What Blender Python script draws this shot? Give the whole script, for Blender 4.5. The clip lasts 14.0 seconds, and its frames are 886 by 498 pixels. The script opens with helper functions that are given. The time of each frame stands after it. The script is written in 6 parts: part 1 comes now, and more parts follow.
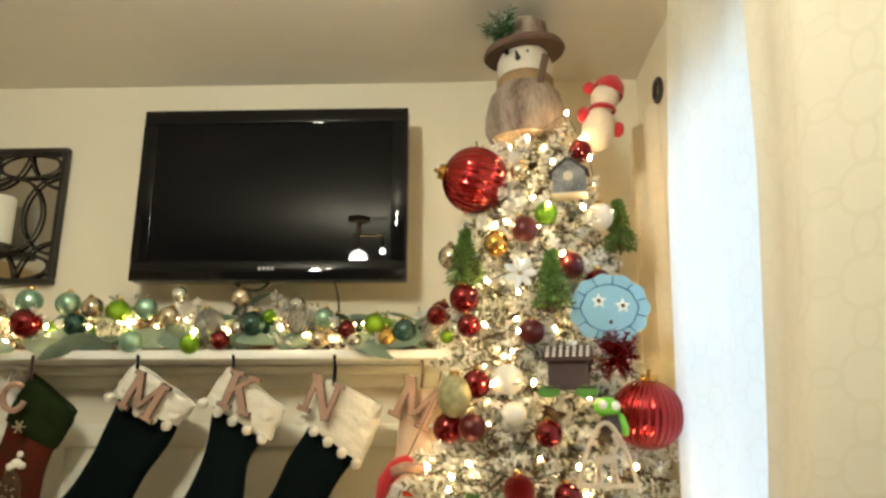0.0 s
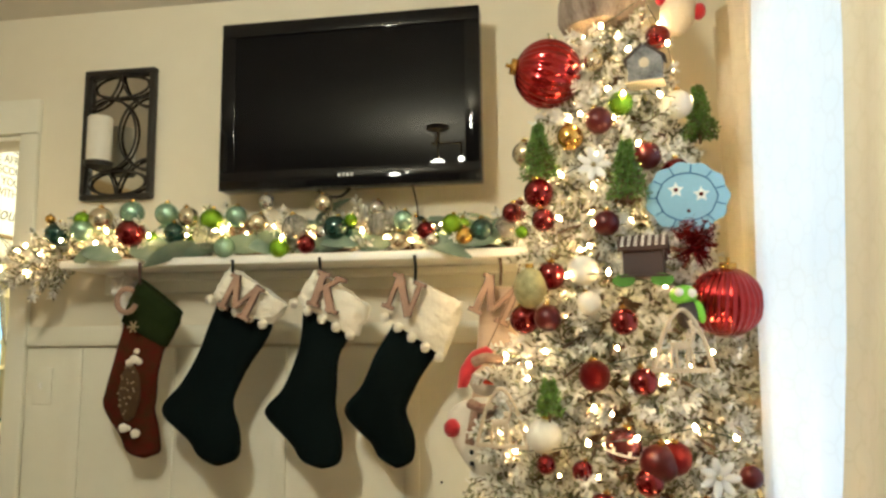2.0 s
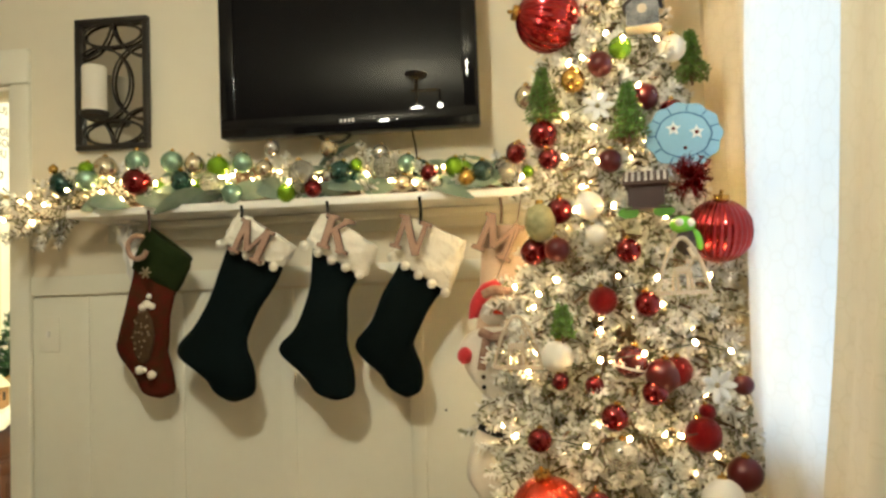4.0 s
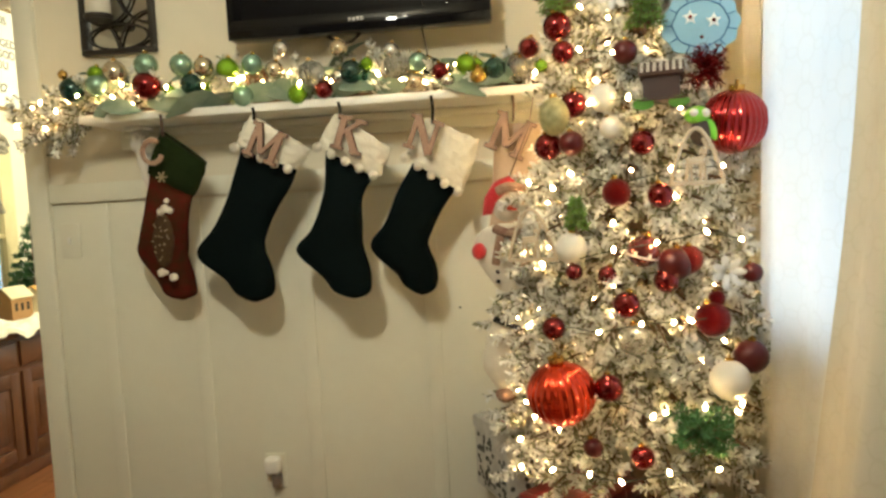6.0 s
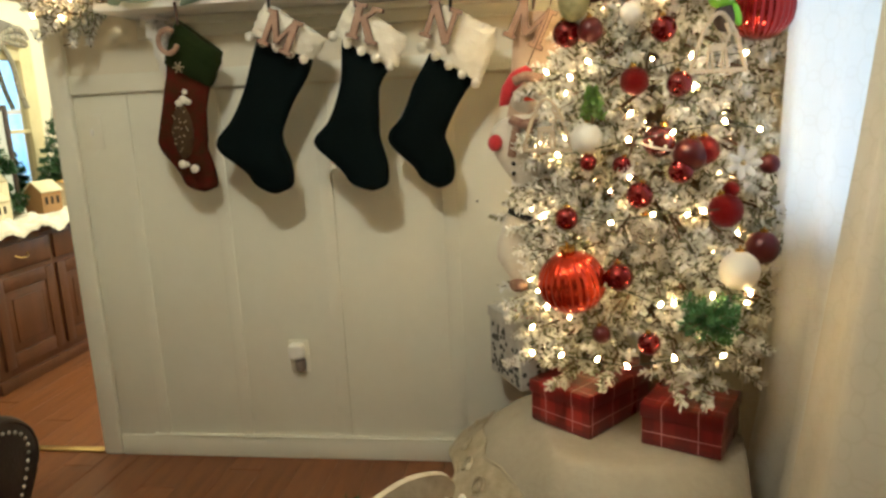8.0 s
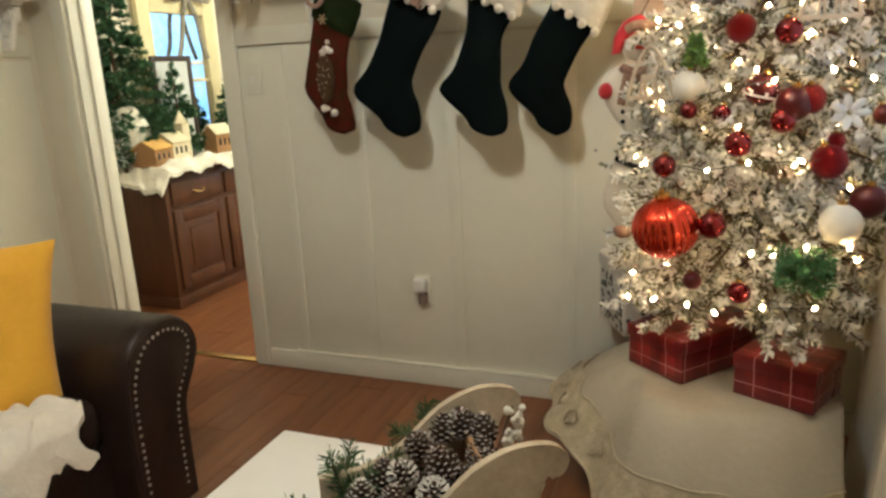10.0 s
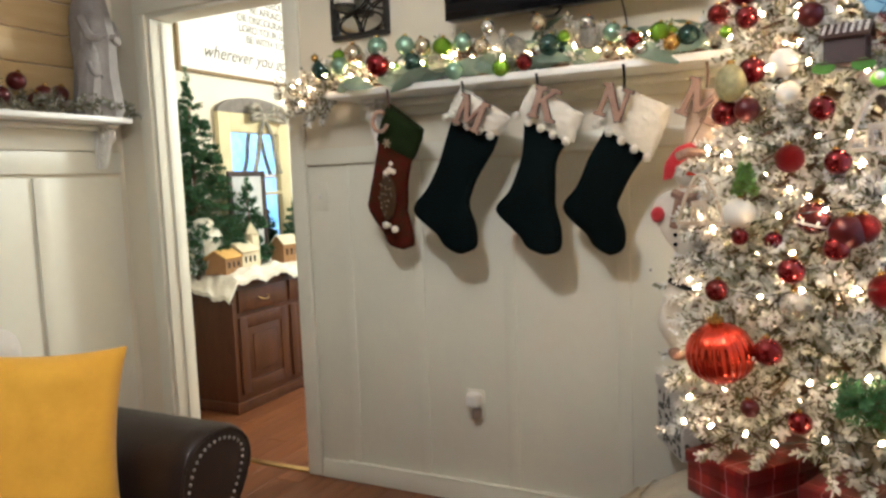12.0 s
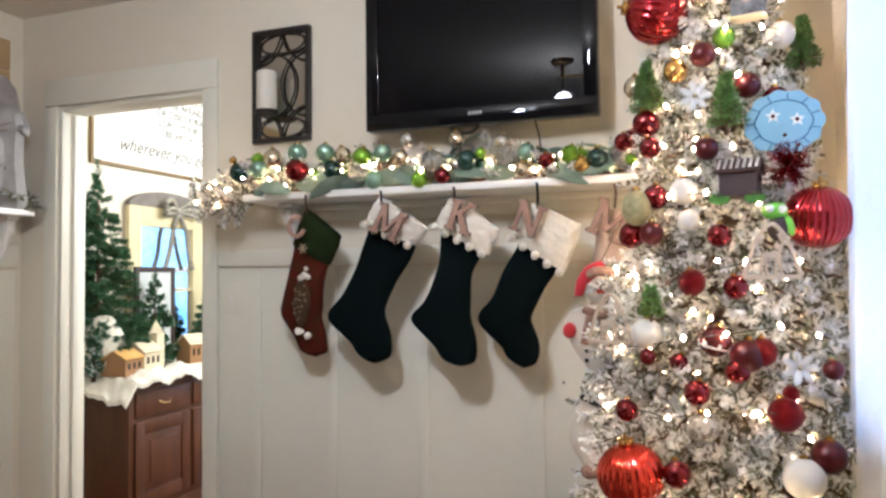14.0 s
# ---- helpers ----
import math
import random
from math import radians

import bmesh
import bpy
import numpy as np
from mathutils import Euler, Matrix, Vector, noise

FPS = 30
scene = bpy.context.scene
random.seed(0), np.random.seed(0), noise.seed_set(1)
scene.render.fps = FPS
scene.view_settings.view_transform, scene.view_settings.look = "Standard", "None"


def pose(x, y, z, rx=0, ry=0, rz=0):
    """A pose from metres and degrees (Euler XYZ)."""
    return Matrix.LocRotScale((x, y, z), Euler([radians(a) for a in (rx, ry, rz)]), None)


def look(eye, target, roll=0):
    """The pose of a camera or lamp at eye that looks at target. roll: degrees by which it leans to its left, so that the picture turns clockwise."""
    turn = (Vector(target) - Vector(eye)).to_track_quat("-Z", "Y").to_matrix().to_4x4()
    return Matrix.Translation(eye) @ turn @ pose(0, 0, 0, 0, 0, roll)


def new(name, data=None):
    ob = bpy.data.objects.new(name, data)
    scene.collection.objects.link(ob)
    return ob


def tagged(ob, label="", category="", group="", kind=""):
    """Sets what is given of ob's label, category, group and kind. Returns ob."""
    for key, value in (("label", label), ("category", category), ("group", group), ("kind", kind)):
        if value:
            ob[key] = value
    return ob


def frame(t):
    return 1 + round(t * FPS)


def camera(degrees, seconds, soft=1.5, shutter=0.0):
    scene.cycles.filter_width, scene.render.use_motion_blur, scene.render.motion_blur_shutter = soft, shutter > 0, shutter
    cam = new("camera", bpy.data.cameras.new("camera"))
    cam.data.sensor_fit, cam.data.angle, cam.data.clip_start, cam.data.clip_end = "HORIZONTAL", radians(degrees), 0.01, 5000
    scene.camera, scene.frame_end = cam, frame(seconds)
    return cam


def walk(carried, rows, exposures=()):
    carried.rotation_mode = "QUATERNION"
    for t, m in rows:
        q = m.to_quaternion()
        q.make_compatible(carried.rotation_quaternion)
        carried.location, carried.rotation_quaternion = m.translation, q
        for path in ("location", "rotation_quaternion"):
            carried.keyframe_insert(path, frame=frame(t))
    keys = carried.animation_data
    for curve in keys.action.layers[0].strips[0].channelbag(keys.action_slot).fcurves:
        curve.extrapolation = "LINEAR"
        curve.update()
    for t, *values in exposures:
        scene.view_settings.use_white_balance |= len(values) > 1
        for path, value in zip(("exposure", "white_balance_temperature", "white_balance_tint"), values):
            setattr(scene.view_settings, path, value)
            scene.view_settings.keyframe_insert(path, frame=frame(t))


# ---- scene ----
cam = camera(63.7, 14.0, 2.7)
PATH = [
    (0, (1.757, -2.076, 1.339), (1.693, -0.138, 1.827), -0.0),
    (0.5, (1.764, -2.1, 1.316), (1.642, -0.147, 1.732), -0.3),
    (1, (1.784, -2.083, 1.311), (1.593, -0.122, 1.653), -0.9),
    (1.5, (1.788, -2.08, 1.304), (1.543, -0.117, 1.603), -0.9),
    (2, (1.781, -2.087, 1.298), (1.476, -0.127, 1.551), -0.6),
    (4.5, (1.651, -2.222, 1.251), (1.471, -0.232, 1.33), -2.4),
    (5, (1.648, -2.232, 1.239), (1.433, -0.244, 1.275), -2.7),
    (5.5, (1.651, -2.227, 1.236), (1.421, -0.241, 1.191), -3.2),
    (6, (1.648, -2.226, 1.225), (1.428, -0.243, 1.096), -3.1),
    (6.5, (1.646, -2.233, 1.221), (1.425, -0.254, 1.028), -3.1),
    (7, (1.648, -2.237, 1.212), (1.411, -0.266, 0.963), -3.3),
    (9.5, (1.779, -2.302, 1.184), (1.225, -0.456, 0.649), -2.4),
    (10, (1.826, -2.338, 1.179), (1.11, -0.537, 0.684), -2.8),
    (10.5, (1.834, -2.354, 1.181), (0.974, -0.602, 0.747), -3.1),
    (11, (1.84, -2.363, 1.187), (0.914, -0.629, 0.817), -3.4),
    (11.5, (1.85, -2.372, 1.194), (0.95, -0.606, 0.923), -2.5),
    (12, (1.858, -2.364, 1.211), (0.979, -0.578, 1.019), -2.3),
    (12.5, (1.86, -2.36, 1.224), (1.04, -0.541, 1.094), -1.7),
    (13, (1.864, -2.349, 1.228), (1.092, -0.505, 1.165), -1.3),
    (13.5, (1.864, -2.347, 1.237), (1.146, -0.481, 1.233), -1.1),
    (13.6, (1.86, -2.352, 1.237), (1.156, -0.48, 1.248), -1.0),
    (14, (1.863, -2.342, 1.25), (1.194, -0.459, 1.322), -0.6),
]
walk(cam, [(t, look(eye, target, roll)) for t, eye, target, roll in PATH],
     exposures=[(0.0, 0.06, 5720, 4), (2.0, 0.07, 5720, 4), (4.5, 0.04, 5860, 4), (7.0, 0.02, 5760, 4), (9.5, -0.13, 5400, 10), (11.0, -0.09, 5200, 12), (12.5, 0.03, 4860, 19), (14.0, 0.13, 4700, 22)])

# ---- plan ----
LEFT, RIGHT, FRONT, CEIL = -0.95, 2.30, -4.3, 2.41
TREE_X, TREE_Y = 1.93, -0.37

# ---- world and lights ----
world = bpy.data.worlds.new("world")
scene.world = world
world.use_nodes = True
wn = world.node_tree.nodes
sky = wn.new("ShaderNodeTexSky")
sky.sky_type, sky.sun_disc, sky.sun_elevation, sky.sun_rotation = "NISHITA", False, radians(25), radians(120)
wn["Background"].inputs[1].default_value = 0.12
world.node_tree.links.new(sky.outputs[0], wn["Background"].inputs[0])


def lamp(name, kind, m, watts, colour, **more):
    data = bpy.data.lights.new(name, kind)
    data.energy, data.color = watts, colour
    for key, value in more.items():
        if key == "radius":
            data.shadow_soft_size = value
        if key == "size":
            data.shape, data.size, data.size_y, data.spread = "RECTANGLE", value[0], value[1], radians(95)
    ob = new(name, data)
    ob.matrix_world = m
    return ob


WARM = (1.0, 0.90, 0.645)
lamp("ceiling_bulb_light", "POINT", pose(1.20, -1.78, 2.085), 24, WARM, radius=0.05)
lamp("dining_bulb_light", "POINT", pose(0.35, 1.45, 2.15), 108, (1.0, 0.90, 0.60), radius=0.10)
lamp("window_daylight", "AREA", pose(2.312, -0.88, 1.45, 0, 90, 0), 2.0, (0.55, 0.76, 1.0), size=(1.02, 0.52))

# ---- materials ----


def surface(name, c1, c2=None, scale=8.0, rough=0.6, metal=0.0, bump=0.0, bump_scale=60.0, stretch=(1, 1, 1), vary=0.0, detail=5.0,
            coat=0.0, sheen=0.0, through_light=0.0, glow=0.0, clear=0.0, spec=0.5):
    """Two colours mixed by noise at two scales, a fine relief and a little difference from piece to piece."""
    m = bpy.data.materials.new(name)
    m.use_nodes = True
    n, l = m.node_tree.nodes, m.node_tree.links
    b = n["Principled BSDF"]
    c2 = c2 or tuple(v * 0.86 for v in c1)
    co = n.new("ShaderNodeTexCoord")
    mp = n.new("ShaderNodeMapping")
    mp.inputs["Scale"].default_value = stretch
    l.new(co.outputs["Object"], mp.inputs[0])
    big, small = n.new("ShaderNodeTexNoise"), n.new("ShaderNodeTexNoise")
    big.inputs["Scale"].default_value, big.inputs["Detail"].default_value = scale, detail
    small.inputs["Scale"].default_value, small.inputs["Detail"].default_value = scale * 9, 3
    for t in (big, small):
        l.new(mp.outputs[0], t.inputs["Vector"])
    add = n.new("ShaderNodeMath")
    add.operation = "MULTIPLY_ADD"
    l.new(small.outputs["Fac"], add.inputs[0])
    add.inputs[1].default_value = 0.4
    l.new(big.outputs["Fac"], add.inputs[2])
    ramp = n.new("ShaderNodeMapRange")
    ramp.inputs["From Min"].default_value, ramp.inputs["From Max"].default_value = 0.45, 0.95
    l.new(add.outputs[0], ramp.inputs["Value"])
    mix = n.new("ShaderNodeMix")
    mix.data_type = "RGBA"
    mix.inputs["A"].default_value, mix.inputs["B"].default_value = (*c1, 1), (*c2, 1)
    l.new(ramp.outputs[0], mix.inputs["Factor"])
    colour = mix.outputs["Result"]
    if vary:
        info, geo, hsv = n.new("ShaderNodeObjectInfo"), n.new("ShaderNodeNewGeometry"), n.new("ShaderNodeHueSaturation")
        both, mr = n.new("ShaderNodeMath"), n.new("ShaderNodeMapRange")
        l.new(info.outputs["Random"], both.inputs[0])
        l.new(geo.outputs["Random Per Island"], both.inputs[1])
        l.new(both.outputs[0], mr.inputs["Value"])
        mr.inputs["From Max"].default_value = 2.0
        mr.inputs["To Min"].default_value, mr.inputs["To Max"].default_value = 1 - vary, 1 + vary
        l.new(mr.outputs[0], hsv.inputs["Value"])
        l.new(colour, hsv.inputs["Color"])
        colour = hsv.outputs["Color"]
    l.new(colour, b.inputs["Base Color"])
    b.inputs["Metallic"].default_value = metal
    rr = n.new("ShaderNodeMapRange")
    rr.inputs["To Min"].default_value, rr.inputs["To Max"].default_value = max(0.02, rough - min(0.06, rough * 0.4)), min(1, rough + min(0.08, rough * 0.4))
    l.new(big.outputs["Fac"], rr.inputs["Value"])
    l.new(rr.outputs[0], b.inputs["Roughness"])
    b.inputs["Coat Weight"].default_value = coat
    b.inputs["Specular IOR Level"].default_value = spec
    b.inputs["Sheen Weight"].default_value = sheen
    b.inputs["Transmission Weight"].default_value = clear
    if glow:
        b.inputs["Emission Color"].default_value, b.inputs["Emission Strength"].default_value = (*c1, 1), glow
    if bump:
        tex, bp = n.new("ShaderNodeTexNoise"), n.new("ShaderNodeBump")
        tex.inputs["Scale"].default_value, tex.inputs["Detail"].default_value = bump_scale, 4
        l.new(mp.outputs[0], tex.inputs["Vector"])
        l.new(tex.outputs["Fac"], bp.inputs["Height"])
        bp.inputs["Strength"].default_value, bp.inputs["Distance"].default_value = bump, 0.004
        l.new(bp.outputs[0], b.inputs["Normal"])
    if through_light:
        tr, ms = n.new("ShaderNodeBsdfTranslucent"), n.new("ShaderNodeMixShader")
        l.new(colour, tr.inputs[0])
        ms.inputs[0].default_value = through_light
        l.new(b.outputs[0], ms.inputs[1])
        l.new(tr.outputs[0], ms.inputs[2])
        l.new(ms.outputs[0], n["Material Output"].inputs[0])
    return m


WALL = surface("wall_paint", (0.80, 0.74, 0.60), (0.75, 0.69, 0.55), 1.6, 0.7, bump=0.12, bump_scale=220)
TRIM = surface("trim_paint", (0.83, 0.81, 0.69), (0.78, 0.755, 0.64), 2.5, 0.42, bump=0.06, bump_scale=90)
CEILING = surface("ceiling_paint", (0.74, 0.70, 0.62), (0.68, 0.64, 0.56), 1.2, 0.85, bump=0.25, bump_scale=160)
FLOORWOOD = surface("floor_wood", (0.23, 0.083, 0.025), (0.14, 0.050, 0.017), 5, 0.32, bump=0.12, bump_scale=40, stretch=(6, 0.6, 1), vary=0.25)
# Unseen wall, coloured dark so the television screen reflects little light.
SOUTHWALL = surface("dimmed_back_wall", (0.16, 0.14, 0.115), (0.13, 0.115, 0.095), 1.5, 0.8, bump=0.1)
WHITE = surface("white_paint", (0.86, 0.84, 0.79), (0.80, 0.78, 0.73), 3, 0.35, bump=0.04)
BLACKMETAL = surface("black_iron", (0.018, 0.016, 0.015), (0.03, 0.025, 0.02), 12, 0.45, 0.3, bump=0.1)
TVBLACK = surface("tv_black", (0.004, 0.004, 0.005), (0.006, 0.006, 0.007), 4, 0.05, spec=0.28)
TVSCREEN = surface("tv_screen", (0.002, 0.002, 0.003), (0.003, 0.003, 0.004), 2, 0.022, spec=0.17)
LEATHER = surface("brown_leather", (0.018, 0.011, 0.009), (0.028, 0.017, 0.013), 7, 0.38, bump=0.3, bump_scale=140, spec=0.35)
OAK = surface("sideboard_wood", (0.115, 0.042, 0.016), (0.065, 0.024, 0.010), 6, 0.38, bump=0.1, stretch=(3, 3, 0.5))
YELLOW = surface("mustard_cotton", (0.84, 0.46, 0.025), (0.74, 0.38, 0.018), 6, 0.85, bump=0.3, bump_scale=320, sheen=0.2)
CREAM = surface("cream_fleece", (0.80, 0.75, 0.66), (0.70, 0.65, 0.56), 10, 0.95, bump=0.8, bump_scale=90, sheen=0.4)
SHEER = surface("sheer_curtain", (0.85, 0.83, 0.77), (0.80, 0.78, 0.72), 3, 0.85, through_light=0.62)
# Passes less light, so the daylight band on the cloth stops at EDGE_B.
DIMCLOTH = surface("dim_curtain", (0.70, 0.64, 0.52), (0.64, 0.58, 0.47), 3, 0.85, bump=0.1, bump_scale=300, through_light=0.12)
BRASS = surface("brass", (0.70, 0.50, 0.20), (0.55, 0.38, 0.14), 9, 0.3, 1.0)

# ---- mesh helpers ----


def mesh_of(name, bm, mats, smooth=True):
    me = bpy.data.meshes.new(name)
    bmesh.ops.recalc_face_normals(bm, faces=bm.faces[:])
    bm.to_mesh(me)
    bm.free()
    for m in (mats if isinstance(mats, (list, tuple)) else [mats]):
        me.materials.append(m)
    if smooth:
        me.polygons.foreach_set("use_smooth", [True] * len(me.polygons))
        me.set_sharp_from_angle(angle=radians(38))
    return me


def part(name, bm, material, parent=None, label="", smooth=True):
    ob = new(name, mesh_of(name, bm, material, smooth))
    ob.parent = parent
    if label:
        ob["label"] = label
    return ob


def thing(name, label, category, group="", kind="", at=(0, 0, 0), turn=0):
    ob = new(name)
    ob.empty_display_size = 0.05
    ob.matrix_world = pose(*at, 0, 0, turn)
    return tagged(ob, label, category, group, kind)


def solid(name, bm, material, label, category, group="", kind="", smooth=True):
    return tagged(part(name, bm, material, None, "", smooth), label, category, group, kind)


def box(x0, x1, y0, y1, z0, z1, bevel=0.0, bm=None, seg=2):
    new_bm = bmesh.new()
    bmesh.ops.create_cube(new_bm, size=1.0)
    for v in new_bm.verts:
        v.co = Vector((x0 + (v.co.x + 0.5) * (x1 - x0), y0 + (v.co.y + 0.5) * (y1 - y0), z0 + (v.co.z + 0.5) * (z1 - z0)))
    if bevel:
        bmesh.ops.bevel(new_bm, geom=new_bm.edges[:], offset=bevel, segments=seg, affect="EDGES", profile=0.5)
    return merged(bm, new_bm)


def merged(bm, extra, m=None, slot=None):
    """Adds the bmesh extra to bm."""
    if m is not None:
        extra.transform(m)
    if slot is not None:
        for f in extra.faces:
            f.material_index = slot
    if bm is None:
        return extra
    me = bpy.data.meshes.new("tmp")
    extra.to_mesh(me)
    extra.free()
    bm.from_mesh(me)
    bpy.data.meshes.remove(me)
    return bm


def lathe(profile, seg=24, ribs=0, depth=0.0):
    """A body of revolution about z from (radius, height) pairs; ribs: flutes round it."""
    bm = bmesh.new()
    rows = []
    for r, z in profile:
        if r < 1e-5:
            rows.append([bm.verts.new((0, 0, z))])
        else:
            rows.append([bm.verts.new((r * (1 + depth * math.cos(ribs * 2 * math.pi * i / seg)) * math.cos(2 * math.pi * i / seg),
                                       r * (1 + depth * math.cos(ribs * 2 * math.pi * i / seg)) * math.sin(2 * math.pi * i / seg), z)) for i in range(seg)])
    for a, b in zip(rows, rows[1:]):
        for i in range(seg):
            j = (i + 1) % seg
            if len(a) == 1 and len(b) > 1:
                bm.faces.new((a[0], b[j], b[i]))
            elif len(b) == 1 and len(a) > 1:
                bm.faces.new((a[i], a[j], b[0]))
            elif len(a) > 1:
                bm.faces.new((a[i], a[j], b[j], b[i]))
    return bm


def ball(r, seg=20, squash=1.0, ribs=0, depth=0.0):
    n = max(6, seg // 2)
    return lathe([(r * math.sin(math.pi * k / n), -r * squash * math.cos(math.pi * k / n)) for k in range(n + 1)], seg, ribs, depth)


def spline(points, n):
    """n points along a smooth line through the points."""
    pts = [Vector(p) for p in points]
    out = []
    for k in range(n):
        f = k / (n - 1) * (len(pts) - 1)
        i = min(int(f), len(pts) - 2)
        u = f - i
        p0, p1, p2, p3 = pts[max(i - 1, 0)], pts[i], pts[i + 1], pts[min(i + 2, len(pts) - 1)]
        out.append(0.5 * ((2 * p1) + (p2 - p0) * u + (2 * p0 - 5 * p1 + 4 * p2 - p3) * u * u + (3 * p1 - p0 - 3 * p2 + p3) * u ** 3))
    return out


def tube(points, r, seg=8, r_end=None, bm=None, closed=False):
    """A round bar along the points."""
    made = bmesh.new()
    pts = [Vector(p) for p in points]
    rings = []
    n = len(pts)
    for i, p in enumerate(pts):
        if closed:
            d = pts[(i + 1) % n] - pts[i - 1]
        else:
            d = pts[min(i + 1, n - 1)] - pts[max(i - 1, 0)]
        d.normalize()
        side = d.cross(Vector((0.13, 0.2, 1)) if abs(d.z) < 0.9 else Vector((0.2, 1, 0.1))).normalized()
        up = side.cross(d)
        rad = r if r_end is None else r + (r_end - r) * i / (n - 1)
        rings.append([made.verts.new(p + rad * (math.cos(2 * math.pi * k / seg) * side + math.sin(2 * math.pi * k / seg) * up)) for k in range(seg)])
    for i in range(n if closed else n - 1):
        a, b = rings[i], rings[(i + 1) % n]
        for k in range(seg):
            made.faces.new((a[k], a[(k + 1) % seg], b[(k + 1) % seg], b[k]))
    if not closed:
        made.faces.new(rings[0])
        made.faces.new(rings[-1])
    return merged(bm, made)


def loft(left, right, y, thick, steps=18, seg=14, ends=0.35):
    """A soft flat body between a left and a right edge, each a line of (x, z); thick: half its depth."""
    ls, rs = spline([(a, 0, b) for a, b in left], steps), spline([(a, 0, b) for a, b in right], steps)
    bm = bmesh.new()
    rings = []
    for k, (a, b) in enumerate(zip(ls, rs)):
        f = k / (steps - 1)
        t = thick * (ends + (1 - ends) * min(1.0, math.sin(math.pi * min(max(f, 0.02), 0.98)) * 1.6))
        mid, half = (a + b) / 2, (b - a) / 2
        rings.append([bm.verts.new(mid + half * math.copysign(abs(math.cos(q)) ** 0.8, math.cos(q)) + Vector((0, y + t * math.sin(q), 0)))
                      for q in (2 * math.pi * i / seg for i in range(seg))])
    for a, b in zip(rings, rings[1:]):
        for i in range(seg):
            bm.faces.new((a[i], a[(i + 1) % seg], b[(i + 1) % seg], b[i]))
    bm.faces.new(rings[0])
    bm.faces.new(rings[-1])
    return bm


def roughen(bm, amount, scale, seed=0.0):
    for v in bm.verts:
        v.co += noise.noise_vector(v.co * scale + Vector((seed, seed * 1.7, 3.1))) * amount
    return bm


# ---- structure ----
floor = solid("floor", box(LEFT - 0.1, RIGHT + 0.1, FRONT, 0.0, -0.12, -0.012), FLOORWOOD, "reddish brown wood plank floor", "floor", kind="structure")
dining_floor = solid("dining_floor", box(-1.42, 1.6, 0.0, 3.2, -0.12, -0.012), FLOORWOOD, "warm brown wood floor of the next room", "floor", kind="structure")
ceiling = solid("ceiling", box(LEFT - 0.12, RIGHT + 0.12, FRONT, 0.0, CEIL, CEIL + 0.1), CEILING, "plain off-white textured ceiling", "ceiling", kind="structure")
solid("dining_ceiling", box(-1.42, 1.6, 0.002, 3.2, 2.75, 2.85), CEILING, "plain ceiling of the next room", "ceiling", kind="structure")

# back wall with the doorway
DOOR_L, DOOR_R, DOOR_H = -0.725, 0.036, 1.995
wn_bm = box(DOOR_R + 0.002, RIGHT, 0.0, 0.12, 0, CEIL)
box(LEFT, DOOR_L - 0.002, 0.0, 0.12, 0, CEIL, bm=wn_bm)
box(DOOR_L - 0.002, DOOR_R + 0.002, 0.0, 0.12, DOOR_H + 0.002, CEIL, bm=wn_bm)
wall_north = solid("wall_north", wn_bm, WALL, "cream painted wall with board-and-batten below", "wall", kind="structure", smooth=False)
solid("dining_wall_lintel", box(-1.42, 1.6, 0.002, 0.12, CEIL + 0.1, 2.75), WALL, "plain wall over the doorway", "wall", kind="structure", smooth=False)
wall_west = solid("wall_west", box(LEFT - 0.12, LEFT, FRONT, 0.12, 0, CEIL), WALL, "cream painted side wall", "wall", kind="structure", smooth=False)
solid("wall_south", box(LEFT - 0.12, RIGHT + 0.12, FRONT - 0.1, FRONT, 0, CEIL), SOUTHWALL, "unseen wall behind the camera, coloured dark to dim reflections", "wall", kind="structure", smooth=False)
WIN_Y0, WIN_Y1, WIN_Z0, WIN_Z1 = -1.14, -0.62, 0.93, 1.97
we = box(RIGHT, RIGHT + 0.12, FRONT, WIN_Y0, 0, CEIL)
box(RIGHT, RIGHT + 0.12, WIN_Y1, 0.12, 0, CEIL, bm=we)
box(RIGHT, RIGHT + 0.12, WIN_Y0, WIN_Y1, 0, WIN_Z0, bm=we)
box(RIGHT, RIGHT + 0.12, WIN_Y0, WIN_Y1, WIN_Z1, CEIL, bm=we)
solid("wall_east", we, WALL, "cream painted wall with the window", "wall", kind="structure", smooth=False)
solid("dining_wall_west", box(-1.42, -1.30, 0.12, 3.2, 0, 2.75), WALL, "cream wall of the next room", "wall", kind="structure", smooth=False)
solid("dining_wall_north", box(-1.42, 1.6, 3.2, 3.3, 0, 2.75), WALL, "cream far wall of the next room", "wall", kind="structure", smooth=False)
solid("dining_wall_east", box(1.5, 1.6, 0.12, 3.2, 0, 2.75), WALL, "cream wall of the next room", "wall", kind="structure", smooth=False)
solid("dining_wall_south", box(-1.30, LEFT, 0.0, 0.12, 0, CEIL), WALL, "cream wall beside the doorway", "wall", kind="structure", smooth=False)

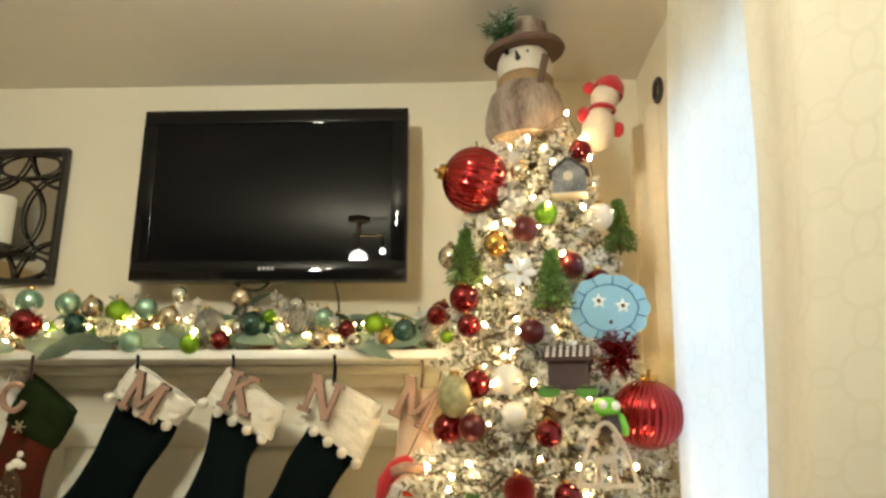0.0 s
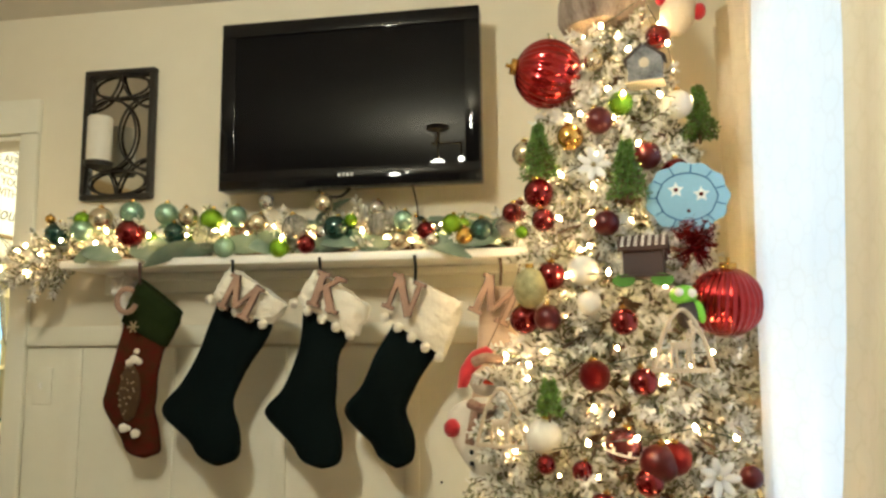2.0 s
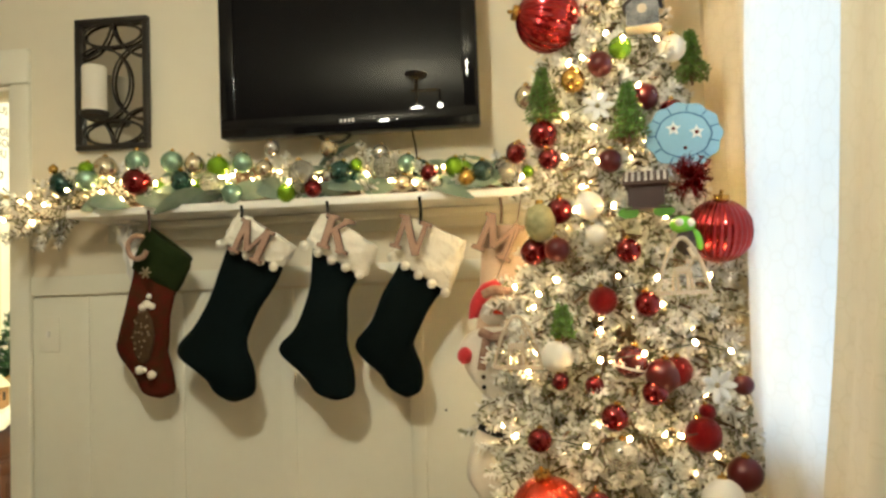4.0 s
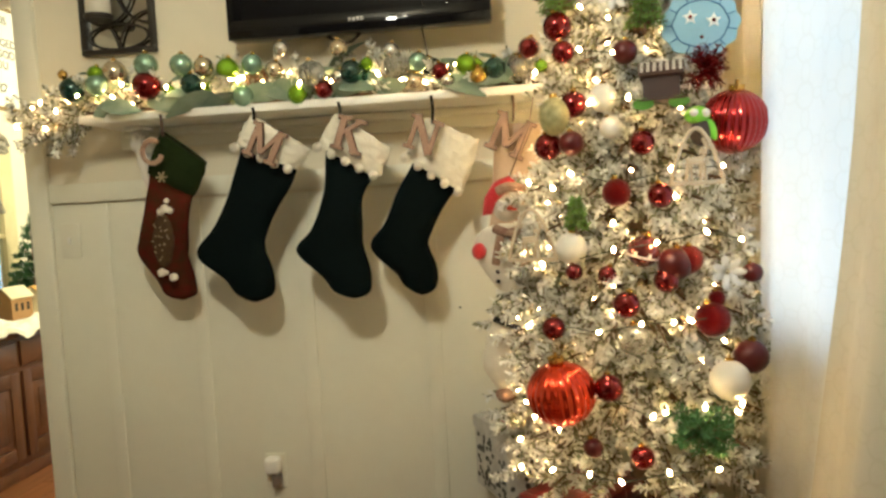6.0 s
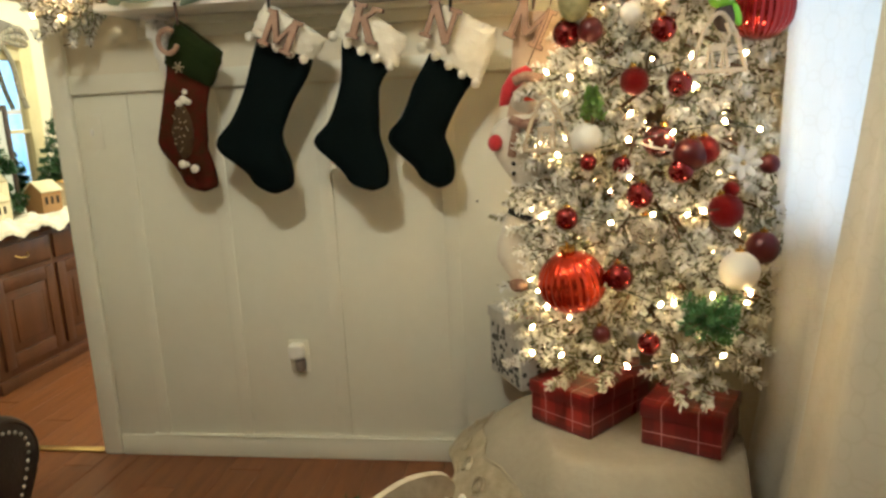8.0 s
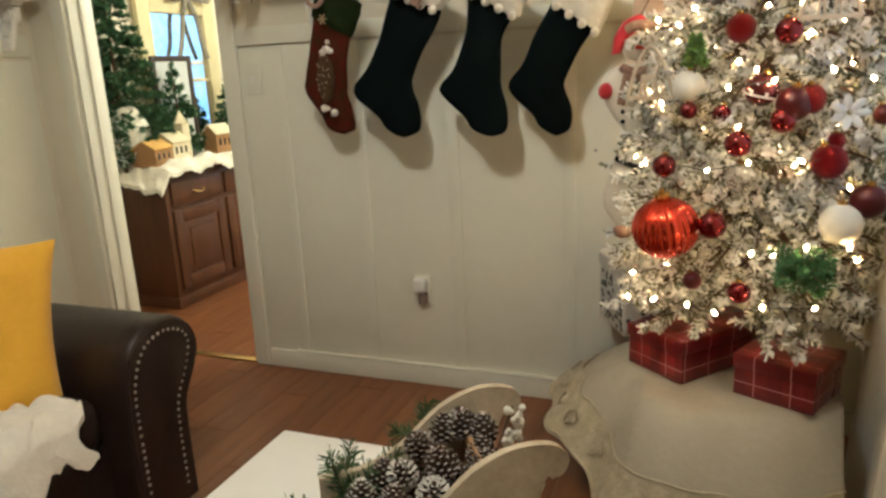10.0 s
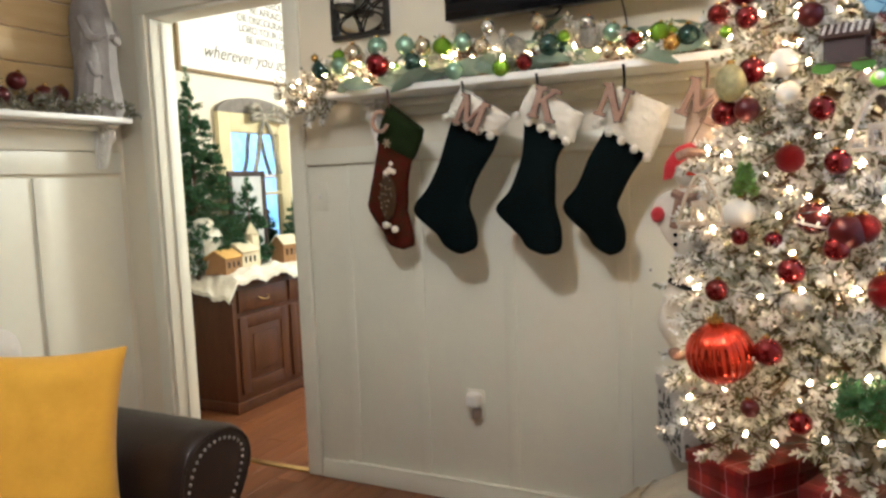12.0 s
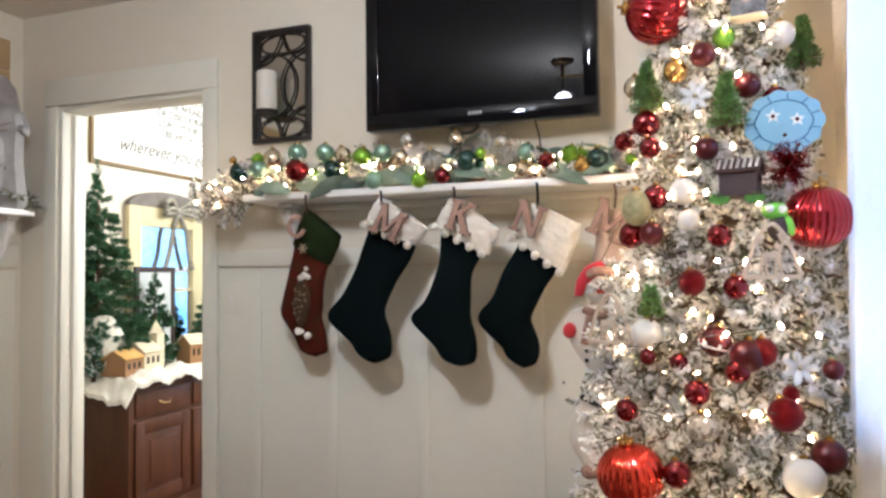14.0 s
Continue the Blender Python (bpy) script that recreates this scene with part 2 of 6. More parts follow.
# ---- trim and panelling ----


def plank_floor(parent, x0, x1, y0, y1, w=0.125):
    """Planks laid along y with staggered ends, in a few shared lengths."""
    rnd = random.Random(3)
    cache = {}
    x = x0
    while x < x1 - 0.01:
        wide = min(w, x1 - x)
        y = y0 - rnd.random() * 0.8
        while y < y1 - 0.01:
            a, b = max(y, y0), min(y + 0.92, y1)
            key = (round(b - a, 3), round(wide, 3))
            if b - a > 0.03:
                if key not in cache:
                    cache[key] = mesh_of("plank", box(0.0006, wide - 0.0006, 0.0008, b - a - 0.0008, -0.012, 0, 0.0012, seg=1), FLOORWOOD, False)
                ob = new("plank", cache[key])
                ob.parent, ob.location = parent, (x, a, 0)
            y += 0.92
        x += wide


def moulding(name, x0, x1, y0, y1, z0, z1, parent, bevel=0.003, material=None):
    return part(name, box(x0, x1, y0, y1, z0, z1, bevel), material or TRIM, parent)


trim_n = thing("trim", "cream painted board-and-batten panelling on the wall", "panelling", kind="structure")
moulding("panel_board", 0.105, RIGHT - 0.002, -0.006, -0.0005, 0.012, 1.284, trim_n, 0.001, TRIM)
moulding("rail", 0.108, RIGHT - 0.002, -0.021, -0.0005, 1.291, 1.352, trim_n, 0.002)
moulding("upper_rail", 0.37, RIGHT - 0.002, -0.018, -0.0005, 1.452, 1.512, trim_n)
for bx in (0.256, 0.572, 0.934, 1.338, 1.70, 2.05):
    moulding("batten", bx - 0.0, bx + 0.045, -0.0145, -0.0062, 0.078, 1.284, trim_n, 0.003)
baseboard = thing("baseboard", "cream painted baseboard along the wall", "baseboard", kind="structure")
moulding("board", 0.108, RIGHT - 0.002, -0.022, -0.0065, 0.0, 0.076, baseboard, 0.004)
moulding("cap", 0.236, 1.42, -0.026, -0.0065, 0.0765, 0.083, baseboard, 0.002)
casing = thing("door_1", "white painted doorway casing without a door", "doorway", kind="structure")
moulding("side_casing", DOOR_R, DOOR_R + 0.066, -0.022, -0.0005, 0.0, DOOR_H, casing, 0.005)
moulding("side_casing", DOOR_L - 0.068, DOOR_L, -0.022, -0.0005, 0.0, DOOR_H, casing, 0.005)
moulding("head_casing", DOOR_L - 0.068, DOOR_R + 0.066, -0.024, -0.0005, DOOR_H + 0.001, DOOR_H + 0.118, casing, 0.005)
moulding("jamb", DOOR_R - 0.016, DOOR_R - 0.0005, -0.004, 0.124, 0.0, DOOR_H - 0.018, casing)
moulding("jamb", DOOR_L + 0.0005, DOOR_L + 0.016, -0.004, 0.124, 0.0, DOOR_H - 0.018, casing)
moulding("stop", DOOR_L + 0.0165, DOOR_L + 0.028, 0.05, 0.085, 0.0, DOOR_H - 0.03, casing)
moulding("head_jamb", DOOR_L + 0.0005, DOOR_R - 0.0005, -0.004, 0.124, DOOR_H - 0.0175, DOOR_H - 0.0005, casing)
threshold = solid("threshold", box(DOOR_L + 0.017, DOOR_R - 0.017, -0.012, 0.022, 0.0005, 0.008, 0.003), BRASS, "brass threshold strip across the doorway floor", "threshold", kind="structure")

trim_w = thing("trim", "cream painted board-and-batten panelling on the side wall", "panelling", kind="structure")
moulding("panel_board", LEFT + 0.0005, LEFT + 0.006, FRONT, -0.03, 0.012, 1.285, trim_w, 0.001)
moulding("rail", LEFT + 0.0005, LEFT + 0.020, FRONT, -0.03, 1.302, 1.396, trim_w, 0.002)
moulding("upper_rail", LEFT + 0.0005, LEFT + 0.020, FRONT, -0.04, 1.402, 1.512, trim_w, 0.002)
for by in (-0.40, -0.76, -1.12, -1.48, -1.84):
    moulding("batten", LEFT + 0.0062, LEFT + 0.019, by - 0.065, by, 0.078, 1.285, trim_w, 0.003)

# ---- wall shelves with corbels ----


def corbel_bm():
    """A scrolled shelf bracket that stands out towards -y; its back is at y 0, its top at z 0."""
    bm = box(-0.022, 0.022, -0.018, 0, -0.19, -0.012, 0.004)
    box(-0.028, 0.028, -0.105, 0, -0.013, 0, 0.003, bm=bm)
    for r, yy, zz in ((0.034, -0.062, -0.045), (0.024, -0.040, -0.105), (0.016, -0.028, -0.152)):
        merged(bm, lathe([(0, -0.02), (r * 0.55, -0.02), (r * 0.6, -0.015), (r, -0.018), (r, 0.018), (r * 0.6, 0.015), (r * 0.55, 0.02), (0, 0.02)], 20), pose(0, yy, zz, 0, 90, 0))
    merged(bm, tube(spline([(0, -0.098, -0.02), (0, -0.07, -0.075), (0, -0.055, -0.12), (0, -0.03, -0.18)], 12), 0.014, 8))
    for k in range(5):
        merged(bm, ball(0.011, 10, 0.8), pose(0, -0.088 + 0.014 * k, -0.030 - 0.031 * k))
    for s in (-1, 1):
        merged(bm, tube([(s * 0.0235, -0.045 + 0.022 * (1 - q * 0.05) * math.cos(q * 0.55), -0.050 + 0.022 * (1 - q * 0.05) * math.sin(q * 0.55)) for q in range(17)], 0.004, 5))
    return bm


shelf_n = thing("wall_shelf", "long white painted shelf carrying a lit garland", "shelf")
part("board", box(0.37, 2.02, -0.235, -0.0008, 1.513, 1.537, 0.004), WHITE, shelf_n)
part("cove", box(0.40, 2.0, -0.05, -0.019, 1.488, 1.5125, 0.006), TRIM, shelf_n)
for cx in (0.475, 1.86):
    part("corbel", corbel_bm(), WHITE, shelf_n, "carved white scroll bracket").location = (cx, -0.019, 1.5125)
shelf_w = thing("wall_shelf", "white painted shelf with carved bracket on side wall", "shelf")
part("board", box(LEFT + 0.0008, LEFT + 0.20, -2.6, -0.10, 1.513, 1.537, 0.004), WHITE, shelf_w)
part("cove", box(LEFT + 0.0008, LEFT + 0.06, -2.6, -0.13, 1.488, 1.5125, 0.006), TRIM, shelf_w)
for cy in (-0.14, -1.4):
    cb = part("corbel", corbel_bm(), WHITE, shelf_w, "carved white scroll bracket")
    cb.matrix_basis = pose(LEFT + 0.019, cy, 1.5125, 0, 0, 90)

# ---- television ----
tv = thing("television", "black flat television hung on the wall, switched off", "television")
TX0, TX1, TZ0, TZ1, TY = 0.812, 1.592, 1.738, 2.252, -0.15
fr = box(TX0, TX1, TY + 0.004, TY + 0.06, TZ0, TZ1, 0.008)
part("housing", fr, TVBLACK, tv)
bz = box(TX0, TX1, TY - 0.004, TY + 0.0035, TZ1 - 0.045, TZ1, 0.003)
box(TX0, TX1, TY - 0.004, TY + 0.0035, TZ0, TZ0 + 0.056, 0.003, bm=bz)
box(TX0, TX0 + 0.045, TY - 0.004, TY + 0.0035, TZ0 + 0.0565, TZ1 - 0.0455, 0.002, bm=bz)
box(TX1 - 0.045, TX1, TY - 0.004, TY + 0.0035, TZ0 + 0.0565, TZ1 - 0.0455, 0.002, bm=bz)
part("bezel", bz, TVBLACK, tv, "glossy black bezel")
part("screen", box(TX0 + 0.045, TX1 - 0.045, TY + 0.0005, TY + 0.0035, TZ0 + 0.056, TZ1 - 0.045), TVSCREEN, tv, "dark glass screen")
mk = None
for k in range(4):
    mk = box(1.178 + k * 0.012, 1.186 + k * 0.012, TY - 0.0058, TY - 0.0041, TZ0 + 0.028, TZ0 + 0.038, bm=mk)
SILVERMARK = surface("silver_print", (0.45, 0.45, 0.45), None, 10, 0.4)
part("maker_mark", mk, SILVERMARK, tv, "small silver bars", False)
part("wall_bracket", box(1.05, 1.35, -0.088, -0.001, 1.86, 2.12, 0.004), BLACKMETAL, tv)
part("cable", tube(spline([(1.385, -0.10, 1.74), (1.39, -0.06, 1.69), (1.388, -0.03, 1.62), (1.39, -0.03, 1.54)], 14), 0.003, 6), BLACKMETAL, tv)
part("cable", tube(spline([(1.10, -0.11, 1.74), (1.13, -0.10, 1.722), (1.17, -0.10, 1.72), (1.20, -0.11, 1.739)], 10), 0.005, 6), BLACKMETAL, tv)

# ---- mirrored candle sconce ----
MIRROR = surface("mirror_glass", (0.62, 0.62, 0.58), (0.60, 0.60, 0.56), 2, 0.05, 1.0)
WAX = surface("candle_wax", (0.84, 0.81, 0.72), (0.80, 0.76, 0.66), 6, 0.5, through_light=0.2)
SX0, SX1, SZ0, SZ1 = 0.272, 0.520, 1.757, 2.190
sc = thing("candle_sconce", "black iron wall sconce with mirror and white candle", "candle holder")
fb = box(SX0, SX1, -0.034, -0.008, SZ1 - 0.017, SZ1, 0.003)
box(SX0, SX1, -0.034, -0.008, SZ0, SZ0 + 0.017, 0.003, bm=fb)
box(SX0, SX0 + 0.017, -0.034, -0.008, SZ0 + 0.0175, SZ1 - 0.0175, 0.003, bm=fb)
box(SX1 - 0.017, SX1, -0.034, -0.008, SZ0 + 0.0175, SZ1 - 0.0175, 0.003, bm=fb)
part("frame", fb, BLACKMETAL, sc)
part("mirror", box(SX0 + 0.012, SX1 - 0.012, -0.012, -0.0006, SZ0 + 0.012, SZ1 - 0.012), MIRROR, sc, "dim mirror glass", False)
SCX = (SX0 + SX1) / 2
WX = (SX1 - SX0) / 2 - 0.014


def clipped_ring(cx, cz, rx, rz):
    """Runs of an oval that lie inside the frame."""
    runs, run = [], []
    for k in range(65):
        q = 2 * math.pi * k / 64
        x, z = cx + rx * math.cos(q), cz + rz * math.sin(q)
        if abs(x - SCX) <= WX and SZ0 + 0.012 < z < SZ1 - 0.012:
            run.append((x, -0.022, z))
        else:
            if len(run) > 2:
                runs.append(run)
            run = []
    if len(run) > 2:
        runs.append(run)
    return runs


for cx, cz, rx, rz in ((SCX, 2.135, 0.100, 0.040), (SCX, 1.812, 0.100, 0.040), (SCX - 0.045, 1.974, 0.105, 0.122), (SCX + 0.105, 1.974, 0.105, 0.122),
                       (SCX - 0.115, 2.19, 0.115, 0.13), (SCX + 0.115, 2.19, 0.115, 0.13), (SCX - 0.115, 1.757, 0.115, 0.13), (SCX + 0.115, 1.757, 0.115, 0.13)):
    for run in clipped_ring(cx, cz, rx, rz):
        part("scroll_bar", tube(run, 0.0042, 6), BLACKMETAL, sc)
tray = lathe([(0, -0.008), (0.040, -0.008), (0.044, 0.0), (0.044, 0.006), (0.040, 0.004), (0, 0.004)], 24)
box(-0.012, 0.012, 0.03, 0.068, -0.008, -0.002, bm=tray)
part("tray", tray, BLACKMETAL, sc).location = (SCX - 0.030, -0.075, 1.862)
cw = lathe([(0, 0), (0.036, 0), (0.0375, 0.004), (0.0375, 0.143), (0.034, 0.148), (0.030, 0.144), (0.010, 0.140), (0, 0.139)], 32)
candle = part("candle", cw, WAX, sc, "white pillar candle")
candle.location = (SCX - 0.030, -0.075, 1.8665)
part("wick", tube([(0, 0, 0.139), (0.001, 0, 0.150)], 0.0012, 5), BLACKMETAL, candle)

# ---- switch and socket ----
sw = thing("light_switch", "white light switch plate on the panelling", "switch")
part("plate", box(0.130, 0.198, -0.0125, -0.0065, 1.108, 1.224, 0.003), TRIM, sw)
part("toggle", box(0.159, 0.168, -0.022, -0.013, 1.156, 1.176, 0.002), WHITE, sw)
so = thing("wall_outlet", "white wall outlet with a plug-in night light", "outlet")
part("plate", box(0.777, 0.847, -0.0125, -0.0065, 0.320, 0.436, 0.003), TRIM, so)
part("night_light", box(0.786, 0.838, -0.055, -0.013, 0.376, 0.432, 0.014, seg=4), WHITE, so, "boxy white plug-in night light")
part("plug", box(0.806, 0.836, -0.045, -0.013, 0.330, 0.374, 0.008, seg=3), surface("grey_plastic", (0.22, 0.17, 0.14), None, 9, 0.5), so, "dull brown plug")
dotm = solid("nail_head", lathe([(0, 0.0), (0.004, 0.0), (0.003, 0.003), (0, 0.004)], 10), BLACKMETAL, "small dark nail head in the wall panelling", "nail")
dotm.matrix_world = pose(1.446, -0.0062, 0.894, 90, 0, 0)

# ---- window and curtains ----
win = thing("window_1", "white framed window behind sheer curtains", "window", kind="structure")
for a, b, c, d in ((WIN_Y0, WIN_Y0 + 0.04, WIN_Z0, WIN_Z1), (WIN_Y1 - 0.04, WIN_Y1, WIN_Z0, WIN_Z1), (WIN_Y0 + 0.04, WIN_Y1 - 0.04, WIN_Z0, WIN_Z0 + 0.04),
                   (WIN_Y0 + 0.04, WIN_Y1 - 0.04, WIN_Z1 - 0.04, WIN_Z1), (WIN_Y0 + 0.04, WIN_Y1 - 0.04, 1.43, 1.47)):
    part("window_frame", box(RIGHT + 0.02, RIGHT + 0.055, a, b, c, d, 0.003), WHITE, win)
part("window_sill", box(RIGHT - 0.05, RIGHT + 0.02, WIN_Y0 - 0.04, WIN_Y1 + 0.04, WIN_Z0 - 0.025, WIN_Z0 - 0.001, 0.004), WHITE, win)


def ring_print(m, strength):
    """Rings and ovals woven into the cloth, laid out in metres by its UVs."""
    n, l = m.node_tree.nodes, m.node_tree.links
    uv = n.new("ShaderNodeUVMap")
    uv.uv_map = "cloth"

    def math_node(op, a, b=None):
        k = n.new("ShaderNodeMath")
        k.operation = op
        for i, v in enumerate((a, b)):
            if v is None:
                continue
            if isinstance(v, (int, float)):
                k.inputs[i].default_value = v
            else:
                l.new(v, k.inputs[i])
        return k.outputs[0]

    sep = n.new("ShaderNodeSeparateXYZ")
    l.new(uv.outputs[0], sep.inputs[0])
    u, v = math_node("DIVIDE", sep.outputs[0], 0.084), math_node("DIVIDE", sep.outputs[1], 0.084)

    def cell(a, shift):
        return math_node("SUBTRACT", math_node("FRACT", math_node("ADD", a, shift)), 0.5)

    def ring(du, dv, ru, rv, width):
        a, b = math_node("DIVIDE", cell(u, du), ru), math_node("DIVIDE", cell(v, dv), rv)
        r = math_node("SQRT", math_node("ADD", math_node("MULTIPLY", a, a), math_node("MULTIPLY", b, b)))
        return math_node("LESS_THAN", math_node("ABSOLUTE", math_node("SUBTRACT", r, 1.0)), width)

    lines = math_node("MAXIMUM", ring(0, 0, 0.29, 0.29, 0.10), math_node("MAXIMUM", ring(0, 0.5, 0.14, 0.23, 0.16), ring(0.5, 0, 0.23, 0.11, 0.18)))
    base = n["Principled BSDF"].inputs["Base Color"].links[0].from_socket
    mix = n.new("ShaderNodeMix")
    mix.data_type = "RGBA"
    l.new(math_node("MULTIPLY", lines, strength), mix.inputs["Factor"])
    l.new(base, mix.inputs["A"])
    mix.inputs["B"].default_value = (0.56, 0.50, 0.36, 1)
    for k in list(base.links):
        if k.to_node != mix:
            l.new(mix.outputs["Result"], k.to_socket)
    return m


# Print kept faint on the sheer, as if the daylight washed it out.
ring_print(SHEER, 0.10)
ring_print(DIMCLOTH, 0.24)


def cloth(edge0, edge1, x_at, z0, z1, nu=150, nv=60):
    """A hanging cloth between two leaning edges, y = edge(z); x_at gives its depth at (along, height)."""
    bm = bmesh.new()
    lay = bm.loops.layers.uv.new("cloth")
    grid = []
    for j in range(nv + 1):
        z = z0 + (z1 - z0) * j / nv
        row, length, last = [], 0.0, None
        for i in range(nu + 1):
            f = i / nu
            p = Vector((x_at(f, j / nv), edge0(z) + (edge1(z) - edge0(z)) * f, z))
            if last is not None:
                length += (p - last).length
            last = p
            row.append((bm.verts.new(p), length, z))
        grid.append(row)
    for j in range(nv):
        for i in range(nu):
            q = (grid[j][i], grid[j][i + 1], grid[j + 1][i + 1], grid[j + 1][i])
            f = bm.faces.new([k[0] for k in q])
            for lp, k in zip(f.loops, q):
                lp[lay].uv = (k[1], k[2])
    return bm


def lerp_edge(*pairs):
    def at(z):
        for (za, ya), (zb, yb) in zip(pairs, pairs[1:]):
            if z <= zb:
                return ya + (yb - ya) * max(0.0, (z - za) / (zb - za))
        return pairs[-1][1]
    return at


EDGE_A = lerp_edge((0.0, -0.33), (0.2, -0.40), (0.5, -0.535), (0.8, -0.572), (1.1, -0.593), (1.4, -0.625), (1.75, -0.672), (2.07, -0.75), (2.2, -0.79))
EDGE_B = lerp_edge((0.0, -0.66), (0.8, -0.89), (1.1, -0.985), (1.3, -1.04), (1.7, -1.12), (2.2, -1.17))
curtain_a = thing("curtain", "sheer cream curtain glowing with daylight", "curtain", "window curtains")
part("panel", cloth(EDGE_A, lambda z: EDGE_B(z) - 0.06, lambda f, h: 2.165 + 0.010 * math.sin(f * 15 + 0.6) * (1.2 - 0.6 * h) + 0.025 * f, 0.02, 2.20), SHEER, curtain_a)
curtain_b = thing("curtain", "cream curtain with woven ring pattern in soft folds", "curtain", "window curtains")
part("panel", cloth(EDGE_B, lambda z: -2.75, lambda f, h: 2.150 + (0.030 * math.sin(f * 26 + 0.4 * math.sin(h * 3)) + 0.012 * math.sin(f * 57 + 1)) * (1.25 - 0.5 * h) - 0.02 * min(1, f * 5), 0.02, 2.20, 220), DIMCLOTH, curtain_b)
curtain_c = thing("curtain", "cream ring-patterned curtain gathered in the corner", "curtain", "window curtains")
part("panel", cloth(lambda z: -0.12, lambda z: -0.56, lambda f, h: 2.235 + 0.018 * math.sin(f * 21) * (1.1 - 0.3 * h), 0.02, 2.145, 80), DIMCLOTH, curtain_c)
for gy in (-0.545,):
    gr = part("grommet", tube([(2.205, gy + 0.026 * math.cos(q * 0.3927), 2.10 + 0.026 * math.sin(q * 0.3927)) for q in range(16)], 0.006, 6, closed=True), BLACKMETAL, curtain_c, "dark metal eyelet")
rod = thing("curtain_rod", "dark metal curtain rod above the window", "curtain rod")
part("rod", tube([(2.262, -2.8, 2.10), (2.262, -0.10, 2.10)], 0.009, 10), BLACKMETAL, rod)
for gy in (-2.7, -1.3, -0.13):
    part("bracket", box(2.255, RIGHT - 0.0005, gy - 0.008, gy + 0.008, 2.085, 2.117, 0.003), BLACKMETAL, rod)

# ---- ceiling fixtures ----
SHADEGLASS = surface("lit_glass", (1.0, 0.86, 0.62), None, 4, 0.4, glow=9.0)


def ceiling_light(name, x, y, z, label, CEIL=CEIL):
    t = thing(name, label, "ceiling light", at=(x, y, 0))
    part("canopy", lathe([(0, CEIL - 0.0005), (0.02, CEIL - 0.0005), (0.018, CEIL - 0.012), (0.004, CEIL - 0.016), (0.004, z + 0.055), (0, z + 0.055)], 20), BRASS, t)
    part("bulb", lathe([(0, z + 0.055), (0.014, z + 0.05), (0.016, z + 0.035), (0.03, z + 0.012), (0.026, z + 0.0), (0, z - 0.012)], 16), SHADEGLASS, t, "glowing lamp bulb")
    return t


GLOBE = surface("glowing_globe", (1.0, 0.88, 0.64), None, 4, 0.4, glow=380.0)
fan = thing("ceiling_light", "brass ceiling light with a round glowing globe and a small bulb", "ceiling light", at=(1.20, -1.80, 0))
part("canopy", lathe([(0, CEIL - 0.0005), (0.06, CEIL - 0.0005), (0.055, CEIL - 0.02), (0.012, CEIL - 0.03), (0.012, 2.315), (0, 2.315)], 20), BRASS, fan)
part("arm", tube([(-0.03, 0, 2.318), (0.13, 0.0, 2.316)], 0.007, 8), BRASS, fan)
for gx, gz, gr_ in ((0.0, 2.188, 0.046), (0.125, 2.23, 0.015)):
    part("globe", ball(gr_, 20), GLOBE, fan, "glowing glass globe").location = (gx, 0, gz)
    part("stem", tube([(gx, 0, gz + gr_ * 0.8), (gx, 0, 2.318)], 0.006, 8), BRASS, fan)

# ---- flocked greenery ----
FLOCK = surface("flocked_needles", (0.88, 0.87, 0.85), (0.72, 0.72, 0.69), 30, 0.9, vary=0.15, through_light=0.25)
NEEDLE = surface("green_needles", (0.13, 0.15, 0.085), (0.30, 0.27, 0.18), 40, 0.7, vary=0.35)
FIR = surface("dark_fir_needles", (0.035, 0.11, 0.045), (0.07, 0.17, 0.06), 40, 0.65, vary=0.35, through_light=0.2)
TWIG = surface("twig_bark", (0.16, 0.10, 0.06), (0.09, 0.055, 0.03), 30, 0.85, bump=0.3)
LEAF = surface("eucalyptus_leaf", (0.14, 0.21, 0.155), (0.24, 0.30, 0.24), 22, 0.6, vary=0.2, through_light=0.15)


def sprigs(seeds, rnd, flock=0.62, needles=50, length=0.023, width=0.0046):
    """Needled twigs. seeds: (foot, way, twig length). Slots: 0 flocked, 1 green, 2 bark."""
    verts, faces, slots = [], [], []
    for foot, way, long in seeds:
        d = way.normalized()
        a = d.orthogonal().normalized()
        b = d.cross(a)
        bend = Vector((rnd.uniform(-1, 1), rnd.uniform(-1, 1), rnd.uniform(-0.2, 1.0))) * 0.18 * long
        k = len(verts)
        for f in (0, 1):
            c = foot + d * long * f + bend * f * f
            r = 0.0022 - 0.0014 * f
            verts += [c + a * r, c + b * r, c - (a + b) * r]
        for i in range(3):
            faces.append((k + i, k + (i + 1) % 3, k + 3 + (i + 1) % 3, k + 3 + i))
            slots.append(2)
        for i in range(needles):
            f = 0.12 + 0.88 * (i + rnd.random()) / needles
            c = foot + d * long * f + bend * f * f
            q = i * 2.4 + rnd.uniform(-0.4, 0.4)
            out = a * math.cos(q) + b * math.sin(q)
            tip = (out * rnd.uniform(0.75, 1.0) + d * rnd.uniform(0.35, 0.9)).normalized()
            ln = length * rnd.uniform(0.7, 1.15) * (1.05 - 0.35 * f)
            side = tip.cross(Vector((rnd.uniform(-1, 1), rnd.uniform(-1, 1), rnd.uniform(-1, 1)))).normalized() * width * rnd.uniform(0.7, 1.3)
            k = len(verts)
            verts += [c - side * 0.5, c + side * 0.5, c + tip * ln + side * 0.55, c + tip * ln * 1.06, c + tip * ln - side * 0.55]
            faces.append((k, k + 1, k + 2, k + 3, k + 4))
            slots.append(0 if rnd.random() < flock * (0.55 + 0.75 * f) else 1)
    return verts, faces, slots


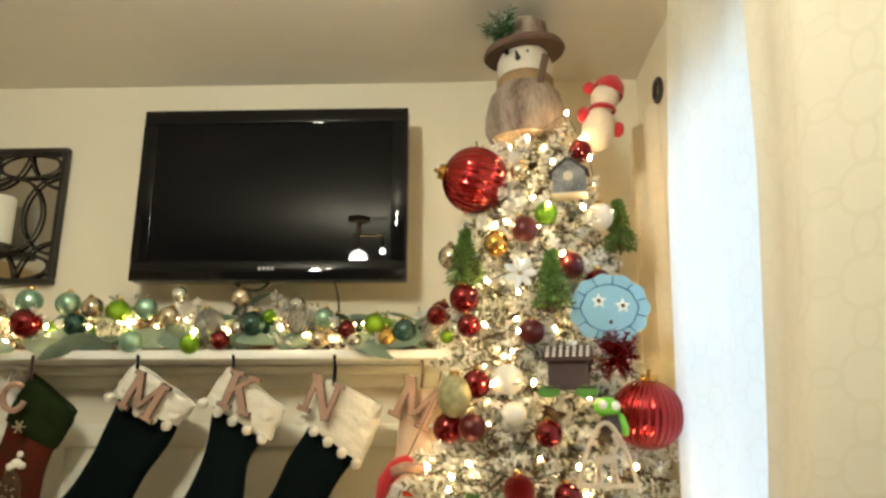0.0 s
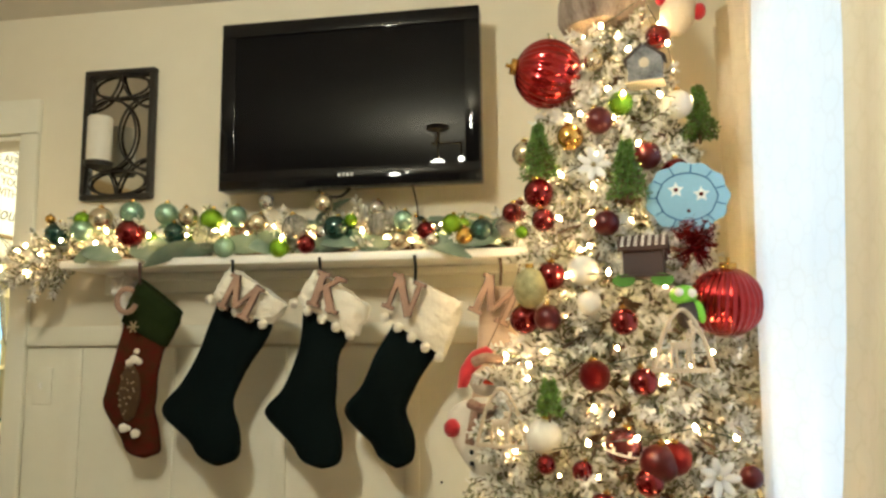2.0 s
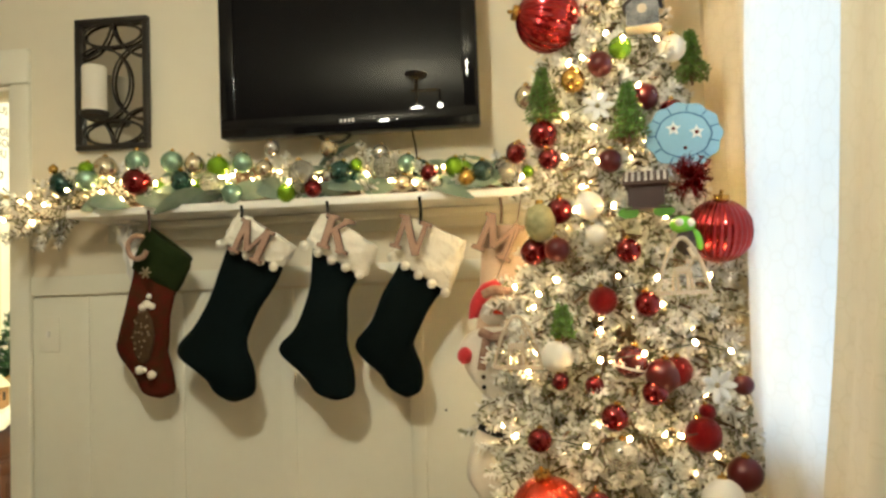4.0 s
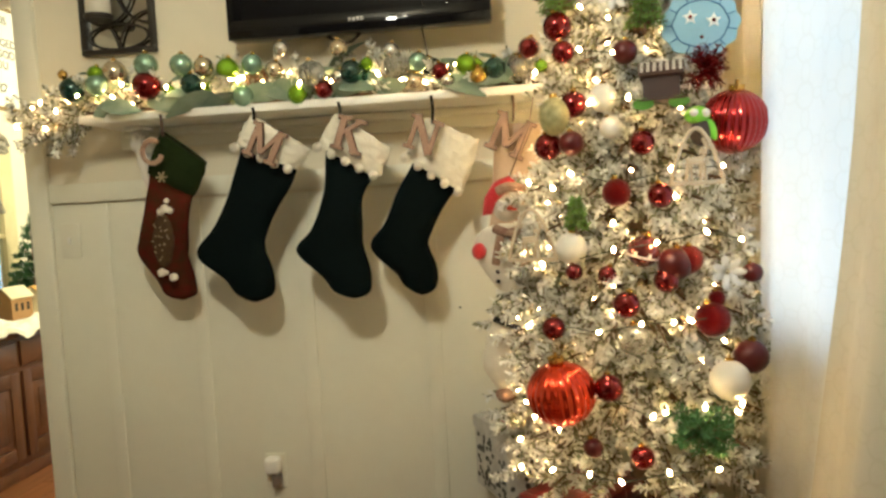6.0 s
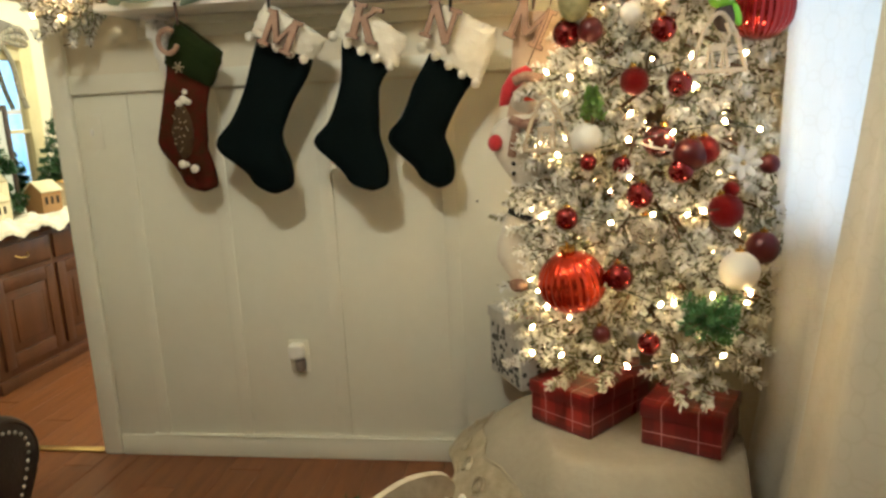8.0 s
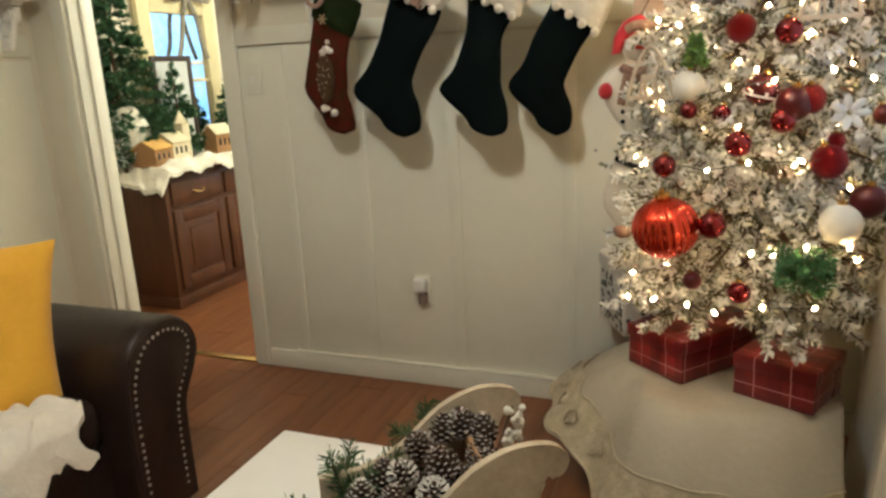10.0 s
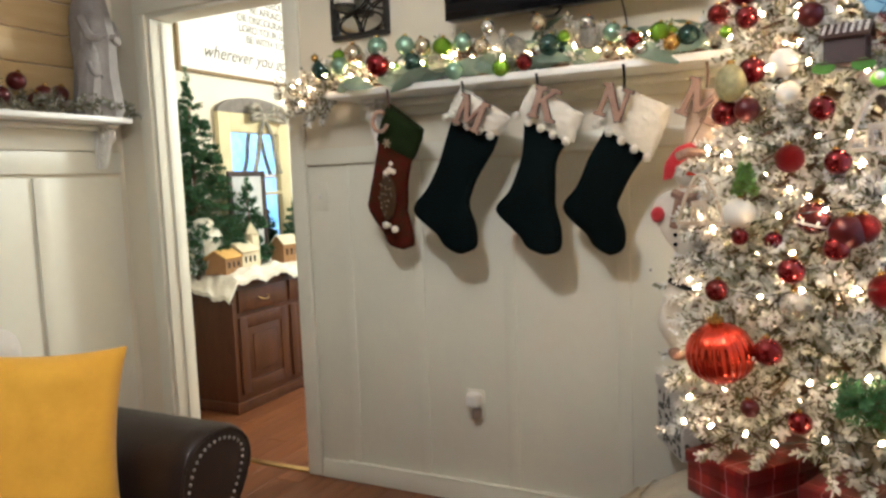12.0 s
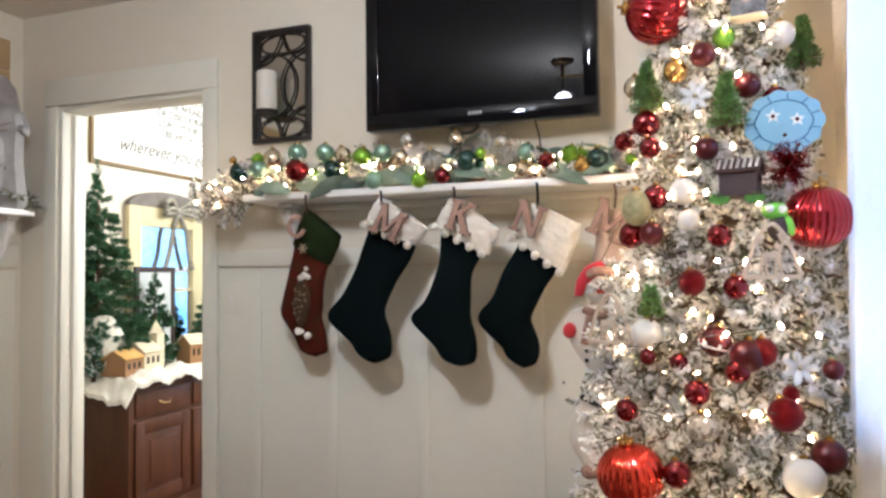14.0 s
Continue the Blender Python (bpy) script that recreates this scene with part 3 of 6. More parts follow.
def raw_part(name, data, mats, parent, label=""):
    me = bpy.data.meshes.new(name)
    me.from_pydata(*[data[0], [], data[1]])
    for m in mats:
        me.materials.append(m)
    me.polygons.foreach_set("material_index", data[2])
    ob = new(name, me)
    ob.parent = parent
    if label:
        ob["label"] = label
    return ob


def tree_radius(z):
    pts = ((0.42, 0.30), (0.60, 0.355), (0.90, 0.355), (1.04, 0.335), (1.32, 0.265), (1.6, 0.20), (1.82, 0.155), (2.05, 0.08), (2.14, 0.04))
    for (za, ra), (zb, rb) in zip(pts, pts[1:]):
        if z <= zb:
            return ra + (rb - ra) * max(0.0, (z - za) / (zb - za))
    return 0.04


rnd = random.Random(11)
seeds, limbs = [], []
tree = thing("christmas_tree", "slim artificial christmas tree flocked white, lit and decorated", "christmas tree", at=(0, 0, 0))
z = 0.58
while z < 2.12:
    r = tree_radius(z)
    count = max(6, int(r * 50))
    for i in range(count):
        q = 2 * math.pi * (i + rnd.uniform(0.1, 0.9)) / count
        out = Vector((math.cos(q), math.sin(q), 0))
        rr = r * rnd.uniform(0.80, 1.06)
        tip = Vector((TREE_X, TREE_Y, z + rnd.uniform(-0.03, 0.03))) + out * rr
        if tip.x > 2.215 or tip.y > -0.03:
            continue
        if tip.x < 1.745 and 1.32 < tip.z < 1.50 and tip.y > -0.52:
            continue
        root = Vector((TREE_X, TREE_Y, z + 0.05 + 0.10 * r))
        limbs.append((root, tip))
        way = (tip - root).normalized() + Vector((0, 0, -0.12))
        side = out.cross(Vector((0, 0, 1)))
        seeds.append((tip - out * 0.05, way, rnd.uniform(0.075, 0.11)))
        for s in (-1, 1):
            seeds.append((tip - out * rnd.uniform(0.04, 0.09), out * 0.8 + side * s * rnd.uniform(0.5, 1.0) + Vector((0, 0, rnd.uniform(-0.35, 0.3))), rnd.uniform(0.06, 0.10)))
        seeds.append((tip - out * rnd.uniform(0.07, 0.13), out + side * rnd.uniform(-1, 1) + Vector((0, 0, rnd.uniform(-0.9, 0.9))), rnd.uniform(0.06, 0.09)))
        for inner in range(2 if r > 0.12 else 0):
            seeds.append((root.lerp(tip, rnd.uniform(0.25, 0.7)), out + side * rnd.uniform(-1, 1) + Vector((0, 0, rnd.uniform(-0.8, 0.8))), 0.10))
    z += 0.043
crown = raw_part("crown", sprigs(seeds, rnd, 0.67, 44, 0.024, 0.0060), (FLOCK, NEEDLE, TWIG), tree, "snow-flocked green needled branches")
lv, lf, ls = [], [], []
for root, tip in limbs:
    d = (tip - root).normalized()
    a = d.orthogonal().normalized()
    b = d.cross(a)
    k = len(lv)
    for c, rad in ((root, 0.006), (tip, 0.003)):
        lv += [c + a * rad, c + b * rad, c - (a + b) * rad]
    for i in range(3):
        lf.append((k + i, k + (i + 1) % 3, k + 3 + (i + 1) % 3, k + 3 + i))
        ls.append(0)
raw_part("limb", (lv, lf, ls), (TWIG,), tree)
tr_bm = lathe([(0, 0.36), (0.028, 0.36), (0.026, 1.2), (0.014, 2.05), (0, 2.12)], 10)
part("trunk", tr_bm, TWIG, tree).location = (TREE_X, TREE_Y, 0)

# ---- string lights ----
GLOW = surface("warm_bulb", (1.0, 0.62, 0.24), None, 4, 0.4, glow=215.0)
WIRE = surface("green_wire", (0.03, 0.05, 0.03), None, 20, 0.5)
BULB = mesh_of("bulb", lathe([(0, -0.005), (0.0028, -0.003), (0.0040, 0.001), (0.0030, 0.005), (0, 0.009)], 8), GLOW)


def light_string(label, points, parent_name="string_lights"):
    t = thing(parent_name, label, "string lights")
    part("wire", tube(points, 0.0012, 4), WIRE, t)
    for p in points:
        ob = new("bulb", BULB)
        ob.parent, ob.location = t, p
        ob.rotation_euler = (rnd.uniform(-1, 1), rnd.uniform(-1, 1), 0)
    return t


pts, q = [], 2.6
z = 0.60
while z < 2.10:
    r = tree_radius(z) + rnd.uniform(-0.05, -0.02) + 0.098 * max(0.0, -math.sin(q)) ** 0.7
    q += 0.092 / max(r, 0.12) * rnd.uniform(0.8, 1.2)
    p = Vector((TREE_X + r * math.cos(q), TREE_Y + r * math.sin(q), z + rnd.uniform(-0.025, 0.025)))
    z += 0.0070 * 0.42 / max(r + 0.10, 0.2)
    if p.x < 2.11 and (p - Vector((2.051, -0.62, 1.579))).length > 0.13 and p.y < -0.06 and not (p.x < 1.66 and p.y > -0.47):
        pts.append(p)
light_string("warm white lights strung through the tree branches", pts)
# Extra string added inside the crown to make it and the corner glow warm.
deep, q, z = [], 0.9, 0.64
while z < 2.0:
    r = tree_radius(z) * rnd.uniform(0.45, 0.85)
    q += 0.13 / max(r, 0.1)
    z += 0.0065 * 0.42 / max(tree_radius(z) + 0.10, 0.2)
    p = Vector((TREE_X + r * math.cos(q), TREE_Y + r * math.sin(q), z + rnd.uniform(-0.03, 0.03)))
    if p.x < 2.15 and -0.75 < p.y < -0.10:
        deep.append(p)
light_string("warm white lights deep inside the tree", deep)

# ---- baubles ----
SHINY = {
    "red": surface("red_glass", (0.17, 0.005, 0.005), (0.12, 0.003, 0.004), 4, 0.16, 0.7, coat=0.4),
    "big_red": surface("big_red_foil", (0.34, 0.010, 0.010), (0.26, 0.008, 0.008), 4, 0.18, 0.75, coat=0.4),
    "matt_red": surface("matt_red", (0.075, 0.004, 0.005), (0.055, 0.003, 0.004), 5, 0.32, 0.3),
    "glitter_red": surface("red_glitter", (0.26, 0.006, 0.008), (0.12, 0.003, 0.005), 90, 0.28, 0.8, bump=1.0, bump_scale=700),
    "orange_red": surface("orange_red_foil", (0.72, 0.055, 0.012), (0.60, 0.04, 0.010), 5, 0.18, 0.85, coat=0.5),
    "white": surface("pearl_white", (0.80, 0.76, 0.68), (0.72, 0.68, 0.60), 30, 0.5, bump=0.4, bump_scale=240),
    "champagne": surface("champagne_foil", (0.66, 0.58, 0.42), (0.55, 0.48, 0.34), 6, 0.2, 0.85),
    "gold": surface("gold_foil", (0.66, 0.42, 0.10), (0.5, 0.3, 0.07), 6, 0.2, 0.9),
    "silver": surface("silver_foil", (0.60, 0.60, 0.56), (0.5, 0.5, 0.47), 6, 0.18, 0.9),
    "mint": surface("mint_foil", (0.34, 0.50, 0.38), (0.26, 0.42, 0.31), 6, 0.24, 0.7),
    "lime": surface("lime_foil", (0.26, 0.46, 0.02), (0.18, 0.36, 0.015), 20, 0.22, 0.7, bump=0.3, bump_scale=300),
    "dark_green": surface("dark_green_glass", (0.012, 0.055, 0.042), (0.01, 0.04, 0.03), 4, 0.18, 0.4, coat=0.5),
    "brown": surface("brown_glass", (0.14, 0.03, 0.025), (0.10, 0.02, 0.018), 4, 0.16, 0.5, coat=0.5),
    "clear": surface("clear_glass", (0.92, 0.92, 0.88), None, 4, 0.05, clear=0.9),
}
WORDS = {"big_red": "ribbed red", "red": "shiny red", "matt_red": "matt dark red", "glitter_red": "glittered red", "orange_red": "ribbed orange-red", "white": "pearl white", "champagne": "champagne coloured",
         "gold": "shiny gold", "silver": "silver", "mint": "mint green", "lime": "lime green", "dark_green": "dark green", "brown": "dark brown", "clear": "clear glass"}
CAP = mesh_of("cap", lathe([(0.24, 0.955), (0.25, 0.97), (0.24, 1.13), (0.06, 1.15), (0.06, 1.28), (0, 1.29)], 12), SHINY["gold"])
BALLS = {}


def bauble(kind, x, y, z, r, ribs=0, squash=1.0, place="on the flocked tree", group="baubles on the tree"):
    key = (kind, ribs, squash)
    if key not in BALLS:
        BALLS[key] = mesh_of("ball", ball(1.0, ribs * 6 if ribs else 28, squash, ribs, 0.022 if ribs else 0.0), SHINY[kind])
    if group == "baubles on the tree" and r < 0.05:
        y += 0.02
    size = "large " if r > 0.05 else "small " if r < 0.026 else ""
    t = thing("bauble", f"{size}{WORDS[kind]} christmas bauble hanging {place}", "christmas ornament", group, at=(x, y, z))
    t.rotation_euler = (rnd.uniform(-0.25, 0.25), rnd.uniform(-0.25, 0.25), rnd.uniform(0, 6))
    t.scale = (r, r, r)
    for nm, me in (("ball", BALLS[key]), ("cap", CAP)):
        ob = new(nm, me)
        ob.parent = t
    return t


for k, row in enumerate([(1.887, -0.578, 1.765, 0.03), (1.753, -0.537, 1.618, 0.034), (1.762, -0.569, 1.553, 0.026), (1.89, -0.632, 1.531, 0.027), (1.776, -0.62, 1.427, 0.03), (1.718, -0.6, 1.339, 0.032), (1.767, -0.639, 1.34, 0.028), (1.912, -0.685, 1.329, 0.027), (1.688, -0.435, 1.595, 0.025), (1.958, -0.745, 1.074, 0.035), (1.857, -0.754, 0.995, 0.028), (1.708, -0.705, 0.942, 0.026), (2.106, -0.738, 0.876, 0.035), (1.814, -0.763, 0.823, 0.03), (1.939, -0.753, 1.042, 0.026), (2.125, -0.7, 1.045, 0.021), (1.941, -0.712, 1.216, 0.027), (2.036, -0.462, 1.993, 0.029), (1.982, -0.594, 1.678, 0.03), (2.041, -0.581, 1.643, 0.03), (1.875, -0.775, 0.68, 0.025), (1.778, -0.75, 0.693, 0.021), (1.756, -0.706, 1.062, 0.019), (1.823, -0.733, 1.056, 0.02)]):
    bauble("matt_red" if k % 3 == 0 else "red", *row)
for row in [(1.987, -0.738, 1.082, 0.03), (2.027, -0.757, 0.959, 0.035), (2.039, -0.745, 1.0, 0.017), (1.852, -0.701, 1.227, 0.03)]:
    bauble("glitter_red", *row)
for row in [(2.062, -0.523, 1.808, 0.032), (1.753, -0.692, 1.113, 0.034), (2.058, -0.757, 0.832, 0.041), (1.839, -0.643, 1.434, 0.031), (1.849, -0.666, 1.367, 0.024)]:
    bauble("white", *row)
for kind, row in zip(("gold", "champagne", "champagne", "clear", "lime", "lime"), [(1.825, -0.561, 1.736, 0.029), (1.722, -0.437, 1.736, 0.031), (1.884, -0.526, 1.92, 0.022), (1.867, -0.769, 0.925, 0.033), (1.935, -0.572, 1.802, 0.027), (1.713, -0.522, 1.535, 0.015)]):
    bauble(kind, *row)
b1, b2, b3, b4 = [(1.781, -0.441, 1.921, 0.08), (2.113, -0.618, 1.366, 0.069), (1.717, -0.717, 0.808, 0.072), (1.897, -0.739, 1.103, 0.034)]
big_ribbed = bauble("big_red", *b1, 24)
big_ribbed.rotation_euler = (radians(12), radians(-78), 0)
bauble("big_red", b2[0], b2[1], b2[2], b2[3], 30)
low_ribbed = bauble("orange_red", *b3, 26, 0.96)
low_ribbed.rotation_euler = (0.1, -0.12, 0)
bb = bauble("brown", *b4)
band = part("band", lathe([(0.925, -0.40), (0.955, -0.40), (0.985, -0.28), (0.955, -0.28)], 32), WHITE, bb, "white painted snow band")
for q in range(7):
    part("painted_house", box(0.90, 0.99, -0.09, 0.09, -0.27, -0.05, bm=None), WHITE, bb).rotation_euler = (0, 0, q * 0.9)

# ---- bottle-brush trees and other ornaments ----
GLITGREEN = surface("green_glitter", (0.07, 0.17, 0.03), (0.18, 0.29, 0.06), 120, 0.35, 0.3, vary=0.4)


def bottle_tree(x, y, z, h, r, name="bottle_brush_tree", label="green glittered bottle-brush tree ornament on the flocked tree", mats=None):
    rn = random.Random(int(x * 1000 + z * 100))
    t = thing(name, label, "christmas ornament" if name.startswith("bottle") else "small tree", at=(x, y, z))
    sd = []
    n = int(26 + h * 180)
    for k in range(n):
        f = k / n
        for j in range(5):
            q = rn.uniform(0, 6.283)
            rr = r * (1 - f) + 0.006
            sd.append((Vector((0, 0, h * f)), Vector((math.cos(q), math.sin(q), -0.15)) , rr))
    raw_part("needles", sprigs(sd, rn, 0.0, 9, 0.012, 0.003), mats or (FLOCK, GLITGREEN, TWIG), t)
    part("stem", tube([(0, 0, -0.02), (0, 0, h)], 0.003, 6), TWIG, t)
    return t


for x, y, z, r in [(1.755, -0.507, 1.714, 0.047), (1.934, -0.61, 1.643, 0.044), (2.112, -0.462, 1.799, 0.045), (1.765, -0.677, 1.188, 0.023)]:
    bottle_tree(x, y - 0.01, z - r * 1.2, r * 2.5, r * 0.85)

FELTBLUE = surface("light_blue_felt", (0.31, 0.52, 0.64), (0.27, 0.46, 0.58), 12, 0.9, bump=0.3, bump_scale=260)
INKBLUE = surface("blue_ink", (0.04, 0.12, 0.30), None, 20, 0.8)
dx, dy, dz, dr = (2.051, -0.595, 1.579, 0.082)
disc = thing("felt_disc_ornament", "round light blue felt ornament with white stars", "christmas ornament", at=(dx, dy - 0.02, dz), turn=-4)


def scallop(r, n=11, lobes=0.035, y0=0.0, y1=0.006):
    bm = bmesh.new()
    rim = [[bm.verts.new((r * (1 + lobes * math.cos(n * q)) * math.cos(q), yy, 0.88 * r * (1 + lobes * math.cos(n * q)) * math.sin(q))) for q in (2 * math.pi * k / 88 for k in range(88))] for yy in (y0, y1)]
    bm.faces.new(rim[0])
    bm.faces.new(rim[1])
    for k in range(88):
        bm.faces.new((rim[0][k], rim[0][(k + 1) % 88], rim[1][(k + 1) % 88], rim[1][k]))
    return bm


def star_bm(r, y=-0.003, thick=0.003, inner=0.48):
    bm = bmesh.new()
    rim = [[bm.verts.new(((r if k % 2 == 0 else r * inner) * math.sin(math.pi * k / 5), yy, (r if k % 2 == 0 else r * inner) * math.cos(math.pi * k / 5))) for k in range(10)] for yy in (y, y + thick)]
    bm.faces.new(rim[0])
    bm.faces.new(rim[1])
    for k in range(10):
        bm.faces.new((rim[0][k], rim[0][(k + 1) % 10], rim[1][(k + 1) % 10], rim[1][k]))
    return bm


part("face", scallop(dr * 0.98), FELTBLUE, disc)
part("outline", tube([(dr * 0.70 * (1 + 0.03 * math.cos(8 * q)) * math.cos(q), -0.001, 0.60 * dr * math.sin(q)) for q in (2 * math.pi * k / 40 for k in range(40))], 0.0013, 5, closed=True), INKBLUE, disc)
for k in range(11):
    q = 2 * math.pi * (k + 0.5) / 11
    part("stitch", tube([(dr * 0.71 * math.cos(q), -0.001, 0.62 * dr * math.sin(q)), (dr * 0.93 * math.cos(q), -0.001, 0.81 * dr * math.sin(q))], 0.0012, 5), INKBLUE, disc)
for sx, sz in ((-0.26, 0.18), (0.33, 0.05)):
    s = part("star", star_bm(dr * 0.20), WHITE, disc, "white felt star")
    s.location = (sx * dr, 0, sz * dr)
    part("button", lathe([(0, 0), (0.0045, 0), (0.004, 0.002), (0, 0.003)], 10), SHINY["red"], s, "red button").matrix_basis = pose(0, -0.003, 0, 90, 0, 0)
part("nose", lathe([(0, 0), (0.004, 0), (0.0035, 0.002), (0, 0.003)], 10), SHINY["red"], disc, "red button").matrix_basis = pose(0.02 * dr, 0, -0.35 * dr, 90, 0, 0)

GINGER = surface("chocolate_brown", (0.045, 0.017, 0.012), (0.03, 0.011, 0.008), 20, 0.5, bump=0.2)
ICING = surface("white_icing", (0.82, 0.80, 0.76), None, 20, 0.5)


def house_ornament(x, y, z, w, name, label, wall_m, roof_m, trim_m, turn=0):
    """A little gabled house; its front looks to -y."""
    t = thing(name, label, "christmas ornament", at=(x, y, z), turn=turn)
    bm = bmesh.new()
    pr = [(-w, -w), (w, -w), (w, w * 0.4), (0, w * 1.25), (-w, w * 0.4)]
    a = [bm.verts.new((px, -w * 0.6, pz)) for px, pz in pr]
    b = [bm.verts.new((px, w * 0.6, pz)) for px, pz in pr]
    bm.faces.new(a)
    bm.faces.new(b)
    for k in range(5):
        bm.faces.new((a[k], a[(k + 1) % 5], b[(k + 1) % 5], b[k]))
    part("wall", bm, wall_m, t, smooth=False)
    for s in (-1, 1):
        rf = box(-0.0, w * 1.55, -w * 0.75, w * 0.75, 0, w * 0.12, 0.002)
        part("roof", rf, roof_m, t).matrix_basis = pose(0, 0, w * 1.30, 0, 40, 90 - s * 90)
    part("door", lathe([(0, 0), (w * 0.3, 0), (w * 0.3, w * 0.08), (0, w * 0.08)], 16), trim_m, t).matrix_basis = pose(0, -w * 0.61, w * 0.1, 90, 0, 0)
    part("ledge", box(-w * 1.1, w * 1.1, -w * 0.8, w * 0.7, -w * 1.12, -w * 1.01, 0.001), trim_m, t)
    return t


LIMEDARK = surface("dull_green_felt", (0.10, 0.24, 0.03), (0.07, 0.18, 0.02), 20, 0.8)
gx, gy, gz, gr_ = (1.957, -0.653, 1.463, 0.049)
gh = house_ornament(gx, gy - 0.005, gz - 0.012, 0.040, "chocolate_house_ornament", "dark brown house ornament with white icing roof tiles", GINGER, GINGER, GINGER, 78)
gh.scale = (1.0, 1.55, 0.85)
for i in range(7):
    for j in range(4):
        part("icing_tile", box(-0.0028, 0.0028, -0.0022, 0.0022, 0, 0.002, 0.0008), ICING, gh).matrix_basis = pose(0, 0, 0.052, 0, 0, 180) @ pose(0, 0, 0, 0, 40, 0) @ pose(0.010 + j * 0.0115, -0.025 + i * 0.0083, 0.005, 0, 0, 0)
for i in range(2):
    part("wheel", lathe([(0, -0.005), (0.014, -0.005), (0.014, 0.005), (0, 0.005)], 18), LIMEDARK, gh, "dull green wheel").matrix_basis = pose(-0.036, -0.022 + i * 0.046, -0.052, 0, 90, 0)
hx, hy, hz, hr = (1.991, -0.537, 1.881, 0.05)
HATDARK = surface("dark_felt", (0.05, 0.035, 0.03), None, 14, 0.8)
LASER = surface("pale_cut_wood", (0.55, 0.47, 0.36), (0.46, 0.38, 0.28), 12, 0.7)
GREYWOOD = surface("snowy_grey_wood", (0.03, 0.034, 0.04), (0.30, 0.30, 0.30), 30, 0.7, bump=0.4)
house_ornament(hx, hy - 0.01, hz, 0.036, "birdhouse_ornament", "dark grey wooden birdhouse ornament dusted with snow", GREYWOOD, HATDARK, LASER, -14)
ox, oy, oz, orr = (2.022, -0.661, 1.378, 0.032)
LIMEFELT = surface("lime_plastic", (0.22, 0.60, 0.04), None, 14, 0.5)
owl = solid("owl_ornament", None or merged(merged(merged(merged(ball(0.026, 20, 0.72), ball(0.022, 18, 1.3), pose(0.006, 0, -0.036), 2), ball(0.009, 12), pose(-0.011, -0.021, 0.004), 1), ball(0.009, 12), pose(0.012, -0.021, 0.002), 1), ball(0.009, 12, 2.6), pose(0.027, -0.008, -0.032, 0, -14, 0)),
            [LIMEFELT, ICING, HATDARK], "lime green owl ornament with big white eyes", "christmas ornament")
owl.location = (ox, oy - 0.02, oz)
cx_, cy_, cz_, cr_ = (1.732, -0.594, 1.402, 0.032)
OLIVE = surface("olive_weave", (0.20, 0.19, 0.08), (0.42, 0.38, 0.20), 60, 0.5, 0.3, bump=1.0, bump_scale=220)
cone_o = thing("woven_egg_ornament", "olive and gold woven egg ornament", "christmas ornament", at=(cx_, cy_ - 0.02, cz_))
part("egg", ball(0.034, 24, 1.25), OLIVE, cone_o)
part("cap", lathe([(0.01, 0.04), (0.009, 0.05), (0, 0.051)], 10), SHINY["gold"], cone_o)



def deer_ornament(x, y, z, h, turn):
    """A thin cut-out bell with a standing deer in it."""
    t = thing("cutout_deer_ornament", "pale cut-out wooden bell ornament with a deer", "christmas ornament", at=(x, y, z), turn=turn)
    arch_pts = spline([(px * h, 0, pz * h) for px, pz in ((-0.52, -0.5), (-0.44, -0.2), (-0.30, 0.2), (-0.12, 0.48), (0, 0.55), (0.12, 0.48), (0.30, 0.2), (0.44, -0.2), (0.52, -0.5))], 33)
    part("outline", tube(arch_pts, 0.0045, 6), LASER, t)
    part("base_bar", box(-0.54 * h, 0.54 * h, -0.003, 0.003, -0.55 * h, -0.46 * h, 0.001), LASER, t)
    deer = loft([(-0.22 * h, -0.02 * h), (-0.20 * h, -0.16 * h)], [(0.16 * h, 0.02 * h), (0.14 * h, -0.14 * h)], 0.0, 0.003, 6, 10)
    for a, b in (((-0.19, -0.12), (-0.21, -0.48)), ((-0.13, -0.12), (-0.10, -0.48)), ((0.08, -0.12), (0.07, -0.48)), ((0.13, -0.10), (0.17, -0.48)), ((0.12, -0.04), (0.20, 0.18)), ((0.20, 0.18), (0.30, 0.14)),
                 ((0.20, 0.18), (0.12, 0.36)), ((0.20, 0.20), (0.26, 0.36)), ((0.14, 0.30), (0.20, 0.38))):
        tube([(a[0] * h, 0.0, a[1] * h), (b[0] * h, 0.0, b[1] * h)], 0.0034, 6, bm=deer)
    part("deer", deer, LASER, t)
    for k in (-1, 1):
        part("star", star_bm(0.09 * h, -0.002, 0.003), LASER, t).location = (k * 0.16 * h - 0.06 * h, 0, 0.10 * h + 0.12 * h * (k < 0))
    return t


for (x, y, z, r), turn in zip([(2.012, -0.683, 1.291, 0.041), (1.67, -0.619, 1.142, 0.056)], (6, -20)):
    deer_ornament(x, y - 0.025, z, 0.105, turn)

# white flower clips; the upper one stands in for a bird-like white ornament
PETAL = surface("white_petal", (0.80, 0.80, 0.80), (0.70, 0.71, 0.73), 25, 0.6, through_light=0.2)
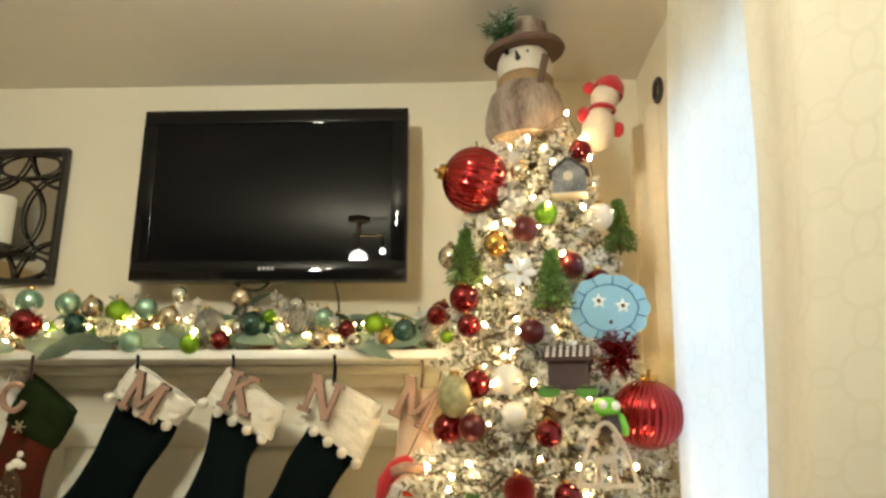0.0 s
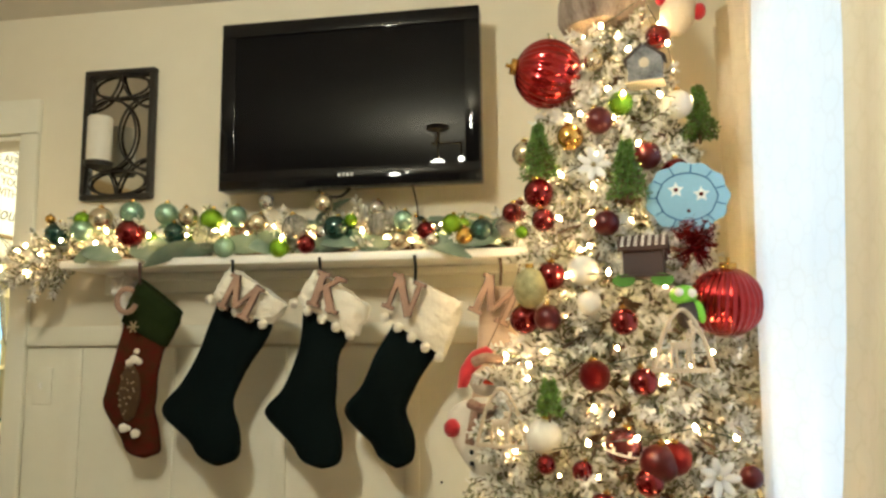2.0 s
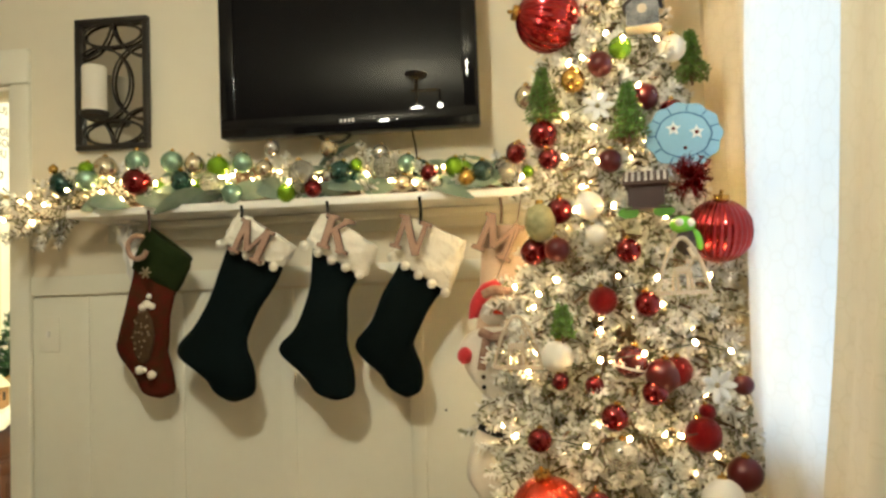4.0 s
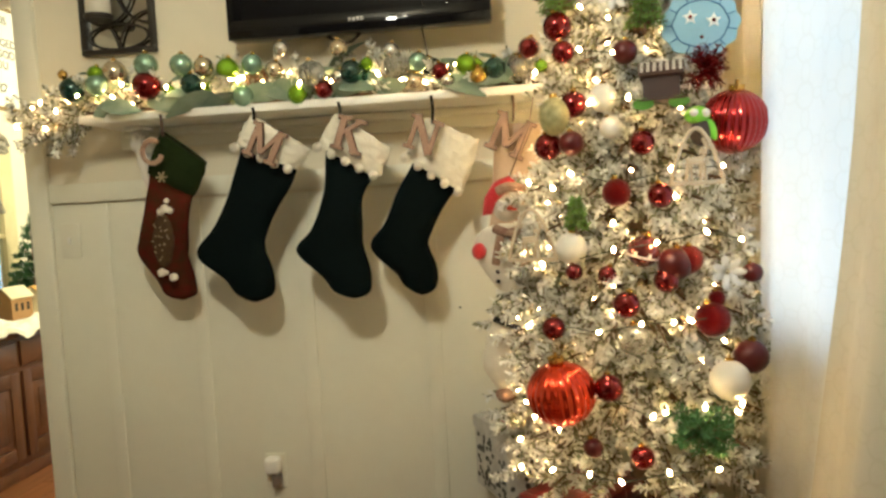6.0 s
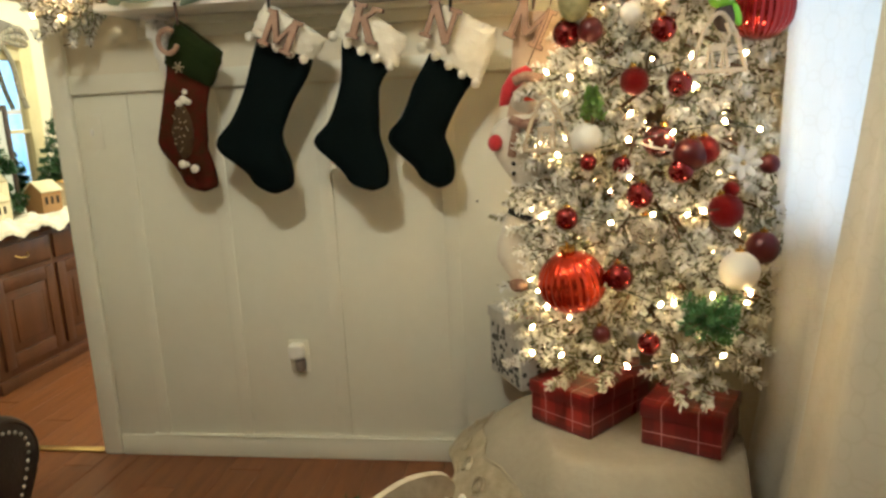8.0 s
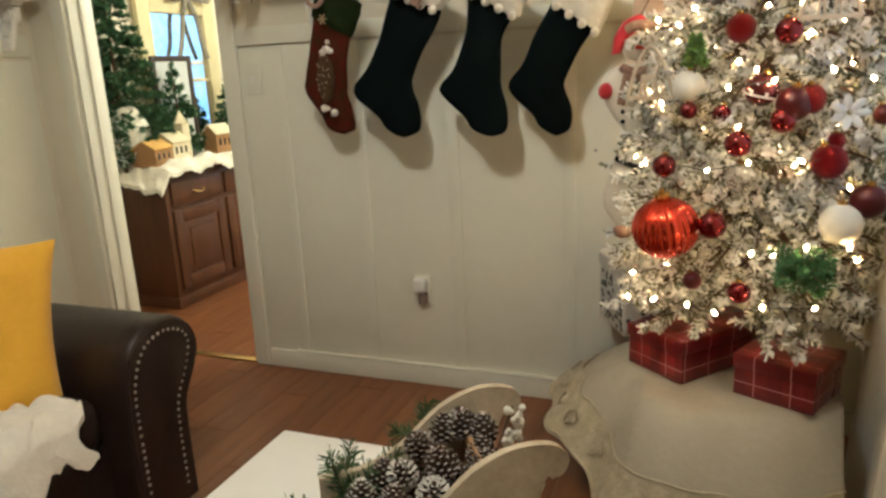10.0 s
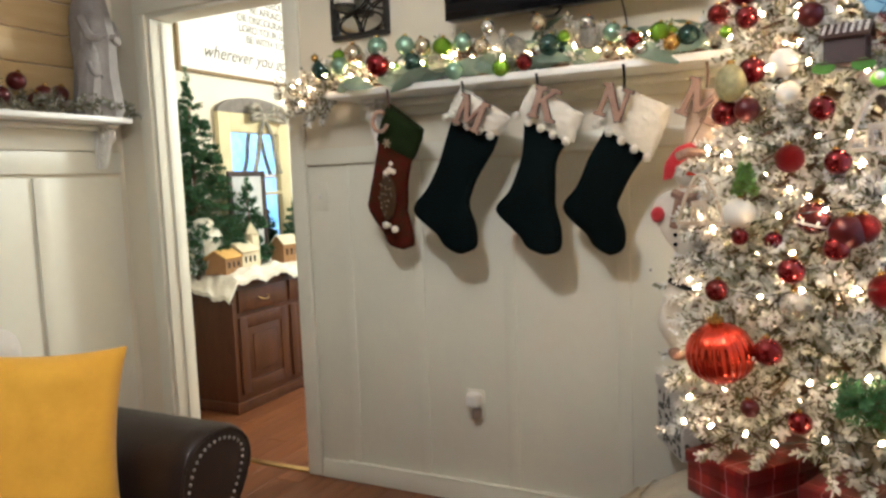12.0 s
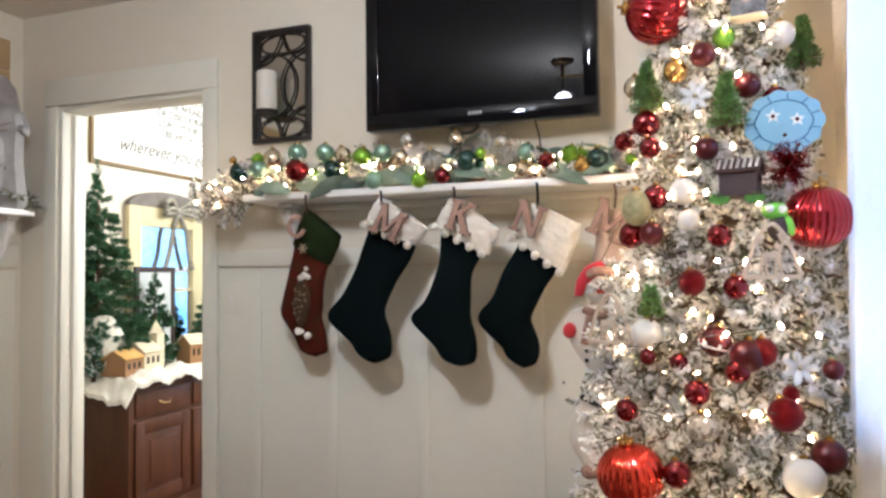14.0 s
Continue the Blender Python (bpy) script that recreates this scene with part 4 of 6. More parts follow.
for (x, y, z, r) in [(2.053, -0.728, 1.057, 0.034), (1.868, -0.597, 1.652, 0.044)]:
    fl = thing("white_flower_clip", "white glittered flower clipped to the branches", "christmas ornament", at=(x, y - 0.03, z))
    for k in range(7):
        pet = ball(0.5, 10, 0.16)
        pet.transform(Matrix.Diagonal((0.034, 0.016, 0.03, 1)))
        part("petal", pet, PETAL, fl).matrix_basis = pose(0, 0, 0, 90, 0, 0) @ pose(0, 0, 0, 0, 0, k * 51.4) @ pose(0.020, 0, 0.004 * (k % 2), 0, -20, 0)
    part("heart", ball(0.006, 10), SHINY["champagne"], fl)

# little plush santa bear high in the tree
PLUSHRED = surface("red_plush", (0.50, 0.02, 0.03), (0.40, 0.015, 0.02), 20, 0.95, bump=0.6, bump_scale=160, sheen=0.3)
PLUSHWHITE = surface("cream_plush", (0.78, 0.68, 0.54), (0.70, 0.58, 0.44), 20, 0.95, bump=0.6, bump_scale=160, sheen=0.3)
px, py, pz, pr_ = (2.095, -0.404, 2.082, 0.072)
plush = ball(0.042, 18, 1.35)
merged(plush, ball(0.036, 18), pose(0.008, -0.004, 0.085))
for m in (pose(-0.042, -0.01, 0.03), pose(0.046, -0.01, 0.0)):
    merged(plush, ball(0.016, 12, 1.3), m, 1)
merged(plush, lathe([(0.040, 0), (0.040, 0.012), (0.034, 0.03), (0.015, 0.05), (0, 0.055)], 18), pose(0.012, 0, 0.098, 0, 18, 0), 1)
merged(plush, ball(0.016, 12), pose(-0.035, -0.005, 0.105), 1)
merged(plush, lathe([(0.030, 0), (0.036, 0.006), (0.030, 0.014)], 18), pose(0.004, 0, 0.046), 1)
pl = solid("plush_doll", plush, [PLUSHWHITE, PLUSHRED], "small cream plush doll with red hat", "plush toy")
pl.matrix_world = pose(px - 0.005, py - 0.01, pz - 0.02, 0, 8, 0)

# red tinsel ball and a dark fir pick
TINSEL = surface("red_tinsel", (0.28, 0.008, 0.008), (0.18, 0.004, 0.006), 60, 0.25, 0.7, vary=0.3)
tx, ty, tz, tr = (2.056, -0.62, 1.478, 0.036)
tin = thing("tinsel_ball", "spiky red tinsel ball on the flocked tree", "christmas ornament", at=(tx, ty - 0.01, tz))
raw_part("tinsel", sprigs([(Vector((0, 0, 0)), Vector((sn.uniform(-1, 1), sn.uniform(-1, 0.4), sn.uniform(-1, 1))), 0.05) for sn in [random.Random(6)] for k in range(60)], random.Random(7), 0.0, 16, 0.012, 0.002), (FLOCK, TINSEL, TINSEL), tin)
kx, ky, kz, kr = (1.991, -0.772, 0.739, 0.044)
fpk = thing("fir_pick", "dark green glittered fir pick low in the tree", "greenery", at=(kx, ky, kz))
raw_part("needles", sprigs([(Vector((0, 0, 0)), Vector((sn.uniform(-1, 1), sn.uniform(-1, 0.1), sn.uniform(-0.6, 0.8))), 0.06) for sn in [random.Random(5)] for k in range(26)], random.Random(9), 0.0, 40, 0.02, 0.004), (FLOCK, FIR, TWIG), fpk)

# ---- snowman tree topper ----
BARK = surface("birch_bark", (0.09, 0.05, 0.032), (0.40, 0.33, 0.27), 22, 0.85, bump=1.0, bump_scale=45, stretch=(1, 1, 0.22))
HATBROWN = surface("brown_felt", (0.14, 0.085, 0.06), (0.10, 0.06, 0.045), 14, 0.9, bump=0.4)
BURLAP = surface("burlap", (0.36, 0.24, 0.12), (0.28, 0.18, 0.09), 60, 0.95, bump=0.9, bump_scale=260)
SNOWCLOTH = surface("white_felt", (0.66, 0.62, 0.54), (0.58, 0.53, 0.45), 14, 0.95, bump=0.4)
top = lathe([(0, 0), (0.092, 0.0), (0.104, 0.03), (0.106, 0.07), (0.090, 0.125), (0.070, 0.15), (0, 0.15)], 28)
roughen(top, 0.004, 18)
merged(top, lathe([(0.066, 0.140), (0.074, 0.150), (0.074, 0.168), (0.066, 0.178), (0.05, 0.175)], 24), None, 1)
merged(top, ball(0.072, 24, 0.95), pose(0, 0, 0.208), 2)
merged(top, lathe([(0, 0.0), (0.104, -0.006), (0.108, 0.0), (0.102, 0.012), (0.064, 0.014), (0.062, 0.075), (0, 0.078)], 28), pose(0, 0, 0.252, 4, -6, 0), 3)
merged(top, lathe([(0.0645, 0.014), (0.067, 0.02), (0.067, 0.07), (0.060, 0.078), (0.04, 0.079)], 28), pose(0, 0, 0.252, 4, -6, 0), 0)
merged(top, box(-0.010, 0.010, -0.004, 0.004, -0.09, 0.02, 0.003), pose(0.042, -0.083, 0.185, 6, 10, 24), 3)
for ex in (-0.030, 0.022):
    merged(top, ball(0.007, 10), pose(ex - 0.02, -0.064, 0.222), 4)
merged(top, tube([(-0.022, -0.066, 0.205), (-0.03, -0.11, 0.200)], 0.008, 8, 0.002), None, 4)
snow = solid("snowman_topper", top, [BARK, BURLAP, SNOWCLOTH, HATBROWN, TVBLACK], "bark-covered snowman figure in a brown hat topping the tree", "tree topper")
snow.matrix_world = pose(1.915, TREE_Y, 2.045, 0, 0, 0)
sv = random.Random(4)
hat_sprig = thing("pine_sprig", "dark green pine sprig tucked in the hat brim", "greenery")
raw_part("needles", sprigs([(Vector((1.862, TREE_Y - 0.055, 2.312)), Vector((sv.uniform(-1, 0.2), sv.uniform(-0.7, 0), sv.uniform(-0.2, 0.7))), 0.065) for k in range(14)], sv, 0.1, 40, 0.022, 0.002), (FLOCK, FIR, TWIG), hat_sprig)

# ---- garland on the shelf ----
gr = random.Random(5)
gseeds = []
for k in range(230):
    x = 0.13 + 1.62 * gr.random()
    drop = max(0.0, 0.36 - x)
    y = gr.uniform(-0.20, -0.05)
    f = Vector((x, y, 1.552 + gr.uniform(0, 0.055) - 0.25 * drop))
    gseeds.append((f, Vector((gr.uniform(-1, 1), gr.uniform(-0.7, 0.3), gr.uniform(-0.15, 0.8))), gr.uniform(0.06, 0.10)))
for k in range(26):
    gseeds.append((Vector((gr.uniform(0.22, 0.36), gr.uniform(-0.22, -0.10), 1.55 - gr.uniform(0, 0.03))), Vector((gr.uniform(-1.2, -0.1), gr.uniform(-0.7, 0.2), gr.uniform(-0.7, 0.3))), gr.uniform(0.08, 0.14)))
garland = thing("garland", "flocked pine garland with eucalyptus leaves along the shelf", "garland")
raw_part("greenery", sprigs(gseeds, gr, 0.62), (FLOCK, NEEDLE, TWIG), garland, "snow-flocked pine sprigs")
part("vine", tube(spline([(0.22, -0.15, 1.535), (0.36, -0.13, 1.555), (0.8, -0.14, 1.556), (1.3, -0.12, 1.556), (1.75, -0.14, 1.556)], 40), 0.007, 6), TWIG, garland)


def leaf_bm(ln, w):
    bm = bmesh.new()
    rows = []
    for i in range(7):
        f = i / 6
        ww = w * math.sin(math.pi * min(0.97, f * 0.92 + 0.05)) ** 0.8
        zz = -0.25 * ln * f * f
        rows.append([bm.verts.new((ln * f, ww * s, zz + abs(s) * ww * 0.25)) for s in (-1, 0, 1)])
    for a, b in zip(rows, rows[1:]):
        for k in (0, 1):
            bm.faces.new((a[k], a[k + 1], b[k + 1], b[k]))
    return bm


LEAVES = [mesh_of("leaf", leaf_bm(l, w), LEAF) for l, w in ((0.12, 0.026), (0.15, 0.031), (0.10, 0.028))]
for k in range(36):
    x = 0.42 + 1.28 * (k + gr.random()) / 36
    ob = new("leaf", LEAVES[k % 3])
    ob.parent = garland
    front = k % 2 == 0
    ob.matrix_basis = pose(x, gr.uniform(-0.255, -0.21) if front else gr.uniform(-0.2, -0.08), 1.556 + gr.uniform(0, 0.02) if front else 1.60 + gr.uniform(0, 0.03), gr.uniform(30, 75) if front else gr.uniform(-30, 60), gr.uniform(-14, 16) if front else gr.uniform(-45, 0), gr.choice((0, 180)) + gr.uniform(-28, 28))
for kind, rows in zip(("dark_green", "lime", "champagne", "mint", "red", "silver", "clear", "gold"), ([(0.36, -0.235, 1.614, 0.036), (0.725, -0.235, 1.604, 0.031), (1.597, -0.235, 1.585, 0.031), (1.196, -0.235, 1.605, 0.033)], [(0.436, -0.235, 1.655, 0.023), (0.836, -0.235, 1.639, 0.032), (1.036, -0.235, 1.553, 0.027), (1.241, -0.235, 1.625, 0.018), (1.517, -0.235, 1.603, 0.028)], [(0.495, -0.235, 1.655, 0.034), (0.766, -0.235, 1.65, 0.029), (1.163, -0.235, 1.673, 0.026), (1.373, -0.235, 1.564, 0.025), (0.974, -0.235, 1.626, 0.027)], [(0.438, -0.235, 1.622, 0.032), (0.699, -0.235, 1.661, 0.032), (0.876, -0.235, 1.56, 0.03), (0.91, -0.235, 1.647, 0.03), (1.386, -0.235, 1.618, 0.028), (0.593, -0.235, 1.668, 0.034)], [(0.59, -0.235, 1.609, 0.041), (1.114, -0.235, 1.561, 0.026), (1.446, -0.235, 1.588, 0.025), (1.692, -0.235, 1.633, 0.03)], [(1.312, -0.235, 1.653, 0.024), (1.464, -0.235, 1.561, 0.022), (0.998, -0.235, 1.684, 0.022)], [(0.821, -0.235, 1.594, 0.036), (1.326, -0.235, 1.612, 0.037), (1.082, -0.235, 1.609, 0.037), (1.664, -0.235, 1.583, 0.026)], [(1.552, -0.235, 1.568, 0.026), (0.334, -0.235, 1.659, 0.014)])):
    for x, y, z, r in rows:
        bauble(kind, x, y, z, r, 16 if kind == "clear" else 0, place="in the shelf garland", group="baubles in the garland")
for k in range(30):
    bauble(gr.choice(("mint", "champagne", "silver", "lime", "champagne", "mint", "dark_green")), 0.40 + 1.30 * (k + gr.random() * 0.7) / 30, gr.uniform(-0.215, -0.13), gr.uniform(1.572, 1.612), gr.uniform(0.019, 0.030), place="in the shelf garland", group="baubles in the garland")
gpts = [Vector((0.16 + 1.56 * (k + gr.random() * 0.8) / 46, gr.uniform(-0.262, -0.175), 1.565 + gr.uniform(-0.008, 0.055))) for k in range(46)]
gpts = [Vector((0.15, -0.2, 1.52)), Vector((0.27, -0.24, 1.505))] + gpts
light_string("warm white lights strung through the shelf garland", gpts)
rattan = thing("twig_ball", "brown twig ball in the shelf garland", "ornament", at=(0.905, -0.19, 1.615))
for k in range(9):
    m = pose(0, 0, 0, gr.uniform(0, 180), gr.uniform(0, 180), 0)
    part("hoop", tube([m @ Vector((0.032 * math.cos(q * 0.3142), 0.032 * math.sin(q * 0.3142), 0)) for q in range(20)], 0.0022, 5, closed=True), TWIG, rattan)

# ---- stockings ----
VELVET = surface("dark_green_velvet", (0.0009, 0.0030, 0.0032), (0.0018, 0.0052, 0.0055), 5, 0.8, bump=0.25, bump_scale=200, spec=0.08)
KNIT = surface("white_fur", (0.82, 0.78, 0.68), (0.74, 0.69, 0.58), 26, 0.95, bump=1.0, bump_scale=110, sheen=0.4)
POM = surface("white_pompon", (0.85, 0.81, 0.72), (0.78, 0.73, 0.63), 60, 0.95, bump=1.0, bump_scale=260)
PINEWOOD = surface("whitewashed_wood", (0.40, 0.26, 0.19), (0.27, 0.16, 0.11), 14, 0.7, bump=0.3, stretch=(1, 5, 1))
WOODEDGE = surface("burnt_wood_edge", (0.10, 0.05, 0.03), None, 14, 0.7)
POMMESH = mesh_of("pompon", roughen(ball(0.0135, 12), 0.0022, 160), POM)


STROKES = {
    "M": [((-0.36, -0.5), (-0.36, 0.5), 0.13), ((0.36, -0.5), (0.36, 0.5), 0.17), ((-0.36, 0.5), (0.0, -0.30), 0.15), ((0.36, 0.5), (0.0, -0.30), 0.09),
          ((-0.52, -0.46), (-0.20, -0.46), 0.08), ((0.18, -0.46), (0.54, -0.46), 0.08), ((-0.52, 0.46), (-0.28, 0.46), 0.08), ((0.28, 0.46), (0.54, 0.46), 0.08)],
    "K": [((-0.24, -0.5), (-0.24, 0.5), 0.18), ((-0.20, -0.02), (0.28, 0.48), 0.10), ((-0.06, 0.12), (0.34, -0.5), 0.18),
          ((-0.42, -0.46), (-0.06, -0.46), 0.08), ((-0.42, 0.46), (-0.06, 0.46), 0.08), ((0.12, 0.46), (0.44, 0.46), 0.08), ((0.16, -0.46), (0.50, -0.46), 0.08)],
    "N": [((-0.32, -0.5), (-0.32, 0.5), 0.11), ((0.32, -0.5), (0.32, 0.5), 0.11), ((-0.34, 0.5), (0.32, -0.5), 0.19),
          ((-0.48, -0.46), (-0.16, -0.46), 0.08), ((-0.50, 0.46), (-0.26, 0.46), 0.08), ((0.16, 0.46), (0.48, 0.46), 0.08)],
}


def letter(text, x, y, z, size, tilt, parent):
    """A cut wooden letter with slab serifs: a pale face on a slightly wider burnt edge."""
    bm = bmesh.new()
    for k, ((ax, az), (bx, bz), w) in enumerate(STROKES[text]):
        a, b = Vector((ax, 0, az)) * size, Vector((bx, 0, bz)) * size
        run = (b - a).normalized()
        side = Vector((run.z, 0, -run.x))
        for slot, grow, y0, y1 in ((1, 0.0022, 0.0, 0.008 + 0.0002 * k), (0, 0.0, -0.0016 - 0.0003 * k, -0.0002)):
            h = side * (w * size / 2 + grow)
            e = run * grow
            ring = [[bm.verts.new(p + Vector((0, yy, 0))) for p in (a - h - e, a + h - e, b + h + e, b - h + e)] for yy in (y0, y1)]
            faces = [bm.faces.new(ring[0]), bm.faces.new(ring[1])]
            for i in range(4):
                faces.append(bm.faces.new((ring[0][i], ring[0][(i + 1) % 4], ring[1][(i + 1) % 4], ring[1][i])))
            for f in faces:
                f.material_index = slot
    ob = part("letter", bm, [PINEWOOD, WOODEDGE], parent, "wooden letter " + text, False)
    ob.matrix_basis = pose(x, y, z, 0, -tilt, 0)
    return ob


def strap(x, z0, z1, y, material, parent):
    part("loop", tube([(x, y, z0), (x + 0.004, y - 0.008, (z0 + z1) / 2), (x, y - 0.004, z1)], 0.0045, 6), material, parent)


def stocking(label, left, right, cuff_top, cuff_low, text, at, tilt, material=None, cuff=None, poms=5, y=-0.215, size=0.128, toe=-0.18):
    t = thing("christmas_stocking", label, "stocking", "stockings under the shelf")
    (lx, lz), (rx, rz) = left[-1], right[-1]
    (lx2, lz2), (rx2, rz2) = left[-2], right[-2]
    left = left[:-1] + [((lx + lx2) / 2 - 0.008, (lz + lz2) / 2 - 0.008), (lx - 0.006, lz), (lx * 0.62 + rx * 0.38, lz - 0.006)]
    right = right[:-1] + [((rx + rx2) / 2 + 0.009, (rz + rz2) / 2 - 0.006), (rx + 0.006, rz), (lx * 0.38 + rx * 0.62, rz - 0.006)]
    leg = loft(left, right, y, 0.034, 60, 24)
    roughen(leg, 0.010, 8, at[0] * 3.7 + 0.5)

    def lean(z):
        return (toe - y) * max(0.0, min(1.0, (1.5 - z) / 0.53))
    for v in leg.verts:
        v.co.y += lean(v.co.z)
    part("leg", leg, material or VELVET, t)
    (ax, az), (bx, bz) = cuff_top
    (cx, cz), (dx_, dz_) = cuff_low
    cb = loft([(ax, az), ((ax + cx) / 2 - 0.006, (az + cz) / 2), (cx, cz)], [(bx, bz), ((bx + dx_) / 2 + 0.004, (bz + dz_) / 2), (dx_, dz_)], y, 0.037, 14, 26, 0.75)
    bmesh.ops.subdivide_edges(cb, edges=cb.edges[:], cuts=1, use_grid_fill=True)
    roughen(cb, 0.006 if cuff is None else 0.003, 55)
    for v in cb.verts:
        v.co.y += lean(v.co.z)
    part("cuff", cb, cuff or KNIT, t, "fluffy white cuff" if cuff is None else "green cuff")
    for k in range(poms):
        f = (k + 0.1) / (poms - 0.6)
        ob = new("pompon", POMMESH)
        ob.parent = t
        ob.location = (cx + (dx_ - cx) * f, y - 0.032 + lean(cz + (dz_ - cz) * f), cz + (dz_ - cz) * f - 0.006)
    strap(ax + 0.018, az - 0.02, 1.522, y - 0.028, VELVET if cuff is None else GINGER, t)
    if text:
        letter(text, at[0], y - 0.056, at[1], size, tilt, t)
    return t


# Outlines traced from the camera's view, rescaled along its rays to each leaning depth.
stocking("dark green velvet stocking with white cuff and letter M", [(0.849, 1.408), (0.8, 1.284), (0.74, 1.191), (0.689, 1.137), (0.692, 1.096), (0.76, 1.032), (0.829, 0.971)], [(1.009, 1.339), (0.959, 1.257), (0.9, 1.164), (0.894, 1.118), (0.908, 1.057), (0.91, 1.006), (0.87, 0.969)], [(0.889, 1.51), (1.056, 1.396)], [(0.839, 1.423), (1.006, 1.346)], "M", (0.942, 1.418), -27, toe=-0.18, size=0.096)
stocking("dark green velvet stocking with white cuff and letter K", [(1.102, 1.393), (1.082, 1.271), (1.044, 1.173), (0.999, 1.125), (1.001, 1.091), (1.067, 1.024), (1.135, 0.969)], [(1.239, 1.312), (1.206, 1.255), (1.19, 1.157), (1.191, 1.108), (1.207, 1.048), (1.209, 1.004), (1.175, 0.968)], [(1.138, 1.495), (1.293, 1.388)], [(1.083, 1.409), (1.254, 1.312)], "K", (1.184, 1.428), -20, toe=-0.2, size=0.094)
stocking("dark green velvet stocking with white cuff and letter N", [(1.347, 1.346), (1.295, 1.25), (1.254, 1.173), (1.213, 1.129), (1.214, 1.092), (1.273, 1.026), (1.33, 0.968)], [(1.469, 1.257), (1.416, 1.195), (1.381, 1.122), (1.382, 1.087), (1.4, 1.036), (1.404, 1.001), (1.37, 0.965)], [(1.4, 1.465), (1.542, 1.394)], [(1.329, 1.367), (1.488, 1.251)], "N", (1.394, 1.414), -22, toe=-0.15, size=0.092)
REDVELVET = surface("red_tapestry", (0.095, 0.009, 0.007), (0.035, 0.022, 0.008), 30, 0.85, bump=0.5, bump_scale=140, spec=0.06)
GREENVELVET = surface("olive_velvet", (0.020, 0.029, 0.009), (0.012, 0.02, 0.006), 8, 0.8, bump=0.3, spec=0.06)
SEQUIN = surface("sequins", (0.50, 0.42, 0.30), (0.28, 0.2, 0.1), 80, 0.3, 0.6, vary=0.3)
# This outline is fitted to the camera's view in the same way.
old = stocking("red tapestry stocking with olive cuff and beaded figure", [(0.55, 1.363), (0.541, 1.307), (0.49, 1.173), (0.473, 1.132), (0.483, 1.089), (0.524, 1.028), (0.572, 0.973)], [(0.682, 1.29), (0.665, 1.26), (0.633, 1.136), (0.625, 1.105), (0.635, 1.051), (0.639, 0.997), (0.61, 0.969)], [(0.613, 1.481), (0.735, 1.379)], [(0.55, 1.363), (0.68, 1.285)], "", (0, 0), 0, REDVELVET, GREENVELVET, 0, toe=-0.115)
part("letter", tube([(0.605 + 0.029 * math.cos(q * 0.36 + 0.9), -0.262, 1.416 + 0.033 * math.sin(q * 0.36 + 0.9)) for q in range(15)], 0.008, 6), PINEWOOD, old, "curved wooden letter")
for k in range(3):
    part("snowflake", box(-0.017, 0.017, -0.0015, 0.0015, -0.0022, 0.0022), SEQUIN, old, "beaded snowflake arm").matrix_basis = pose(0.622, -0.252, 1.343, 0, k * 60, 0)
bead = random.Random(9)
BEAD = mesh_of("bead", ball(0.0028, 8), SEQUIN)
OLDGOLD = surface("tarnished_gold_thread", (0.085, 0.045, 0.012), (0.045, 0.02, 0.008), 60, 0.6, 0.3, bump=0.8, bump_scale=300)
patch = roughen(ball(1.0, 20), 0.08, 3)
patch.transform(Matrix.Diagonal((0.034, 0.012, 0.088, 1)))
part("embroidery", patch, OLDGOLD, old, "dull gold embroidered patch").matrix_basis = pose(0.578, -0.186, 1.165, 7, 6, 0)
for k in range(26):
    q = bead.uniform(0, 6.28)
    ob = new("bead", BEAD)
    ob.parent = old
    rr = bead.uniform(0.0, 1.0) ** 0.5
    ob.location = (0.580 + 0.030 * rr * math.cos(q), -0.200 - 0.07 * 0.08 * rr * math.sin(q), 1.160 + 0.080 * rr * math.sin(q))
for bx, bz, br in ((0.600, 1.252, 0.013), (0.585, 1.243, 0.011), (0.614, 1.246, 0.010), (0.607, 1.275, 0.008), (0.569, 1.061, 0.013), (0.605, 1.046, 0.013), (0.583, 1.060, 0.008)):
    part("tuft", roughen(ball(br, 12), 0.002, 120), POM, old).location = (bx, -0.205 + 0.10 * (1.26 - bz) * 0.55, bz)
fifth = thing("christmas_stocking", "beige stocking with a wooden letter M partly behind tree", "stocking", "stockings under the shelf")
part("leg", roughen(loft([(1.59, 1.44), (1.575, 1.30), (1.56, 1.16), (1.53, 1.06), (1.56, 1.00)], [(1.74, 1.43), (1.72, 1.30), (1.71, 1.16), (1.70, 1.06), (1.66, 0.99)], -0.185, 0.024), 0.003, 12), surface("beige_knit", (0.56, 0.42, 0.31), (0.48, 0.35, 0.25), 12, 0.95, bump=0.7), fifth)
strap(1.64, 1.44, 1.522, -0.20, TWIG, fifth)
letter("M", 1.630, -0.235, 1.401, 0.105, -25, fifth)

# felt santa stocking and small plush stocking beside the tree
PLAID_SCARF = surface("brown_plaid", (0.17, 0.07, 0.05), (0.34, 0.24, 0.17), 45, 0.9, bump=0.5, bump_scale=120)
santa = thing("felt_snowman_ornament", "white felt snowman with red hat and plaid scarf", "christmas ornament")
part("body", roughen(loft([(1.590, 1.165), (1.548, 1.150), (1.527, 1.115), (1.545, 1.055), (1.585, 0.995)], [(1.635, 1.165), (1.668, 1.140), (1.680, 1.10), (1.672, 1.045), (1.635, 0.985)], -0.415, 0.024), 0.002, 20), SNOWCLOTH, santa)
part("head", ball(0.036, 18, 0.95), SNOWCLOTH, santa).location = (1.616, -0.420, 1.203)
